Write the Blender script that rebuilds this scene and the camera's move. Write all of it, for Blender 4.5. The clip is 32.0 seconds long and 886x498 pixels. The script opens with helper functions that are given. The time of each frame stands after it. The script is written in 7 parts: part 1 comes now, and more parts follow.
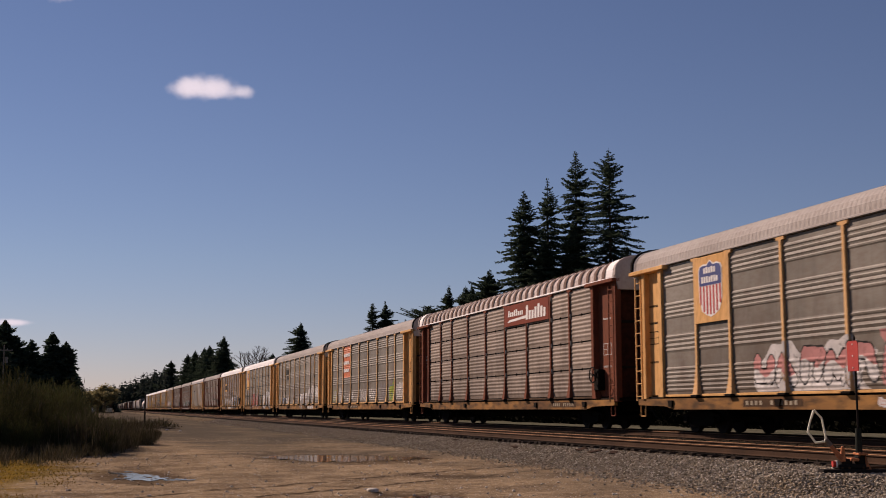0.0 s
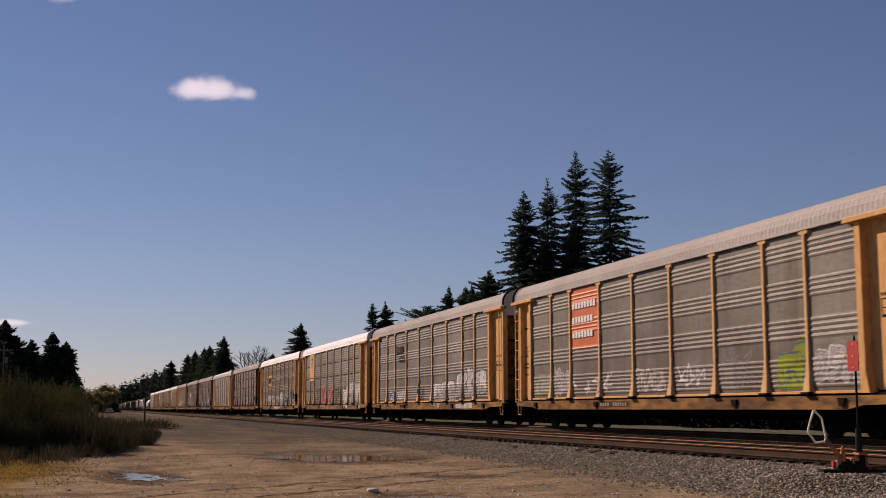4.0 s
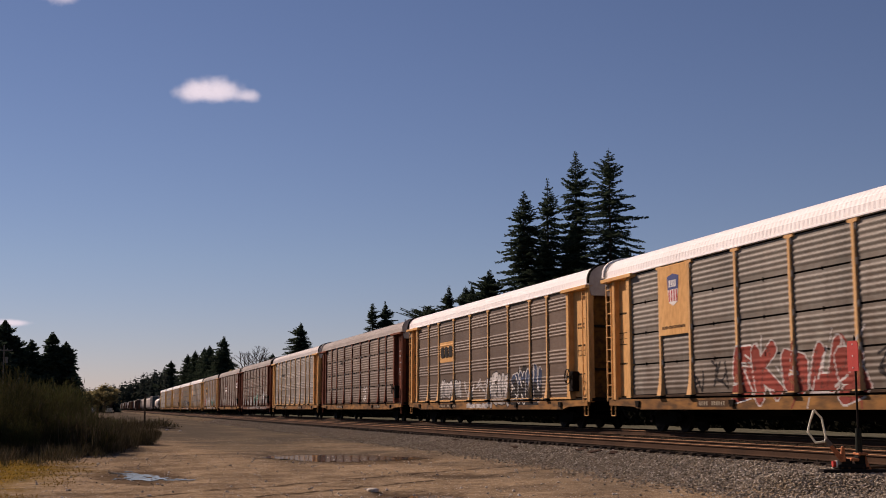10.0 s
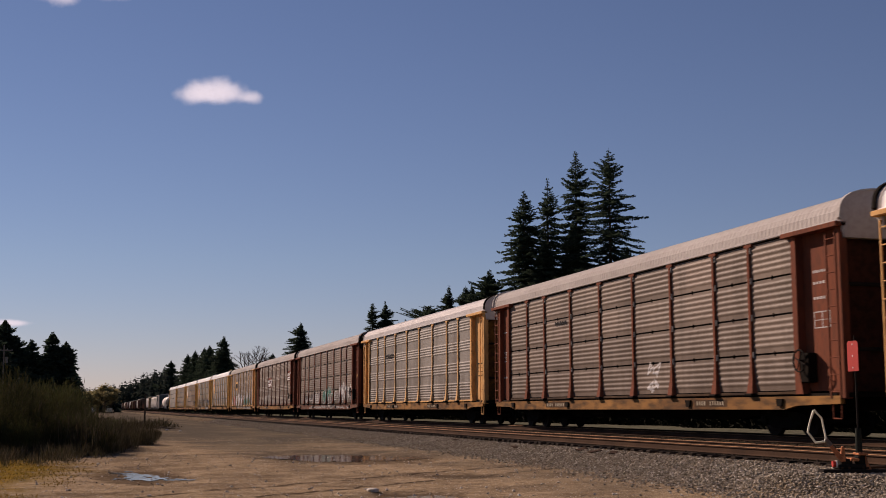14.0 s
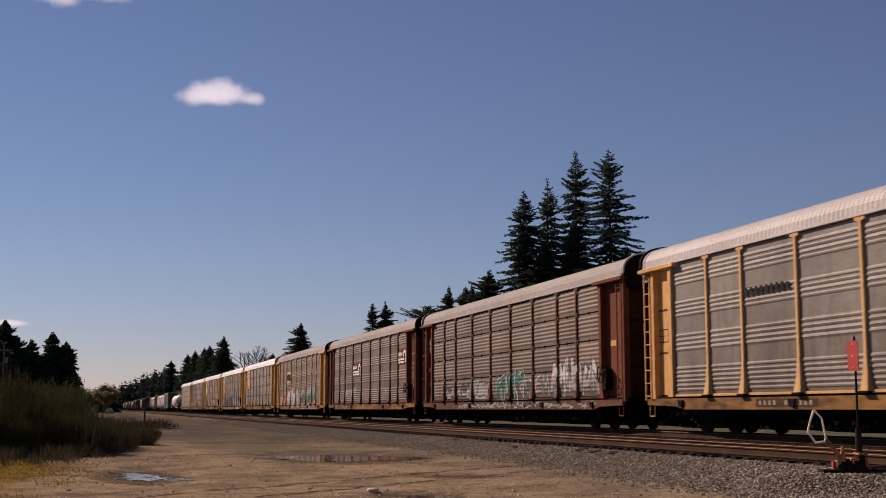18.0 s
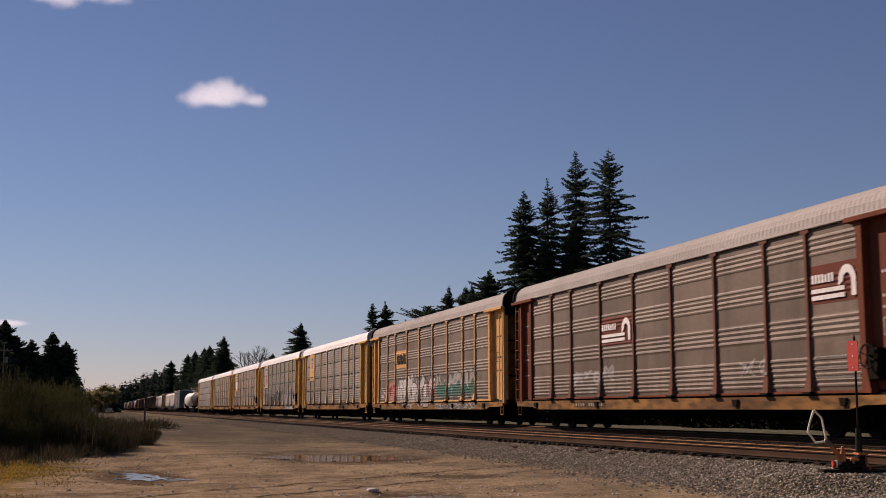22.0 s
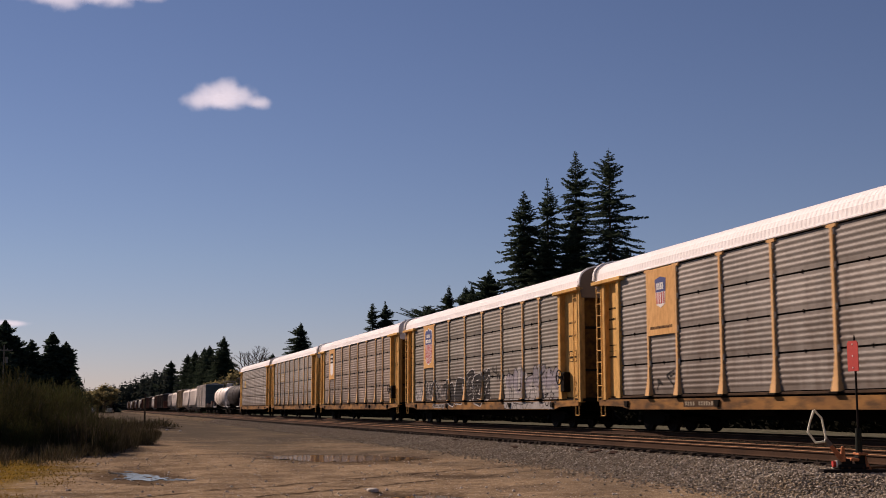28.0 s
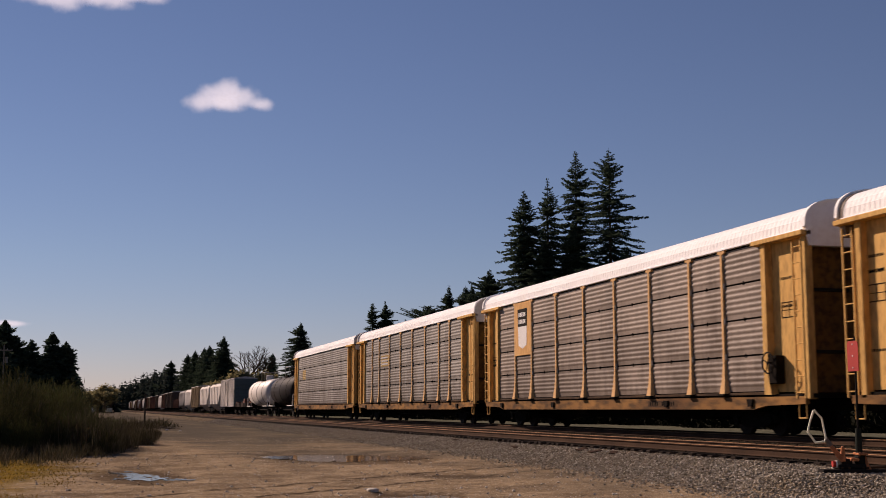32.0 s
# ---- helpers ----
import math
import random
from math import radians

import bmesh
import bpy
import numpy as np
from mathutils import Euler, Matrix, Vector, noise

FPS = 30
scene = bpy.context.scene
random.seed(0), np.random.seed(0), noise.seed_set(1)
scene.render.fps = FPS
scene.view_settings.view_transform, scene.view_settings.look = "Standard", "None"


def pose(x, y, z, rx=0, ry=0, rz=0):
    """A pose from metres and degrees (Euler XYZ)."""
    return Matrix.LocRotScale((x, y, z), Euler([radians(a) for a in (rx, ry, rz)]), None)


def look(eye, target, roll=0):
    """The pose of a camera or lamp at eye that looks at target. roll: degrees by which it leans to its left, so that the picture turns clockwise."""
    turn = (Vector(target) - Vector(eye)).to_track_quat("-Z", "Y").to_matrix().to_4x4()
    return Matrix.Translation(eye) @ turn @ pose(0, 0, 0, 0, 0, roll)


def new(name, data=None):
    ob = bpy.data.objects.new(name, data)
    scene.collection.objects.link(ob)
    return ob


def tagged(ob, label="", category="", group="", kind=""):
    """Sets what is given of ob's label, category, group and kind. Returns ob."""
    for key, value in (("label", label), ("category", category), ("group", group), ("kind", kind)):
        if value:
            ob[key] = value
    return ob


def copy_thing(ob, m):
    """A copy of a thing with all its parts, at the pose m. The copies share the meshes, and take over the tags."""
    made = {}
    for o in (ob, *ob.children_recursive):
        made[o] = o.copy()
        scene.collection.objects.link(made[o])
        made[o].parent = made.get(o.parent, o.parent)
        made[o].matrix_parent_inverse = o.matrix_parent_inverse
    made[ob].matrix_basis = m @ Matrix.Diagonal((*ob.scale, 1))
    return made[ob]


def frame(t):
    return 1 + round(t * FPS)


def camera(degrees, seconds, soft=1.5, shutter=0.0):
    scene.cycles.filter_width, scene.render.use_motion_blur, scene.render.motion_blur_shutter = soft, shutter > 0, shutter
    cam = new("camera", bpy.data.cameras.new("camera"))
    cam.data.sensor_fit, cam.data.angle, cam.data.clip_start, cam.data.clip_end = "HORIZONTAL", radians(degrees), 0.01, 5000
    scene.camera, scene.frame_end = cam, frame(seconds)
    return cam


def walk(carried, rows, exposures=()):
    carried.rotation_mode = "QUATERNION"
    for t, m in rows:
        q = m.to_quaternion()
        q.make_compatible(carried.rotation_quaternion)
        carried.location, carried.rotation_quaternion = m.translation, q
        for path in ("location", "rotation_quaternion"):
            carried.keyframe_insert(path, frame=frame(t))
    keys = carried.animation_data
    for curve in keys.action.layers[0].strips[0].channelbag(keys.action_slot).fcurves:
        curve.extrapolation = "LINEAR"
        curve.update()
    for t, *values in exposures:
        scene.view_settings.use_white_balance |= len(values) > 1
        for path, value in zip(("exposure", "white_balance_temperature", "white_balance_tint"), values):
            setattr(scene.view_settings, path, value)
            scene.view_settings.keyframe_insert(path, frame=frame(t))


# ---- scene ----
EYE_Z = 1.40
cam = camera(40.07, 32.0, soft=0.92, shutter=0.25)
YAW, TILT = 15.81, 7.51


def cam_pose():
    a, b = radians(YAW), radians(TILT)
    way = Vector((math.sin(a) * math.cos(b), math.cos(a) * math.cos(b), math.sin(b)))
    eye = Vector((0, 0, EYE_Z))
    return look(eye, eye + way)


walk(cam, [(0, cam_pose()), (32, cam_pose())], exposures=[(0, 0.22, 6800, 30), (32, 0.22, 6800, 30)])

# ---- light ----
SUN_EL, SUN_AZ = 30.0, -30.0          # degrees; azimuth from +y, towards +x
world = bpy.data.worlds.new("sky")
scene.world = world
world.use_nodes = True
wt = world.node_tree
wt.nodes.clear()
w_out = wt.nodes.new("ShaderNodeOutputWorld")
w_bg = wt.nodes.new("ShaderNodeBackground")
w_sky = wt.nodes.new("ShaderNodeTexSky")
w_sky.sky_type = "NISHITA"
w_sky.sun_disc = False
w_sky.sun_elevation, w_sky.sun_rotation = radians(SUN_EL), radians(SUN_AZ)
w_sky.altitude, w_sky.air_density, w_sky.dust_density, w_sky.ozone_density = 100, 1.0, 0.0, 4.0
w_bg.inputs["Strength"].default_value = 0.0475
w_tint = wt.nodes.new("ShaderNodeMix")
w_tint.data_type, w_tint.blend_type = "RGBA", "MULTIPLY"
w_tint.inputs["Factor"].default_value = 1.0
w_tc, w_sep, w_ramp = (wt.nodes.new("ShaderNode" + k) for k in ("TexCoord", "SeparateXYZ", "ValToRGB"))
w_ramp.color_ramp.elements[0].color = (0.97, 0.9, 1.03, 1)      # thin violet haze over the horizon
w_ramp.color_ramp.elements[1].color = (1.0, 0.985, 1.01, 1)
w_ramp.color_ramp.elements[1].position = 0.12
wt.links.new(w_tc.outputs["Generated"], w_sep.inputs[0])
wt.links.new(w_sep.outputs["Z"], w_ramp.inputs[0])
wt.links.new(w_ramp.outputs[0], w_tint.inputs["B"])
wt.links.new(w_sky.outputs[0], w_tint.inputs["A"])
wt.links.new(w_tint.outputs["Result"], w_bg.inputs["Color"])
wt.links.new(w_bg.outputs[0], w_out.inputs["Surface"])

sun = new("sun", bpy.data.lights.new("sun", "SUN"))
sun.data.energy, sun.data.angle, sun.data.color = 5.0, radians(0.53), (1.0, 0.86, 0.67)
_a, _e = radians(SUN_AZ), radians(SUN_EL)
SUN_DIR = Vector((math.sin(_a) * math.cos(_e), math.cos(_a) * math.cos(_e), math.sin(_e)))
sun.matrix_world = look(SUN_DIR * 100, (0, 0, 0))


# ---- materials ----
def mat(name, c1, c2=None, rough=0.7, metal=0.0, big=0.6, fine=14.0, bump=0.15, c3=None, third=0.3, rand=0.0,
        stretch=(1, 1, 1), rough2=None, dist=0.02, streak=0.0, spec=None):
    """Two colours mixed by a large noise, a third by a fine one, and a fine bump; scales are per metre."""
    m = bpy.data.materials.new(name)
    m.use_nodes = True
    nt = m.node_tree
    N, L = nt.nodes, nt.links
    bs = N["Principled BSDF"]
    c2 = c2 or tuple(v * 0.72 for v in c1)
    if max(c1) < 0.79:
        c1, c2, c3 = ([v * 0.88 for v in c] if c else None for c in (c1, c2, c3))
    tc = N.new("ShaderNodeTexCoord")
    mp = N.new("ShaderNodeMapping")
    mp.inputs["Scale"].default_value = stretch
    L.new(tc.outputs["Object"], mp.inputs["Vector"])
    n1 = N.new("ShaderNodeTexNoise")
    n1.inputs["Scale"].default_value, n1.inputs["Detail"].default_value = big, 6
    n2 = N.new("ShaderNodeTexNoise")
    n2.inputs["Scale"].default_value, n2.inputs["Detail"].default_value = fine, 8
    for n in (n1, n2):
        L.new(mp.outputs[0], n.inputs["Vector"])
    r1 = N.new("ShaderNodeMapRange")
    r1.inputs["From Min"].default_value, r1.inputs["From Max"].default_value = 0.35, 0.65
    L.new(n1.outputs["Fac"], r1.inputs["Value"])
    mx = N.new("ShaderNodeMix")
    mx.data_type = "RGBA"
    mx.inputs["A"].default_value, mx.inputs["B"].default_value = (*c1, 1), (*c2, 1)
    L.new(r1.outputs[0], mx.inputs["Factor"])
    last = mx.outputs["Result"]
    r2 = N.new("ShaderNodeMapRange")
    r2.inputs["From Min"].default_value, r2.inputs["From Max"].default_value = 0.42, 0.66
    r2.inputs["To Max"].default_value = third
    L.new(n2.outputs["Fac"], r2.inputs["Value"])
    mx2 = N.new("ShaderNodeMix")
    mx2.data_type = "RGBA"
    mx2.inputs["B"].default_value = (*(c3 or tuple(v * 0.5 for v in c1)), 1)
    L.new(last, mx2.inputs["A"])
    L.new(r2.outputs[0], mx2.inputs["Factor"])
    last = mx2.outputs["Result"]
    if streak:
        m3 = N.new("ShaderNodeMapping")
        m3.inputs["Scale"].default_value = (1, 1.7, 0.22)
        L.new(tc.outputs["Object"], m3.inputs["Vector"])
        n3 = N.new("ShaderNodeTexNoise")
        n3.inputs["Scale"].default_value, n3.inputs["Detail"].default_value = 1.0, 5
        L.new(m3.outputs[0], n3.inputs["Vector"])
        r3 = N.new("ShaderNodeMapRange")
        r3.inputs["From Min"].default_value, r3.inputs["From Max"].default_value, r3.inputs["To Max"].default_value = 0.5, 0.75, streak
        L.new(n3.outputs["Fac"], r3.inputs["Value"])
        mx3 = N.new("ShaderNodeMix")
        mx3.data_type = "RGBA"
        mx3.inputs["B"].default_value = (*(v * 0.42 for v in c2), 1)
        L.new(last, mx3.inputs["A"])
        L.new(r3.outputs[0], mx3.inputs["Factor"])
        last = mx3.outputs["Result"]
    if rand:
        oi = N.new("ShaderNodeObjectInfo")
        rr = N.new("ShaderNodeMapRange")
        rr.inputs["To Min"].default_value, rr.inputs["To Max"].default_value = 1 - rand, 1 + rand
        L.new(oi.outputs["Random"], rr.inputs["Value"])
        hs = N.new("ShaderNodeHueSaturation")
        L.new(rr.outputs[0], hs.inputs["Value"])
        L.new(last, hs.inputs["Color"])
        last = hs.outputs[0]
    L.new(last, bs.inputs["Base Color"])
    bs.inputs["Metallic"].default_value = metal
    bs.inputs["Specular IOR Level"].default_value = spec if spec is not None else (0.5 if rough < 0.45 else 0.2 if rough < 0.6 else 0.03)
    if rough2 is None:
        bs.inputs["Roughness"].default_value = rough
    else:
        rm = N.new("ShaderNodeMapRange")
        rm.inputs["To Min"].default_value, rm.inputs["To Max"].default_value = rough, rough2
        L.new(n2.outputs["Fac"], rm.inputs["Value"])
        L.new(rm.outputs[0], bs.inputs["Roughness"])
    if bump:
        bp = N.new("ShaderNodeBump")
        bp.inputs["Strength"].default_value, bp.inputs["Distance"].default_value = bump, dist
        L.new(n2.outputs["Fac"], bp.inputs["Height"])
        L.new(bp.outputs[0], bs.inputs["Normal"])
    return m


M = {}
M["rail_side"] = mat("rail_side", (0.085, 0.05, 0.032), (0.055, 0.034, 0.023), 0.85, 0.0, 1, 20, 0.3)
M["rail_top"] = mat("rail_top", (0.46, 0.25, 0.13), (0.36, 0.19, 0.1), 0.75, 0.0, 1, 20, 0.05)
M["sleeper"] = mat("sleeper", (0.04, 0.03, 0.023), (0.026, 0.02, 0.016), 0.9, 0, 2, 25, 0.6, rand=0.35)
M["yellow"] = mat("yellow", (0.78, 0.46, 0.19), (0.66, 0.37, 0.14), 0.65, 0, 0.5, 9, 0.1, (0.34, 0.17, 0.06), 0.4, stretch=(1, 1, 0.35))
M["sill_yellow"] = mat("sill_yellow", (0.36, 0.185, 0.062), (0.16, 0.084, 0.04), 0.8, 0, 0.8, 4, 0.2, (0.07, 0.048, 0.032), 0.8, stretch=(1, 0.35, 1.3))
M["brown"] = mat("brown", (0.225, 0.072, 0.038), (0.15, 0.05, 0.03), 0.7, 0, 0.6, 9, 0.1, (0.09, 0.045, 0.03), 0.5, stretch=(1, 1, 0.35))
M["black"] = mat("black", (0.02, 0.018, 0.016), (0.03, 0.024, 0.02), 0.85, 0, 1, 12, 0.2)
M["under"] = mat("under", (0.010, 0.008, 0.006), (0.016, 0.012, 0.009), 0.9, 0.1, 1, 12, 0.3)
M["white"] = mat("white", (0.8, 0.78, 0.75), (0.72, 0.7, 0.67), 0.6, 0, 1, 12, 0.05)
M["red"] = mat("red", (0.5, 0.045, 0.03), (0.42, 0.04, 0.03), 0.5, 0, 2, 15, 0.05, third=0.15)
M["blue"] = mat("blue", (0.03, 0.05, 0.2), (0.025, 0.04, 0.16), 0.5, 0, 2, 15, 0.05, third=0.1)
M["orange"] = mat("orange", (0.62, 0.14, 0.03), (0.5, 0.12, 0.03), 0.55, 0, 2, 15, 0.05, third=0.2)
M["bark"] = mat("bark", (0.09, 0.065, 0.045), (0.06, 0.045, 0.03), 0.95, 0, 1, 12, 0.5)


def galv(name, c1, c2, rust=0.3, c3=(0.16, 0.12, 0.09), streak=0.5):
    c1, c2 = tuple(v * 0.86 for v in c1), tuple(v * 0.86 for v in c2)
    m = mat(name, c1, c2, 0.48, 0.0, 0.45, 6, 0.08, c3, rust, stretch=(1, 0.5, 1.6), rand=0.12, streak=streak, spec=0.09, rough2=0.62)
    # brake dust and road splash, thrown up in ragged tongues from the wheels
    N, L = m.node_tree.nodes, m.node_tree.links
    bs = N["Principled BSDF"]
    tc, mp, no, sep, ma, rm, mx = (N.new("ShaderNode" + k) for k in ("TexCoord", "Mapping", "TexNoise", "SeparateXYZ", "Math", "MapRange", "Mix"))
    mp.inputs["Scale"].default_value = (1, 0.9, 0.3)
    no.inputs["Scale"].default_value, no.inputs["Detail"].default_value, no.inputs["Roughness"].default_value = 1.1, 8, 0.65
    L.new(tc.outputs["Object"], mp.inputs["Vector"])
    L.new(mp.outputs[0], no.inputs["Vector"])
    L.new(tc.outputs["Object"], sep.inputs[0])
    ma.operation = "MULTIPLY_ADD"
    ma.inputs[1].default_value = -0.085
    L.new(sep.outputs["Z"], ma.inputs[0])
    L.new(no.outputs["Fac"], ma.inputs[2])
    for k, v in zip(("From Min", "From Max", "To Min", "To Max"), (0.2, 0.42, 0.0, 0.62)):
        rm.inputs[k].default_value = v
    L.new(ma.outputs[0], rm.inputs["Value"])
    mx.data_type = "RGBA"
    mx.inputs["B"].default_value = (0.085, 0.06, 0.043, 1)
    L.new(bs.inputs["Base Color"].links[0].from_socket, mx.inputs["A"])
    L.new(rm.outputs[0], mx.inputs["Factor"])
    L.new(mx.outputs["Result"], bs.inputs["Base Color"])
    return m


M["galv_grey"] = galv("galv_grey", (0.285, 0.264, 0.222), (0.205, 0.187, 0.154), 0.45)
M["galv_light"] = galv("galv_light", (0.35, 0.32, 0.28), (0.27, 0.245, 0.212), 0.3)
M["galv_brown"] = galv("galv_brown", (0.262, 0.2, 0.154), (0.19, 0.144, 0.11), 0.45)
M["roof_white"] = mat("roof_white", (0.9, 0.89, 0.88), (0.84, 0.82, 0.8), 0.7, 0, 0.4, 8, 0.05, (0.62, 0.57, 0.52), 0.2)
M["roof_grey"] = mat("roof_grey", (0.49, 0.455, 0.425), (0.42, 0.385, 0.355), 0.85, 0.0, 0.4, 8, 0.05, (0.3, 0.25, 0.22), 0.3)


# ---- mesh helpers ----
class MB:
    """Collects boxes, rods, prisms and loose faces into one mesh."""

    def __init__(self):
        self.v, self.f = [], []

    def face(self, pts):
        n = len(self.v)
        self.v += [tuple(p) for p in pts]
        self.f.append(tuple(range(n, n + len(pts))))

    def box(self, x0, x1, y0, y1, z0, z1, m=None):
        n = len(self.v)
        p = [(x, y, z) for z in (z0, z1) for y in (y0, y1) for x in (x0, x1)]
        if m is not None:
            p = [tuple(m @ Vector(q)) for q in p]
        self.v += p
        self.f += [tuple(n + i for i in q) for q in ((0, 2, 3, 1), (4, 5, 7, 6), (0, 1, 5, 4), (2, 6, 7, 3), (0, 4, 6, 2), (1, 3, 7, 5))]
        return self

    def bbox(self, x0, x1, y0, y1, z0, z1, b=0.01):
        """A box with chamfered edges."""
        n = len(self.v)
        c = ((x0 + x1) / 2, (y0 + y1) / 2, (z0 + z1) / 2)
        h = ((x1 - x0) / 2, (y1 - y0) / 2, (z1 - z0) / 2)
        b = min(b, 0.45 * min(h))
        idx = {}
        for sx in (-1, 1):
            for sy in (-1, 1):
                for sz in (-1, 1):
                    for ax in range(3):
                        q = [c[k] + (sx, sy, sz)[k] * (h[k] - (0 if k == ax else b)) for k in range(3)]
                        idx[sx, sy, sz, ax] = len(self.v)
                        self.v.append(tuple(q))
        s2 = ((-1, -1), (1, -1), (1, 1), (-1, 1))

        def key(ax, sg, a, bb):
            k = [0, 0, 0]
            k[ax], k[(ax + 1) % 3], k[(ax + 2) % 3] = sg, a, bb
            return tuple(k)
        for ax in range(3):
            for sg in (-1, 1):
                q = [idx[(*key(ax, sg, a, bb), ax)] for a, bb in s2]
                self.f.append(tuple(q if sg > 0 else q[::-1]))
            a1, a2 = (ax + 1) % 3, (ax + 2) % 3
            for sa in (-1, 1):
                for sb in (-1, 1):
                    lo, hi = key(ax, -1, sa, sb), key(ax, 1, sa, sb)
                    q = [idx[(*lo, a1)], idx[(*hi, a1)], idx[(*hi, a2)], idx[(*lo, a2)]]
                    self.f.append(tuple(q if sa * sb < 0 else q[::-1]))
        for sx in (-1, 1):
            for sy in (-1, 1):
                for sz in (-1, 1):
                    q = [idx[sx, sy, sz, k] for k in range(3)]
                    self.f.append(tuple(q if sx * sy * sz > 0 else q[::-1]))
        return self

    def rod(self, p, q, r, r2=None, n=8, cap=True):
        p, q = Vector(p), Vector(q)
        r2 = r if r2 is None else r2
        d = (q - p).normalized()
        u = d.orthogonal().normalized()
        w = d.cross(u)
        b = len(self.v)
        for c, rr in ((p, r), (q, r2)):
            for i in range(n):
                a = 2 * math.pi * i / n
                self.v.append(tuple(c + rr * (math.cos(a) * u + math.sin(a) * w)))
        for i in range(n):
            j = (i + 1) % n
            self.f.append((b + i, b + j, b + n + j, b + n + i))
        if cap:
            self.f += [tuple(range(b + n - 1, b - 1, -1)), tuple(range(b + n, b + 2 * n))]
        return self

    def prism(self, pts, axis, a, b):
        """An outline (2D, in the two other axes in order) drawn from a to b along axis 0, 1 or 2."""
        n, k = len(self.v), len(pts)
        for t in (a, b):
            for p in pts:
                q = list(p)
                q.insert(axis, t)
                self.v.append(tuple(q))
        for i in range(k):
            j = (i + 1) % k
            self.f.append((n + i, n + j, n + k + j, n + k + i))
        self.f += [tuple(range(n + k - 1, n - 1, -1)), tuple(range(n + k, n + 2 * k))]
        return self

    def mesh(self, name, smooth=False):
        me = bpy.data.meshes.new(name)
        me.from_pydata(self.v, [], self.f)
        bm = bmesh.new()
        bm.from_mesh(me)
        if len(bm.faces) < 4000:
            bmesh.ops.recalc_face_normals(bm, faces=bm.faces)
        bm.to_mesh(me)
        bm.free()
        if smooth:
            me.shade_smooth()
        return me


def part(name, data, material, parent=None, label="", at=None):
    """Links a mesh (or a mesh builder) as one object under a thing or a part."""
    me = data.mesh(name) if isinstance(data, MB) else data
    ob = new(name, me)
    if me.materials:
        if me.materials[0] is not material:
            ob.material_slots[0].link = "OBJECT"
            ob.material_slots[0].material = material
    else:
        me.materials.append(material)
    if parent:
        ob.parent = parent
    if at is not None:
        ob.matrix_basis = at if isinstance(at, Matrix) else Matrix.Translation(at)
    if label:
        ob["label"] = label
    return ob


def smooth(me):
    me.shade_smooth()
    return me


MOVING = []                            # (thing, place along the line at the start)
WHEELS = {}                            # offset on its truck -> wheelsets

# ---- ground and tracks ----
MAIN_X, MAIN_Z = 18.95, 0.67           # centre line and rail top of the main line
SIDE_X, SIDE_Z = 14.60, 0.57           # of the siding


# puddles: middle, half sizes along x and y, depth
PUDDLES = [(1.05, 27.2, 1.0, 3.0, 0.05), (7.15, 36.2, 2.3, 4.4, 0.06), (5.2, 19.6, 0.7, 1.0, 0.05), (7.4, 25.0, 0.85, 0.8, 0.02)]


def ground_height(x, y):
    """Dirt at about 0, rising over the ballast shoulder to the sleepers."""
    d = 0.02 * noise.noise((x * 0.35, y * 0.22, 0)) + 0.008 * noise.noise((x * 1.3, y * 0.9, 3)) + 0.012 * noise.noise((x * 2.6, y * 1.9, 7))
    if y < 3:
        d *= max(0, y / 3)
    for px, py, rx, ry, deep in PUDDLES:
        u, v = (x - px) / rx, (y - py) / ry
        q = u * u + v * v + 0.25 * noise.noise((x * 2.3, y * 0.9, px))
        if q < 1.7:
            w = min(1, (1.7 - q) / 0.6)
            d = d * (1 - w) - deep * w
    if y < 60:
        for rut in (2.2, 3.9):
            w = abs(x - rut - 0.05 * y - 0.3 * math.sin(y * 0.13))
            if w < 0.25:
                d -= 0.018 * (1 - w / 0.25)
    edge = 9.6 + 0.05 * min(y, 40) + 0.35 * noise.noise((y * 0.12, 2.2, 0)) + 0.15 * noise.noise((y * 0.7, 5.2, 0))
    top = SIDE_Z - 0.19
    t = min(max((x - edge) / (13.7 - edge), 0), 1)
    h = d * (1 - t) + top * (t ** 1.15)
    w = math.hypot(x - 12.55, (y - 18.35) * 0.9)
    if w < 1.9:
        h += (max(h, 0.32) - h) * min(1, (1.9 - w) / 0.8)
    if x > SIDE_X + 1.3:
        t2 = min((x - SIDE_X - 1.3) / 1.2, 1)
        h = top + t2 * (MAIN_Z - 0.19 - top)
    if x > MAIN_X + 2.0:
        t3 = min((x - MAIN_X - 2.0) / 2.5, 1)
        h = (MAIN_Z - 0.19) * (1 - t3) + 0.12 * t3
    if x > 25:
        h += min(1, (x - 25) / 8) * (0.12 + 0.12 * noise.noise((x * 0.3, y * 0.15, 9)))
    return h


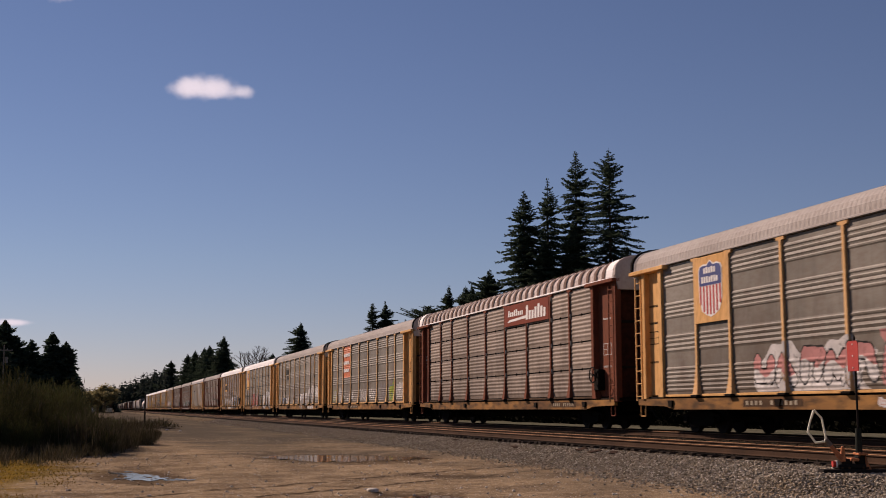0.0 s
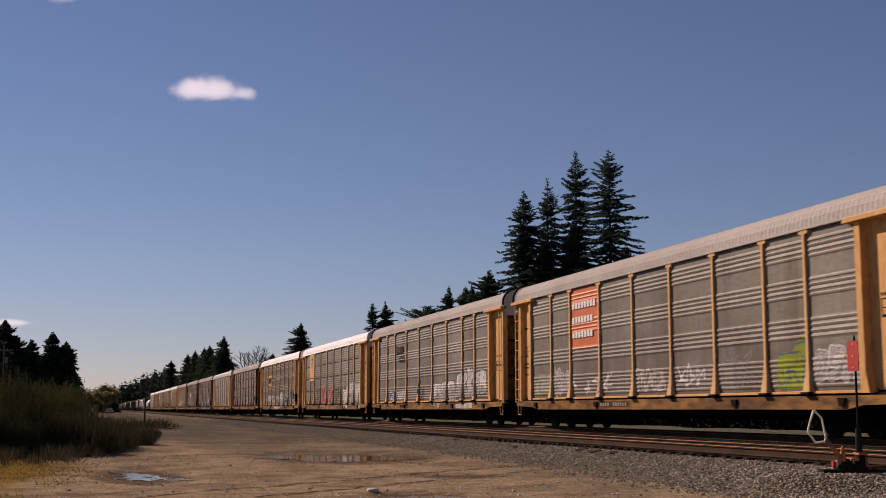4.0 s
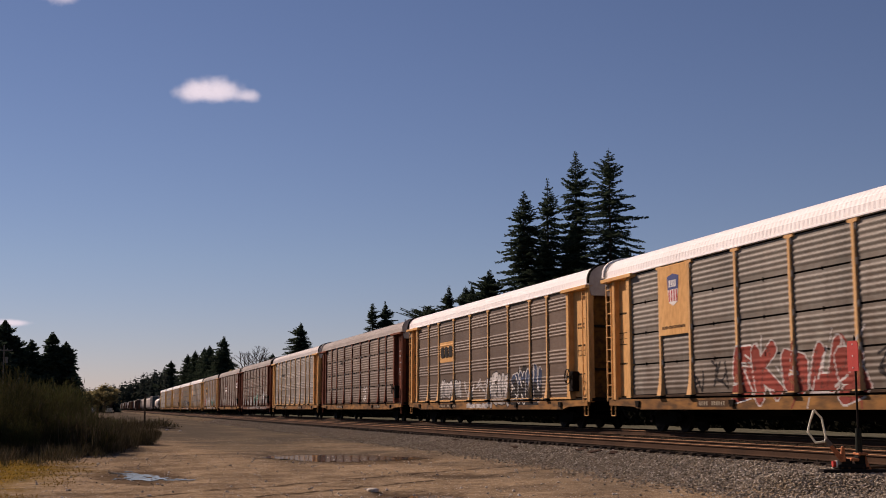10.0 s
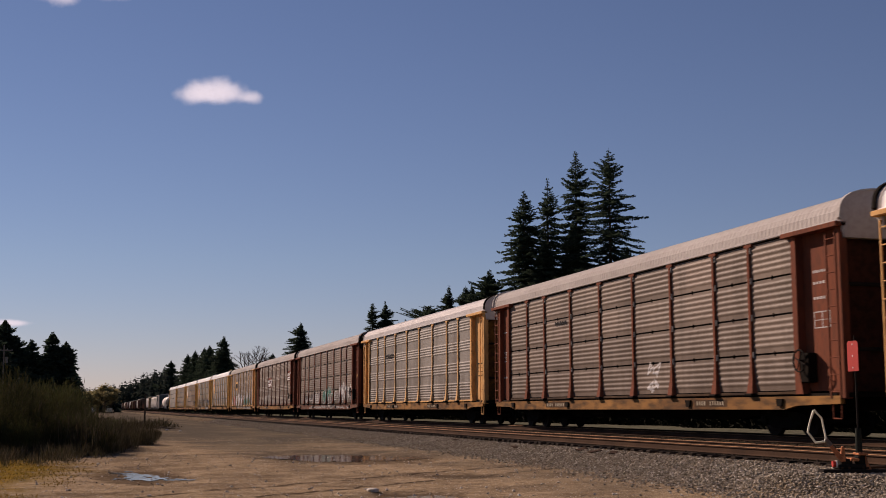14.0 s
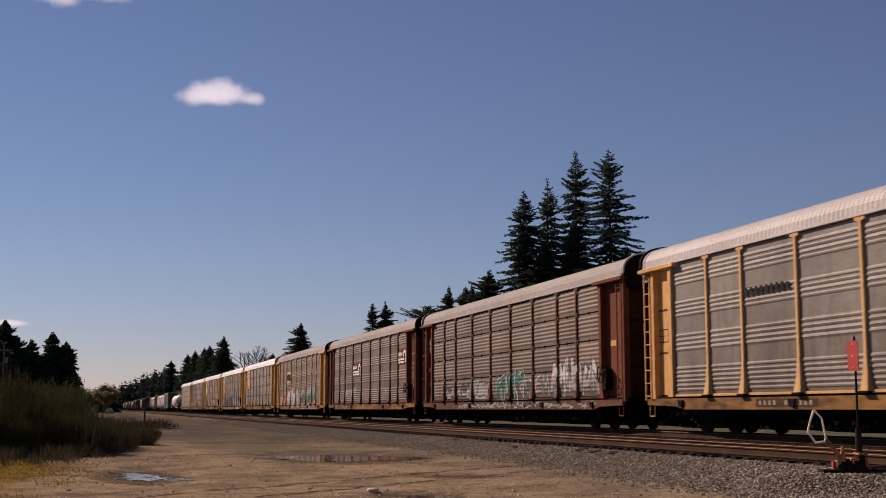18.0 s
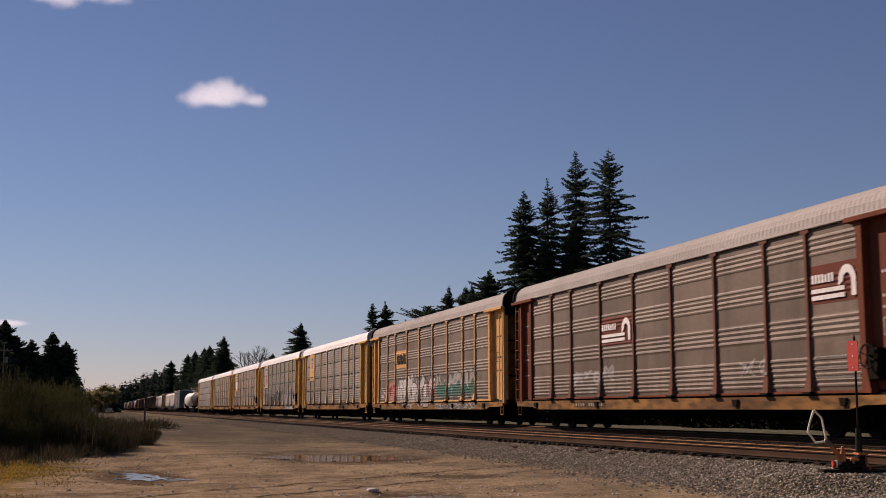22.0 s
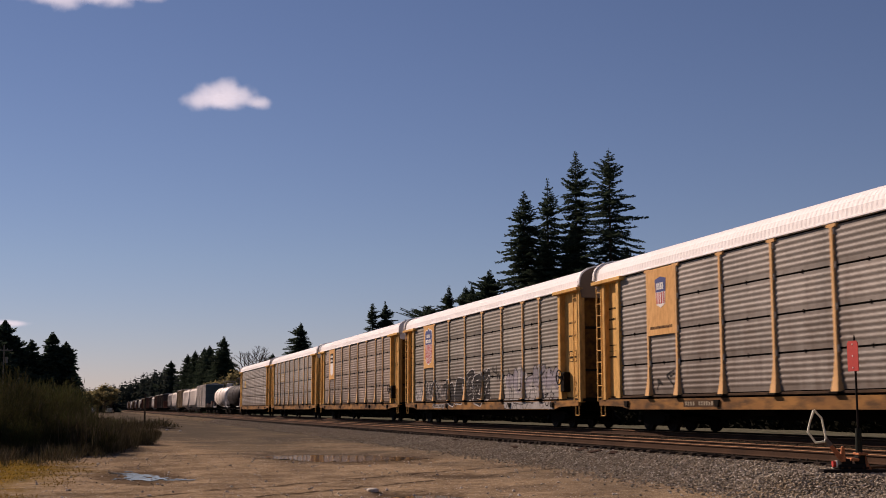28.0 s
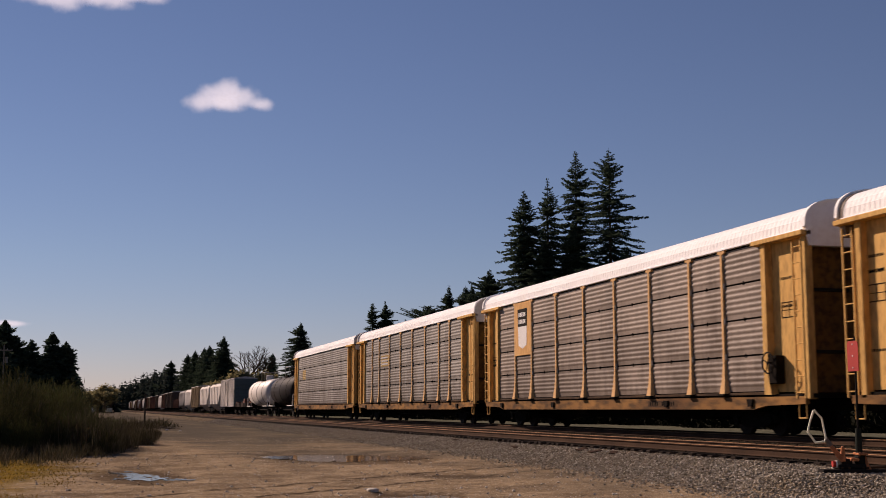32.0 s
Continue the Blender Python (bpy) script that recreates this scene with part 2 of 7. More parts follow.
def ground_material():
    """Dirt with moss at one edge and crushed stone towards the tracks."""
    m = bpy.data.materials.new("yard_ground")
    m.use_nodes = True
    nt = m.node_tree
    N, L = nt.nodes, nt.links
    bs = N["Principled BSDF"]
    tc = N.new("ShaderNodeTexCoord")
    sep = N.new("ShaderNodeSeparateXYZ")
    L.new(tc.outputs["Object"], sep.inputs[0])

    def noise_at(scale, detail=7, rough=0.6):
        n = N.new("ShaderNodeTexNoise")
        n.inputs["Scale"].default_value, n.inputs["Detail"].default_value, n.inputs["Roughness"].default_value = scale, detail, rough
        L.new(tc.outputs["Object"], n.inputs["Vector"])
        return n.outputs["Fac"]

    def rng(v, a, b, c=0.0, d=1.0):
        r = N.new("ShaderNodeMapRange")
        for k, w in zip(("From Min", "From Max", "To Min", "To Max"), (a, b, c, d)):
            r.inputs[k].default_value = w
        L.new(v, r.inputs["Value"])
        return r.outputs[0]

    def math2(op, a, b):
        n = N.new("ShaderNodeMath")
        n.operation = op
        for k, v in enumerate((a, b)):
            if isinstance(v, (int, float)):
                n.inputs[k].default_value = v
            else:
                L.new(v, n.inputs[k])
        return n.outputs[0]

    def mix(f, a, b):
        n = N.new("ShaderNodeMix")
        n.data_type = "RGBA"
        for k, v in (("Factor", f), ("A", a), ("B", b)):
            if isinstance(v, tuple):
                n.inputs[k].default_value = (*v, 1)
            elif isinstance(v, float):
                n.inputs[k].default_value = v
            else:
                L.new(v, n.inputs[k])
        return n.outputs["Result"]

    big, mid, fine, tiny = noise_at(0.22), noise_at(1.1), noise_at(7.0), noise_at(38.0, 4)
    dirt = mix(rng(big, 0.42, 0.58), (0.29, 0.212, 0.128), (0.16, 0.115, 0.07))
    dirt = mix(rng(mid, 0.47, 0.58, 0, 0.7), dirt, (0.34, 0.256, 0.162))
    clod = noise_at(2.6, 6)
    dirt = mix(rng(clod, 0.52, 0.66, 0, 0.5), dirt, (0.115, 0.082, 0.052))
    dirt = mix(rng(fine, 0.50, 0.60, 0, 0.55), dirt, (0.13, 0.094, 0.062))
    damp = noise_at(0.5, 6)
    dirt = mix(rng(damp, 0.53, 0.62, 0, 0.7), dirt, (0.09, 0.064, 0.043))
    dirt = mix(rng(tiny, 0.57, 0.65, 0, 0.85), dirt, (0.46, 0.385, 0.3))
    pale = noise_at(9.0, 3)
    dirt = mix(rng(pale, 0.64, 0.69, 0, 0.8), dirt, (0.56, 0.5, 0.42))
    # wet wheel tracks
    for bx, by in ((0.48, 20.25), (2.29, 19.74)):
        off = math2("SUBTRACT", math2("SUBTRACT", sep.outputs["Y"], by), math2("MULTIPLY", math2("SUBTRACT", sep.outputs["X"], bx), 0.92))
        off = math2("ADD", off, math2("MULTIPLY", math2("SUBTRACT", mid, 0.5), 1.0))
        line = math2("MULTIPLY", rng(math2("ABSOLUTE", off, 0.0), 0.06, 0.22, 0.9, 0.0), rng(clod, 0.42, 0.5))
        dirt = mix(line, dirt, (0.045, 0.032, 0.022))
    for px, py, rx, ry in ((0.9, 27.2, 1.0, 3.4), (7.2, 35.8, 2.6, 4.4), (5.2, 19.7, 0.9, 1.2), (7.4, 25.0, 0.9, 0.9)):
        u = math2("MULTIPLY", math2("SUBTRACT", sep.outputs["X"], px), 1 / rx)
        v = math2("MULTIPLY", math2("SUBTRACT", sep.outputs["Y"], py), 1 / ry)
        q = math2("ADD", math2("ADD", math2("MULTIPLY", u, u), math2("MULTIPLY", v, v)), math2("MULTIPLY", math2("SUBTRACT", clod, 0.5), 3.2))
        dirt = mix(rng(q, 0.5, 1.1, 0.8, 0.0), dirt, (0.082, 0.058, 0.038))
    gravel = mix(rng(fine, 0.4, 0.6), (0.055, 0.049, 0.04), (0.12, 0.107, 0.088))
    gravel = mix(rng(clod, 0.5, 0.6, 0, 0.6), gravel, (0.085, 0.07, 0.05))
    far = math2("ADD", sep.outputs["Y"], math2("MULTIPLY", math2("SUBTRACT", big, 0.5), 60.0))
    far = math2("ADD", far, math2("MULTIPLY", sep.outputs["X"], 1.6))
    patchy = N.new("ShaderNodeTexNoise")
    patchy.inputs["Scale"].default_value, patchy.inputs["Detail"].default_value = 1.0, 6
    pm = N.new("ShaderNodeMapping")
    pm.inputs["Scale"].default_value = (0.25, 0.07, 1)
    L.new(tc.outputs["Object"], pm.inputs["Vector"])
    L.new(pm.outputs[0], patchy.inputs["Vector"])
    gravel = mix(rng(patchy.outputs["Fac"], 0.5, 0.62, 0, 0.55), gravel, (0.19, 0.15, 0.1))
    far = math2("ADD", far, math2("MULTIPLY", math2("SUBTRACT", patchy.outputs["Fac"], 0.5), 70.0))
    dirt = mix(rng(far, 38.0, 68.0, 0, 0.94), dirt, gravel)
    moss = mix(rng(clod, 0.35, 0.65), (0.25, 0.142, 0.02), (0.13, 0.092, 0.024))
    moss = mix(rng(tiny, 0.45, 0.6, 0, 0.6), moss, (0.06, 0.055, 0.018))
    mx = math2("ADD", math2("MULTIPLY", math2("ADD", sep.outputs["X"], 3.2), 0.24), math2("MULTIPLY", math2("ABSOLUTE", math2("SUBTRACT", sep.outputs["Y"], 30.0), 0.0), 0.035))
    mm = rng(math2("ADD", mx, math2("MULTIPLY", mid, 0.8)), 0.85, 1.25, 1.0, 0.0)
    dirt = mix(mm, dirt, moss)
    vo = N.new("ShaderNodeTexVoronoi")
    vo.inputs["Scale"].default_value = 17.0
    L.new(tc.outputs["Object"], vo.inputs["Vector"])
    vs = N.new("ShaderNodeSeparateColor")
    L.new(vo.outputs["Color"], vs.inputs[0])
    stone = mix(vs.outputs[0], (0.09, 0.07, 0.048), (0.29, 0.235, 0.165))
    stone = mix(rng(mid, 0.4, 0.7, 0, 0.5), stone, (0.13, 0.095, 0.07))
    edge = math2("ADD", math2("SUBTRACT", sep.outputs["X"], math2("MULTIPLY", math2("MINIMUM", sep.outputs["Y"], 40.0), 0.05)), math2("MULTIPLY", math2("SUBTRACT", mid, 0.5), 1.6))
    sm = math2("MULTIPLY", rng(edge, 8.9, 10.1), rng(sep.outputs["X"], 23.0, 26.0, 1.0, 0.0))
    bed = math2("MULTIPLY", rng(sep.outputs["X"], 13.2, 13.6), rng(sep.outputs["X"], 20.3, 20.8, 1.0, 0.0))
    stone = mix(math2("MULTIPLY", bed, 0.85), stone, (0.03, 0.024, 0.018))
    dirt = mix(rng(tiny, 0.3, 0.45, 0.5, 0.0), dirt, (0.07, 0.05, 0.035))
    col = mix(sm, dirt, stone)
    grass = mix(rng(mid, 0.35, 0.65), (0.1, 0.1, 0.068), (0.14, 0.13, 0.095))
    grass = mix(rng(clod, 0.45, 0.6, 0, 0.6), grass, (0.05, 0.05, 0.028))
    gm = math2("MAXIMUM", rng(math2("ADD", sep.outputs["X"], math2("MULTIPLY", big, 4.0)), 25.0, 29.0), rng(math2("ADD", sep.outputs["X"], math2("MULTIPLY", big, 8.0)), -3.0, -9.0))
    col = mix(gm, col, grass)
    L.new(col, bs.inputs["Base Color"])
    bs.inputs["Roughness"].default_value = 0.95
    bs.inputs["Specular IOR Level"].default_value = 0.0
    hb = mix(sm, mix(0.5, fine, clod), vo.outputs["Distance"])
    bp = N.new("ShaderNodeBump")
    bp.inputs["Strength"].default_value, bp.inputs["Distance"].default_value = 1.0, 0.12
    L.new(hb, bp.inputs["Height"])
    L.new(bp.outputs[0], bs.inputs["Normal"])
    return m


def build_ground():
    xs = [-4500, -1500, -500, -200, -100, -60, -40, -30]
    x = -24.0
    while x < 26:
        xs.append(x)
        x += 1.0 if x < -6 else 0.22
    xs += [28, 34, 50, 90, 200, 500, 1500, 4500]
    ys = [-4500, -800, -200, -60, -20, -5]
    y = 0.0
    while y < 4700:
        ys.append(y)
        y += 1.0 if y < 12 else (0.2 if y < 48 else max(0.5, 0.02 * y))
    v = [(a, b, ground_height(a, b) if 0 < b < 900 else 0.0) for b in ys for a in xs]
    nx = len(xs)
    f = [(j * nx + i, j * nx + i + 1, (j + 1) * nx + i + 1, (j + 1) * nx + i) for j in range(len(ys) - 1) for i in range(nx - 1)]
    me = bpy.data.meshes.new("ground")
    me.from_pydata(v, [], f)
    me.materials.append(ground_material())
    smooth(me)
    return tagged(new("ground", me), "packed brown dirt yard beside a railway ballast shoulder", "ground", kind="structure")


build_ground()


def rail_mesh(y0, y1):
    pr = [(-0.07, 0), (0.07, 0), (0.07, 0.012), (0.012, 0.03), (0.012, 0.125), (0.036, 0.14), (0.036, 0.165), (0.026, 0.172), (-0.026, 0.172),
          (-0.036, 0.165), (-0.036, 0.14), (-0.012, 0.125), (-0.012, 0.03), (-0.07, 0.012)]
    b = MB()
    b.prism([(p[0], p[1]) for p in pr], 1, y0, y1)
    return b.mesh("rail")


def track(name, x0, ztop, label):
    root = tagged(new(name), label, "railway track", kind="structure")
    root.location = (x0, 0, ztop - 0.172)
    me = rail_mesh(-40, 1600)
    me.materials.append(M["rail_side"])
    me.materials.append(M["rail_top"])
    for p in me.polygons:
        if p.normal.z > 0.6 and p.center.z > 0.165:
            p.material_index = 1
    for sx in (-0.7525, 0.7525):
        part("rail", me, M["rail_side"], root, at=(sx, 0, 0))
    tie = MB().bbox(-1.3, 1.3, -0.115, 0.115, -0.18, -0.012, 0.015).mesh("sleeper")
    rnd = random.Random(int(x0 * 10))
    rest = MB()
    for k in range(-40, 700):
        y = k * 0.52
        if 14 < y < 150:
            part("sleeper", tie, M["sleeper"], root, at=pose(rnd.uniform(-0.05, 0.05), y + rnd.uniform(-0.03, 0.03), rnd.uniform(-0.015, 0.005), 0, 0, rnd.uniform(-1, 1)))
        else:
            rest.box(-1.3, 1.3, y - 0.115, y + 0.115, -0.18, -0.012)
    tagged(part("sleepers", rest, M["sleeper"], root), kind="stuff")
    return root


track("track_main", MAIN_X, MAIN_Z, "main line track with rusty steel rails on timber sleepers")
track("track_siding", SIDE_X, SIDE_Z, "siding track with rusty steel rails on timber sleepers")


# ---- autorack railcars ----
# local space: origin on the rail top under the middle, +y to the rear of the train, -x is the side towards the yard
HALF = 13.65
W = 1.50                               # half width of the side panels
Z_SILL0, Z_DECK, Z_EAVE, Z_TOP = 0.72, 1.13, 5.33, 6.11
POSTS = (-9.15, -7.1, -4.27, -1.42, 1.42, 4.27, 7.1, 9.15)
IN_END = 11.45
EDGES = (-IN_END, *POSTS, IN_END)
CACHE = {}
Z_P0, Z_P1 = Z_DECK + 0.06, Z_EAVE - 0.05


def cached(key, make):
    if key not in CACHE:
        CACHE[key] = make()
    return CACHE[key]


def one(name, key, make, material, car, label="", at=None):
    return part(name, cached(key, lambda: make().mesh(name)), material, car, label, at)


RIB_SETS = ((0.045, 0.175, 4), (0.29, 0.42, 4), (0.54, 0.68, 4), (0.79, 0.985, 6))   # from the eave down, as shares of the height


def corr(z, style):
    """How far the corrugation stands proud at height z. seamed: four sheets with five waves each; grouped: four sets of ribs."""
    if style == "seamed":
        h = (Z_P1 - Z_P0) / 4
        u = 1 - ((z - Z_P0) % h) / h
        if u < 0.1 or u > 0.86:
            return 0.0
        return 0.019 * (0.5 - 0.5 * math.cos(2 * math.pi * 5 * (u - 0.1) / 0.76))
    v = (Z_P1 - z) / (Z_P1 - Z_P0)
    for a, b, n in RIB_SETS:
        if a < v < b:
            return 0.026 * (0.5 - 0.5 * math.cos(2 * math.pi * n * (v - a) / (b - a)))
    return 0.0


def panel_mesh(y0, y1, z0, z1, style, n):
    b = MB()
    xs = [(-W - corr(z0 + (z1 - z0) * i / n, style), z0 + (z1 - z0) * i / n) for i in range(n + 1)]
    pts = [(-W + 0.05, z0)] + xs + [(-W + 0.05, z1)]
    for x, z in pts:
        b.v += [(x, y0, z), (x, y1, z)]
    b.f = [(2 * i, 2 * i + 1, 2 * i + 3, 2 * i + 2) for i in range(len(pts) - 1)]
    return b.mesh("panel")


def roof_profile():
    out = []
    for i in range(15):
        a = math.pi * i / 14
        c, s = math.cos(a), math.sin(a)
        x = -(W + 0.05) * (abs(c) ** 0.62) * (1 if c > 0 else -1)
        z = Z_EAVE + (Z_TOP - Z_EAVE) * (s ** 0.75)
        out.append((x, z))
    return out


def roof_mesh():
    b = MB()
    pr = roof_profile()
    k = len(pr)
    ys = []
    y = -HALF + 0.25
    while y < HALF - 0.3:
        ys += [(y, 0), (y + 0.09, 0), (y + 0.11, 0.007), (y + 0.18, 0.007)]
        y += 0.2
    ys.append((y, 0))
    for y, h in ys:
        for x, z in pr:
            r = Vector((x, z - Z_EAVE + 0.3)).normalized()
            b.v.append((x + r.x * h, y, z + r.y * h))
    for j in range(len(ys) - 1):
        for i in range(k - 1):
            b.f.append((j * k + i, j * k + i + 1, (j + 1) * k + i + 1, (j + 1) * k + i))
    me = bpy.data.meshes.new("roof")
    me.from_pydata(b.v, [], b.f)
    return me


def roof_end_mesh(s):
    """The plate that closes the roof at an end, with its rounded shoulders."""
    pr = [(x * 1.012, z + 0.02) for x, z in roof_profile()]
    b = MB()
    b.prism(pr + [(1.45, Z_EAVE - 0.42), (-1.45, Z_EAVE - 0.42)], 1, s * (HALF - 0.28), s * (HALF - 0.05))
    return b


def rim_mesh(s):
    b = MB()
    a, c = [(x * 1.012, z + 0.02) for x, z in roof_profile()], [(x * 1.045, z + 0.065) for x, z in roof_profile()]
    for i in range(len(a) - 1):
        b.prism([a[i], a[i + 1], c[i + 1], c[i]], 1, s * (HALF - 0.12), s * (HALF + 0.0))
    return b


def post_mesh():
    """A side post with a wide cap and a foot that flares out and stands proud."""
    b = MB()
    x = -W - 0.022
    y1, y2, y3 = 0.056, 0.2, 0.185
    out = [(-y1, Z_DECK + 0.95), (y1, Z_DECK + 0.95), (y1, Z_EAVE - 0.14), (y2, Z_EAVE - 0.11), (y2, Z_EAVE - 0.015),
           (-y2, Z_EAVE - 0.015), (-y2, Z_EAVE - 0.11), (-y1, Z_EAVE - 0.14)]
    b.prism(out, 0, x - 0.05, x + 0.03)
    n = len(b.v)
    for z, w, o in ((Z_DECK + 0.95, y1, 0.05), (Z_DECK + 0.4, y1 + 0.065, 0.08), (Z_DECK + 0.03, y3, 0.13)):
        b.v += [(x + 0.03, -w, z), (x + 0.03, w, z), (x - o, w * 0.82, z), (x - o, -w * 0.82, z)]
    for k in (0, 4):
        for i in range(4):
            j = (i + 1) % 4
            b.f.append((n + k + i, n + k + j, n + k + 4 + j, n + k + 4 + i))
    b.f.append((n + 8, n + 9, n + 10, n + 11))
    return b


def sheet_clips(car, y):
    """Pale clips on both edges of a post at the joints of the sheets."""
    h = (Z_P1 - Z_P0) / 4
    for r in range(1, 5):
        for s in (-1, 1):
            one("sheet_clip", "sheet_clip", lambda: MB().bbox(-W - 0.055, -W, -0.022, 0.022, -0.09, 0.09, 0.008),
                M["bracket"], car, at=(0, y + s * 0.085, Z_P0 + r * h - (0.17 if r == 4 else 0)))


def wheelset_mesh():
    b = MB()
    b.rod((-0.95, 0, 0), (0.95, 0, 0), 0.09, n=10)
    for sx in (-1, 1):
        b.rod((sx * 0.70, 0, 0), (sx * 0.73, 0, 0), 0.445, n=24)
        b.rod((sx * 0.73, 0, 0), (sx * 0.83, 0, 0), 0.42, n=24)
        b.rod((sx * 0.83, 0, 0), (sx * 0.845, 0, 0), 0.30, 0.27, n=24)
        for k in range(6):
            a = k * math.pi / 3
            b.rod((sx * 0.845, 0.2 * math.cos(a), 0.2 * math.sin(a)), (sx * 0.856, 0.2 * math.cos(a), 0.2 * math.sin(a)), 0.035, n=6)
    return b


def side_frame_mesh(sx):
    b = MB()
    x0, x1 = sorted((sx * 0.92, sx * 1.08))
    b.prism([(-1.15, 0.36), (-1.15, 0.56), (-0.55, 0.66), (0.55, 0.66), (1.15, 0.56), (1.15, 0.36), (0.85, 0.36), (0.5, 0.22), (-0.5, 0.22), (-0.85, 0.36)], 0, x0, x1)
    for y in (-0.88, 0.88):
        b.rod((sx * 0.9, y, 0.42), (sx * 1.16, y, 0.42), 0.12, n=12)
    for y in (-0.2, -0.07, 0.07, 0.2):
        b.rod((sx * 1.0, y, 0.24), (sx * 1.0, y, 0.7), 0.06, n=8)
    return b


def add_truck(car, y):
    tr = new("truck")
    tr.parent = car
    tr.location = (0, y, 0)
    for sx in (-1, 1):
        one("side_frame", ("sf", sx), lambda: side_frame_mesh(sx), M["under"], tr)
    one("bolster", "bolster", lambda: MB().bbox(-1.1, 1.1, -0.2, 0.2, 0.5, 0.78, 0.02), M["under"], tr)
    for o in (-0.88, 0.88):
        w = one("wheelset", "wheelset", wheelset_mesh, M["wheel"], tr, at=(0, o, 0.42))
        WHEELS.setdefault(o, []).append(w)


def ladder(car, y, material, x=-1.62, z0=1.0, z1=5.1, width=0.4):
    ld = new("ladder")
    ld.parent = car
    for s in (-1, 1):
        one("stile", ("stile", z0, z1), lambda: MB().bbox(-0.02, 0.02, -0.03, 0.03, z0, z1, 0.006), material, ld, at=(x, y + s * width / 2, 0))
    z = z0 + 0.15
    while z < z1:
        one("rung", ("rung", width), lambda: MB().rod((0, -width / 2, 0), (0, width / 2, 0), 0.017, n=6), material, ld, at=(x, y, z))
        z += 0.42
    return ld


def brake_wheel(car, y):
    bw = new("brake_wheel")
    bw.parent = car
    bw.location = (-W - 0.28, y, 1.95)
    b = MB()
    for k in range(16):
        a, c = 2 * math.pi * k / 16, 2 * math.pi * (k + 1) / 16
        b.rod((0, 0.28 * math.cos(a), 0.28 * math.sin(a)), (0, 0.28 * math.cos(c), 0.28 * math.sin(c)), 0.022, n=6)
    one("rim", "bw_rim", lambda: b, M["black"], bw)
    sp = MB()
    for k in range(4):
        a = k * math.pi / 2 + 0.4
        sp.rod((0, 0, 0), (0.0, 0.28 * math.cos(a), 0.28 * math.sin(a)), 0.016, n=6)
    sp.rod((-0.02, 0, 0), (0.4, 0, 0), 0.035, n=8)
    one("spokes", "bw_spokes", lambda: sp, M["black"], bw)
    one("gear_box", "bw_box", lambda: MB().bbox(0.14, 0.4, -0.2, 0.2, -0.55, 0.2, 0.02), M["under"], bw)


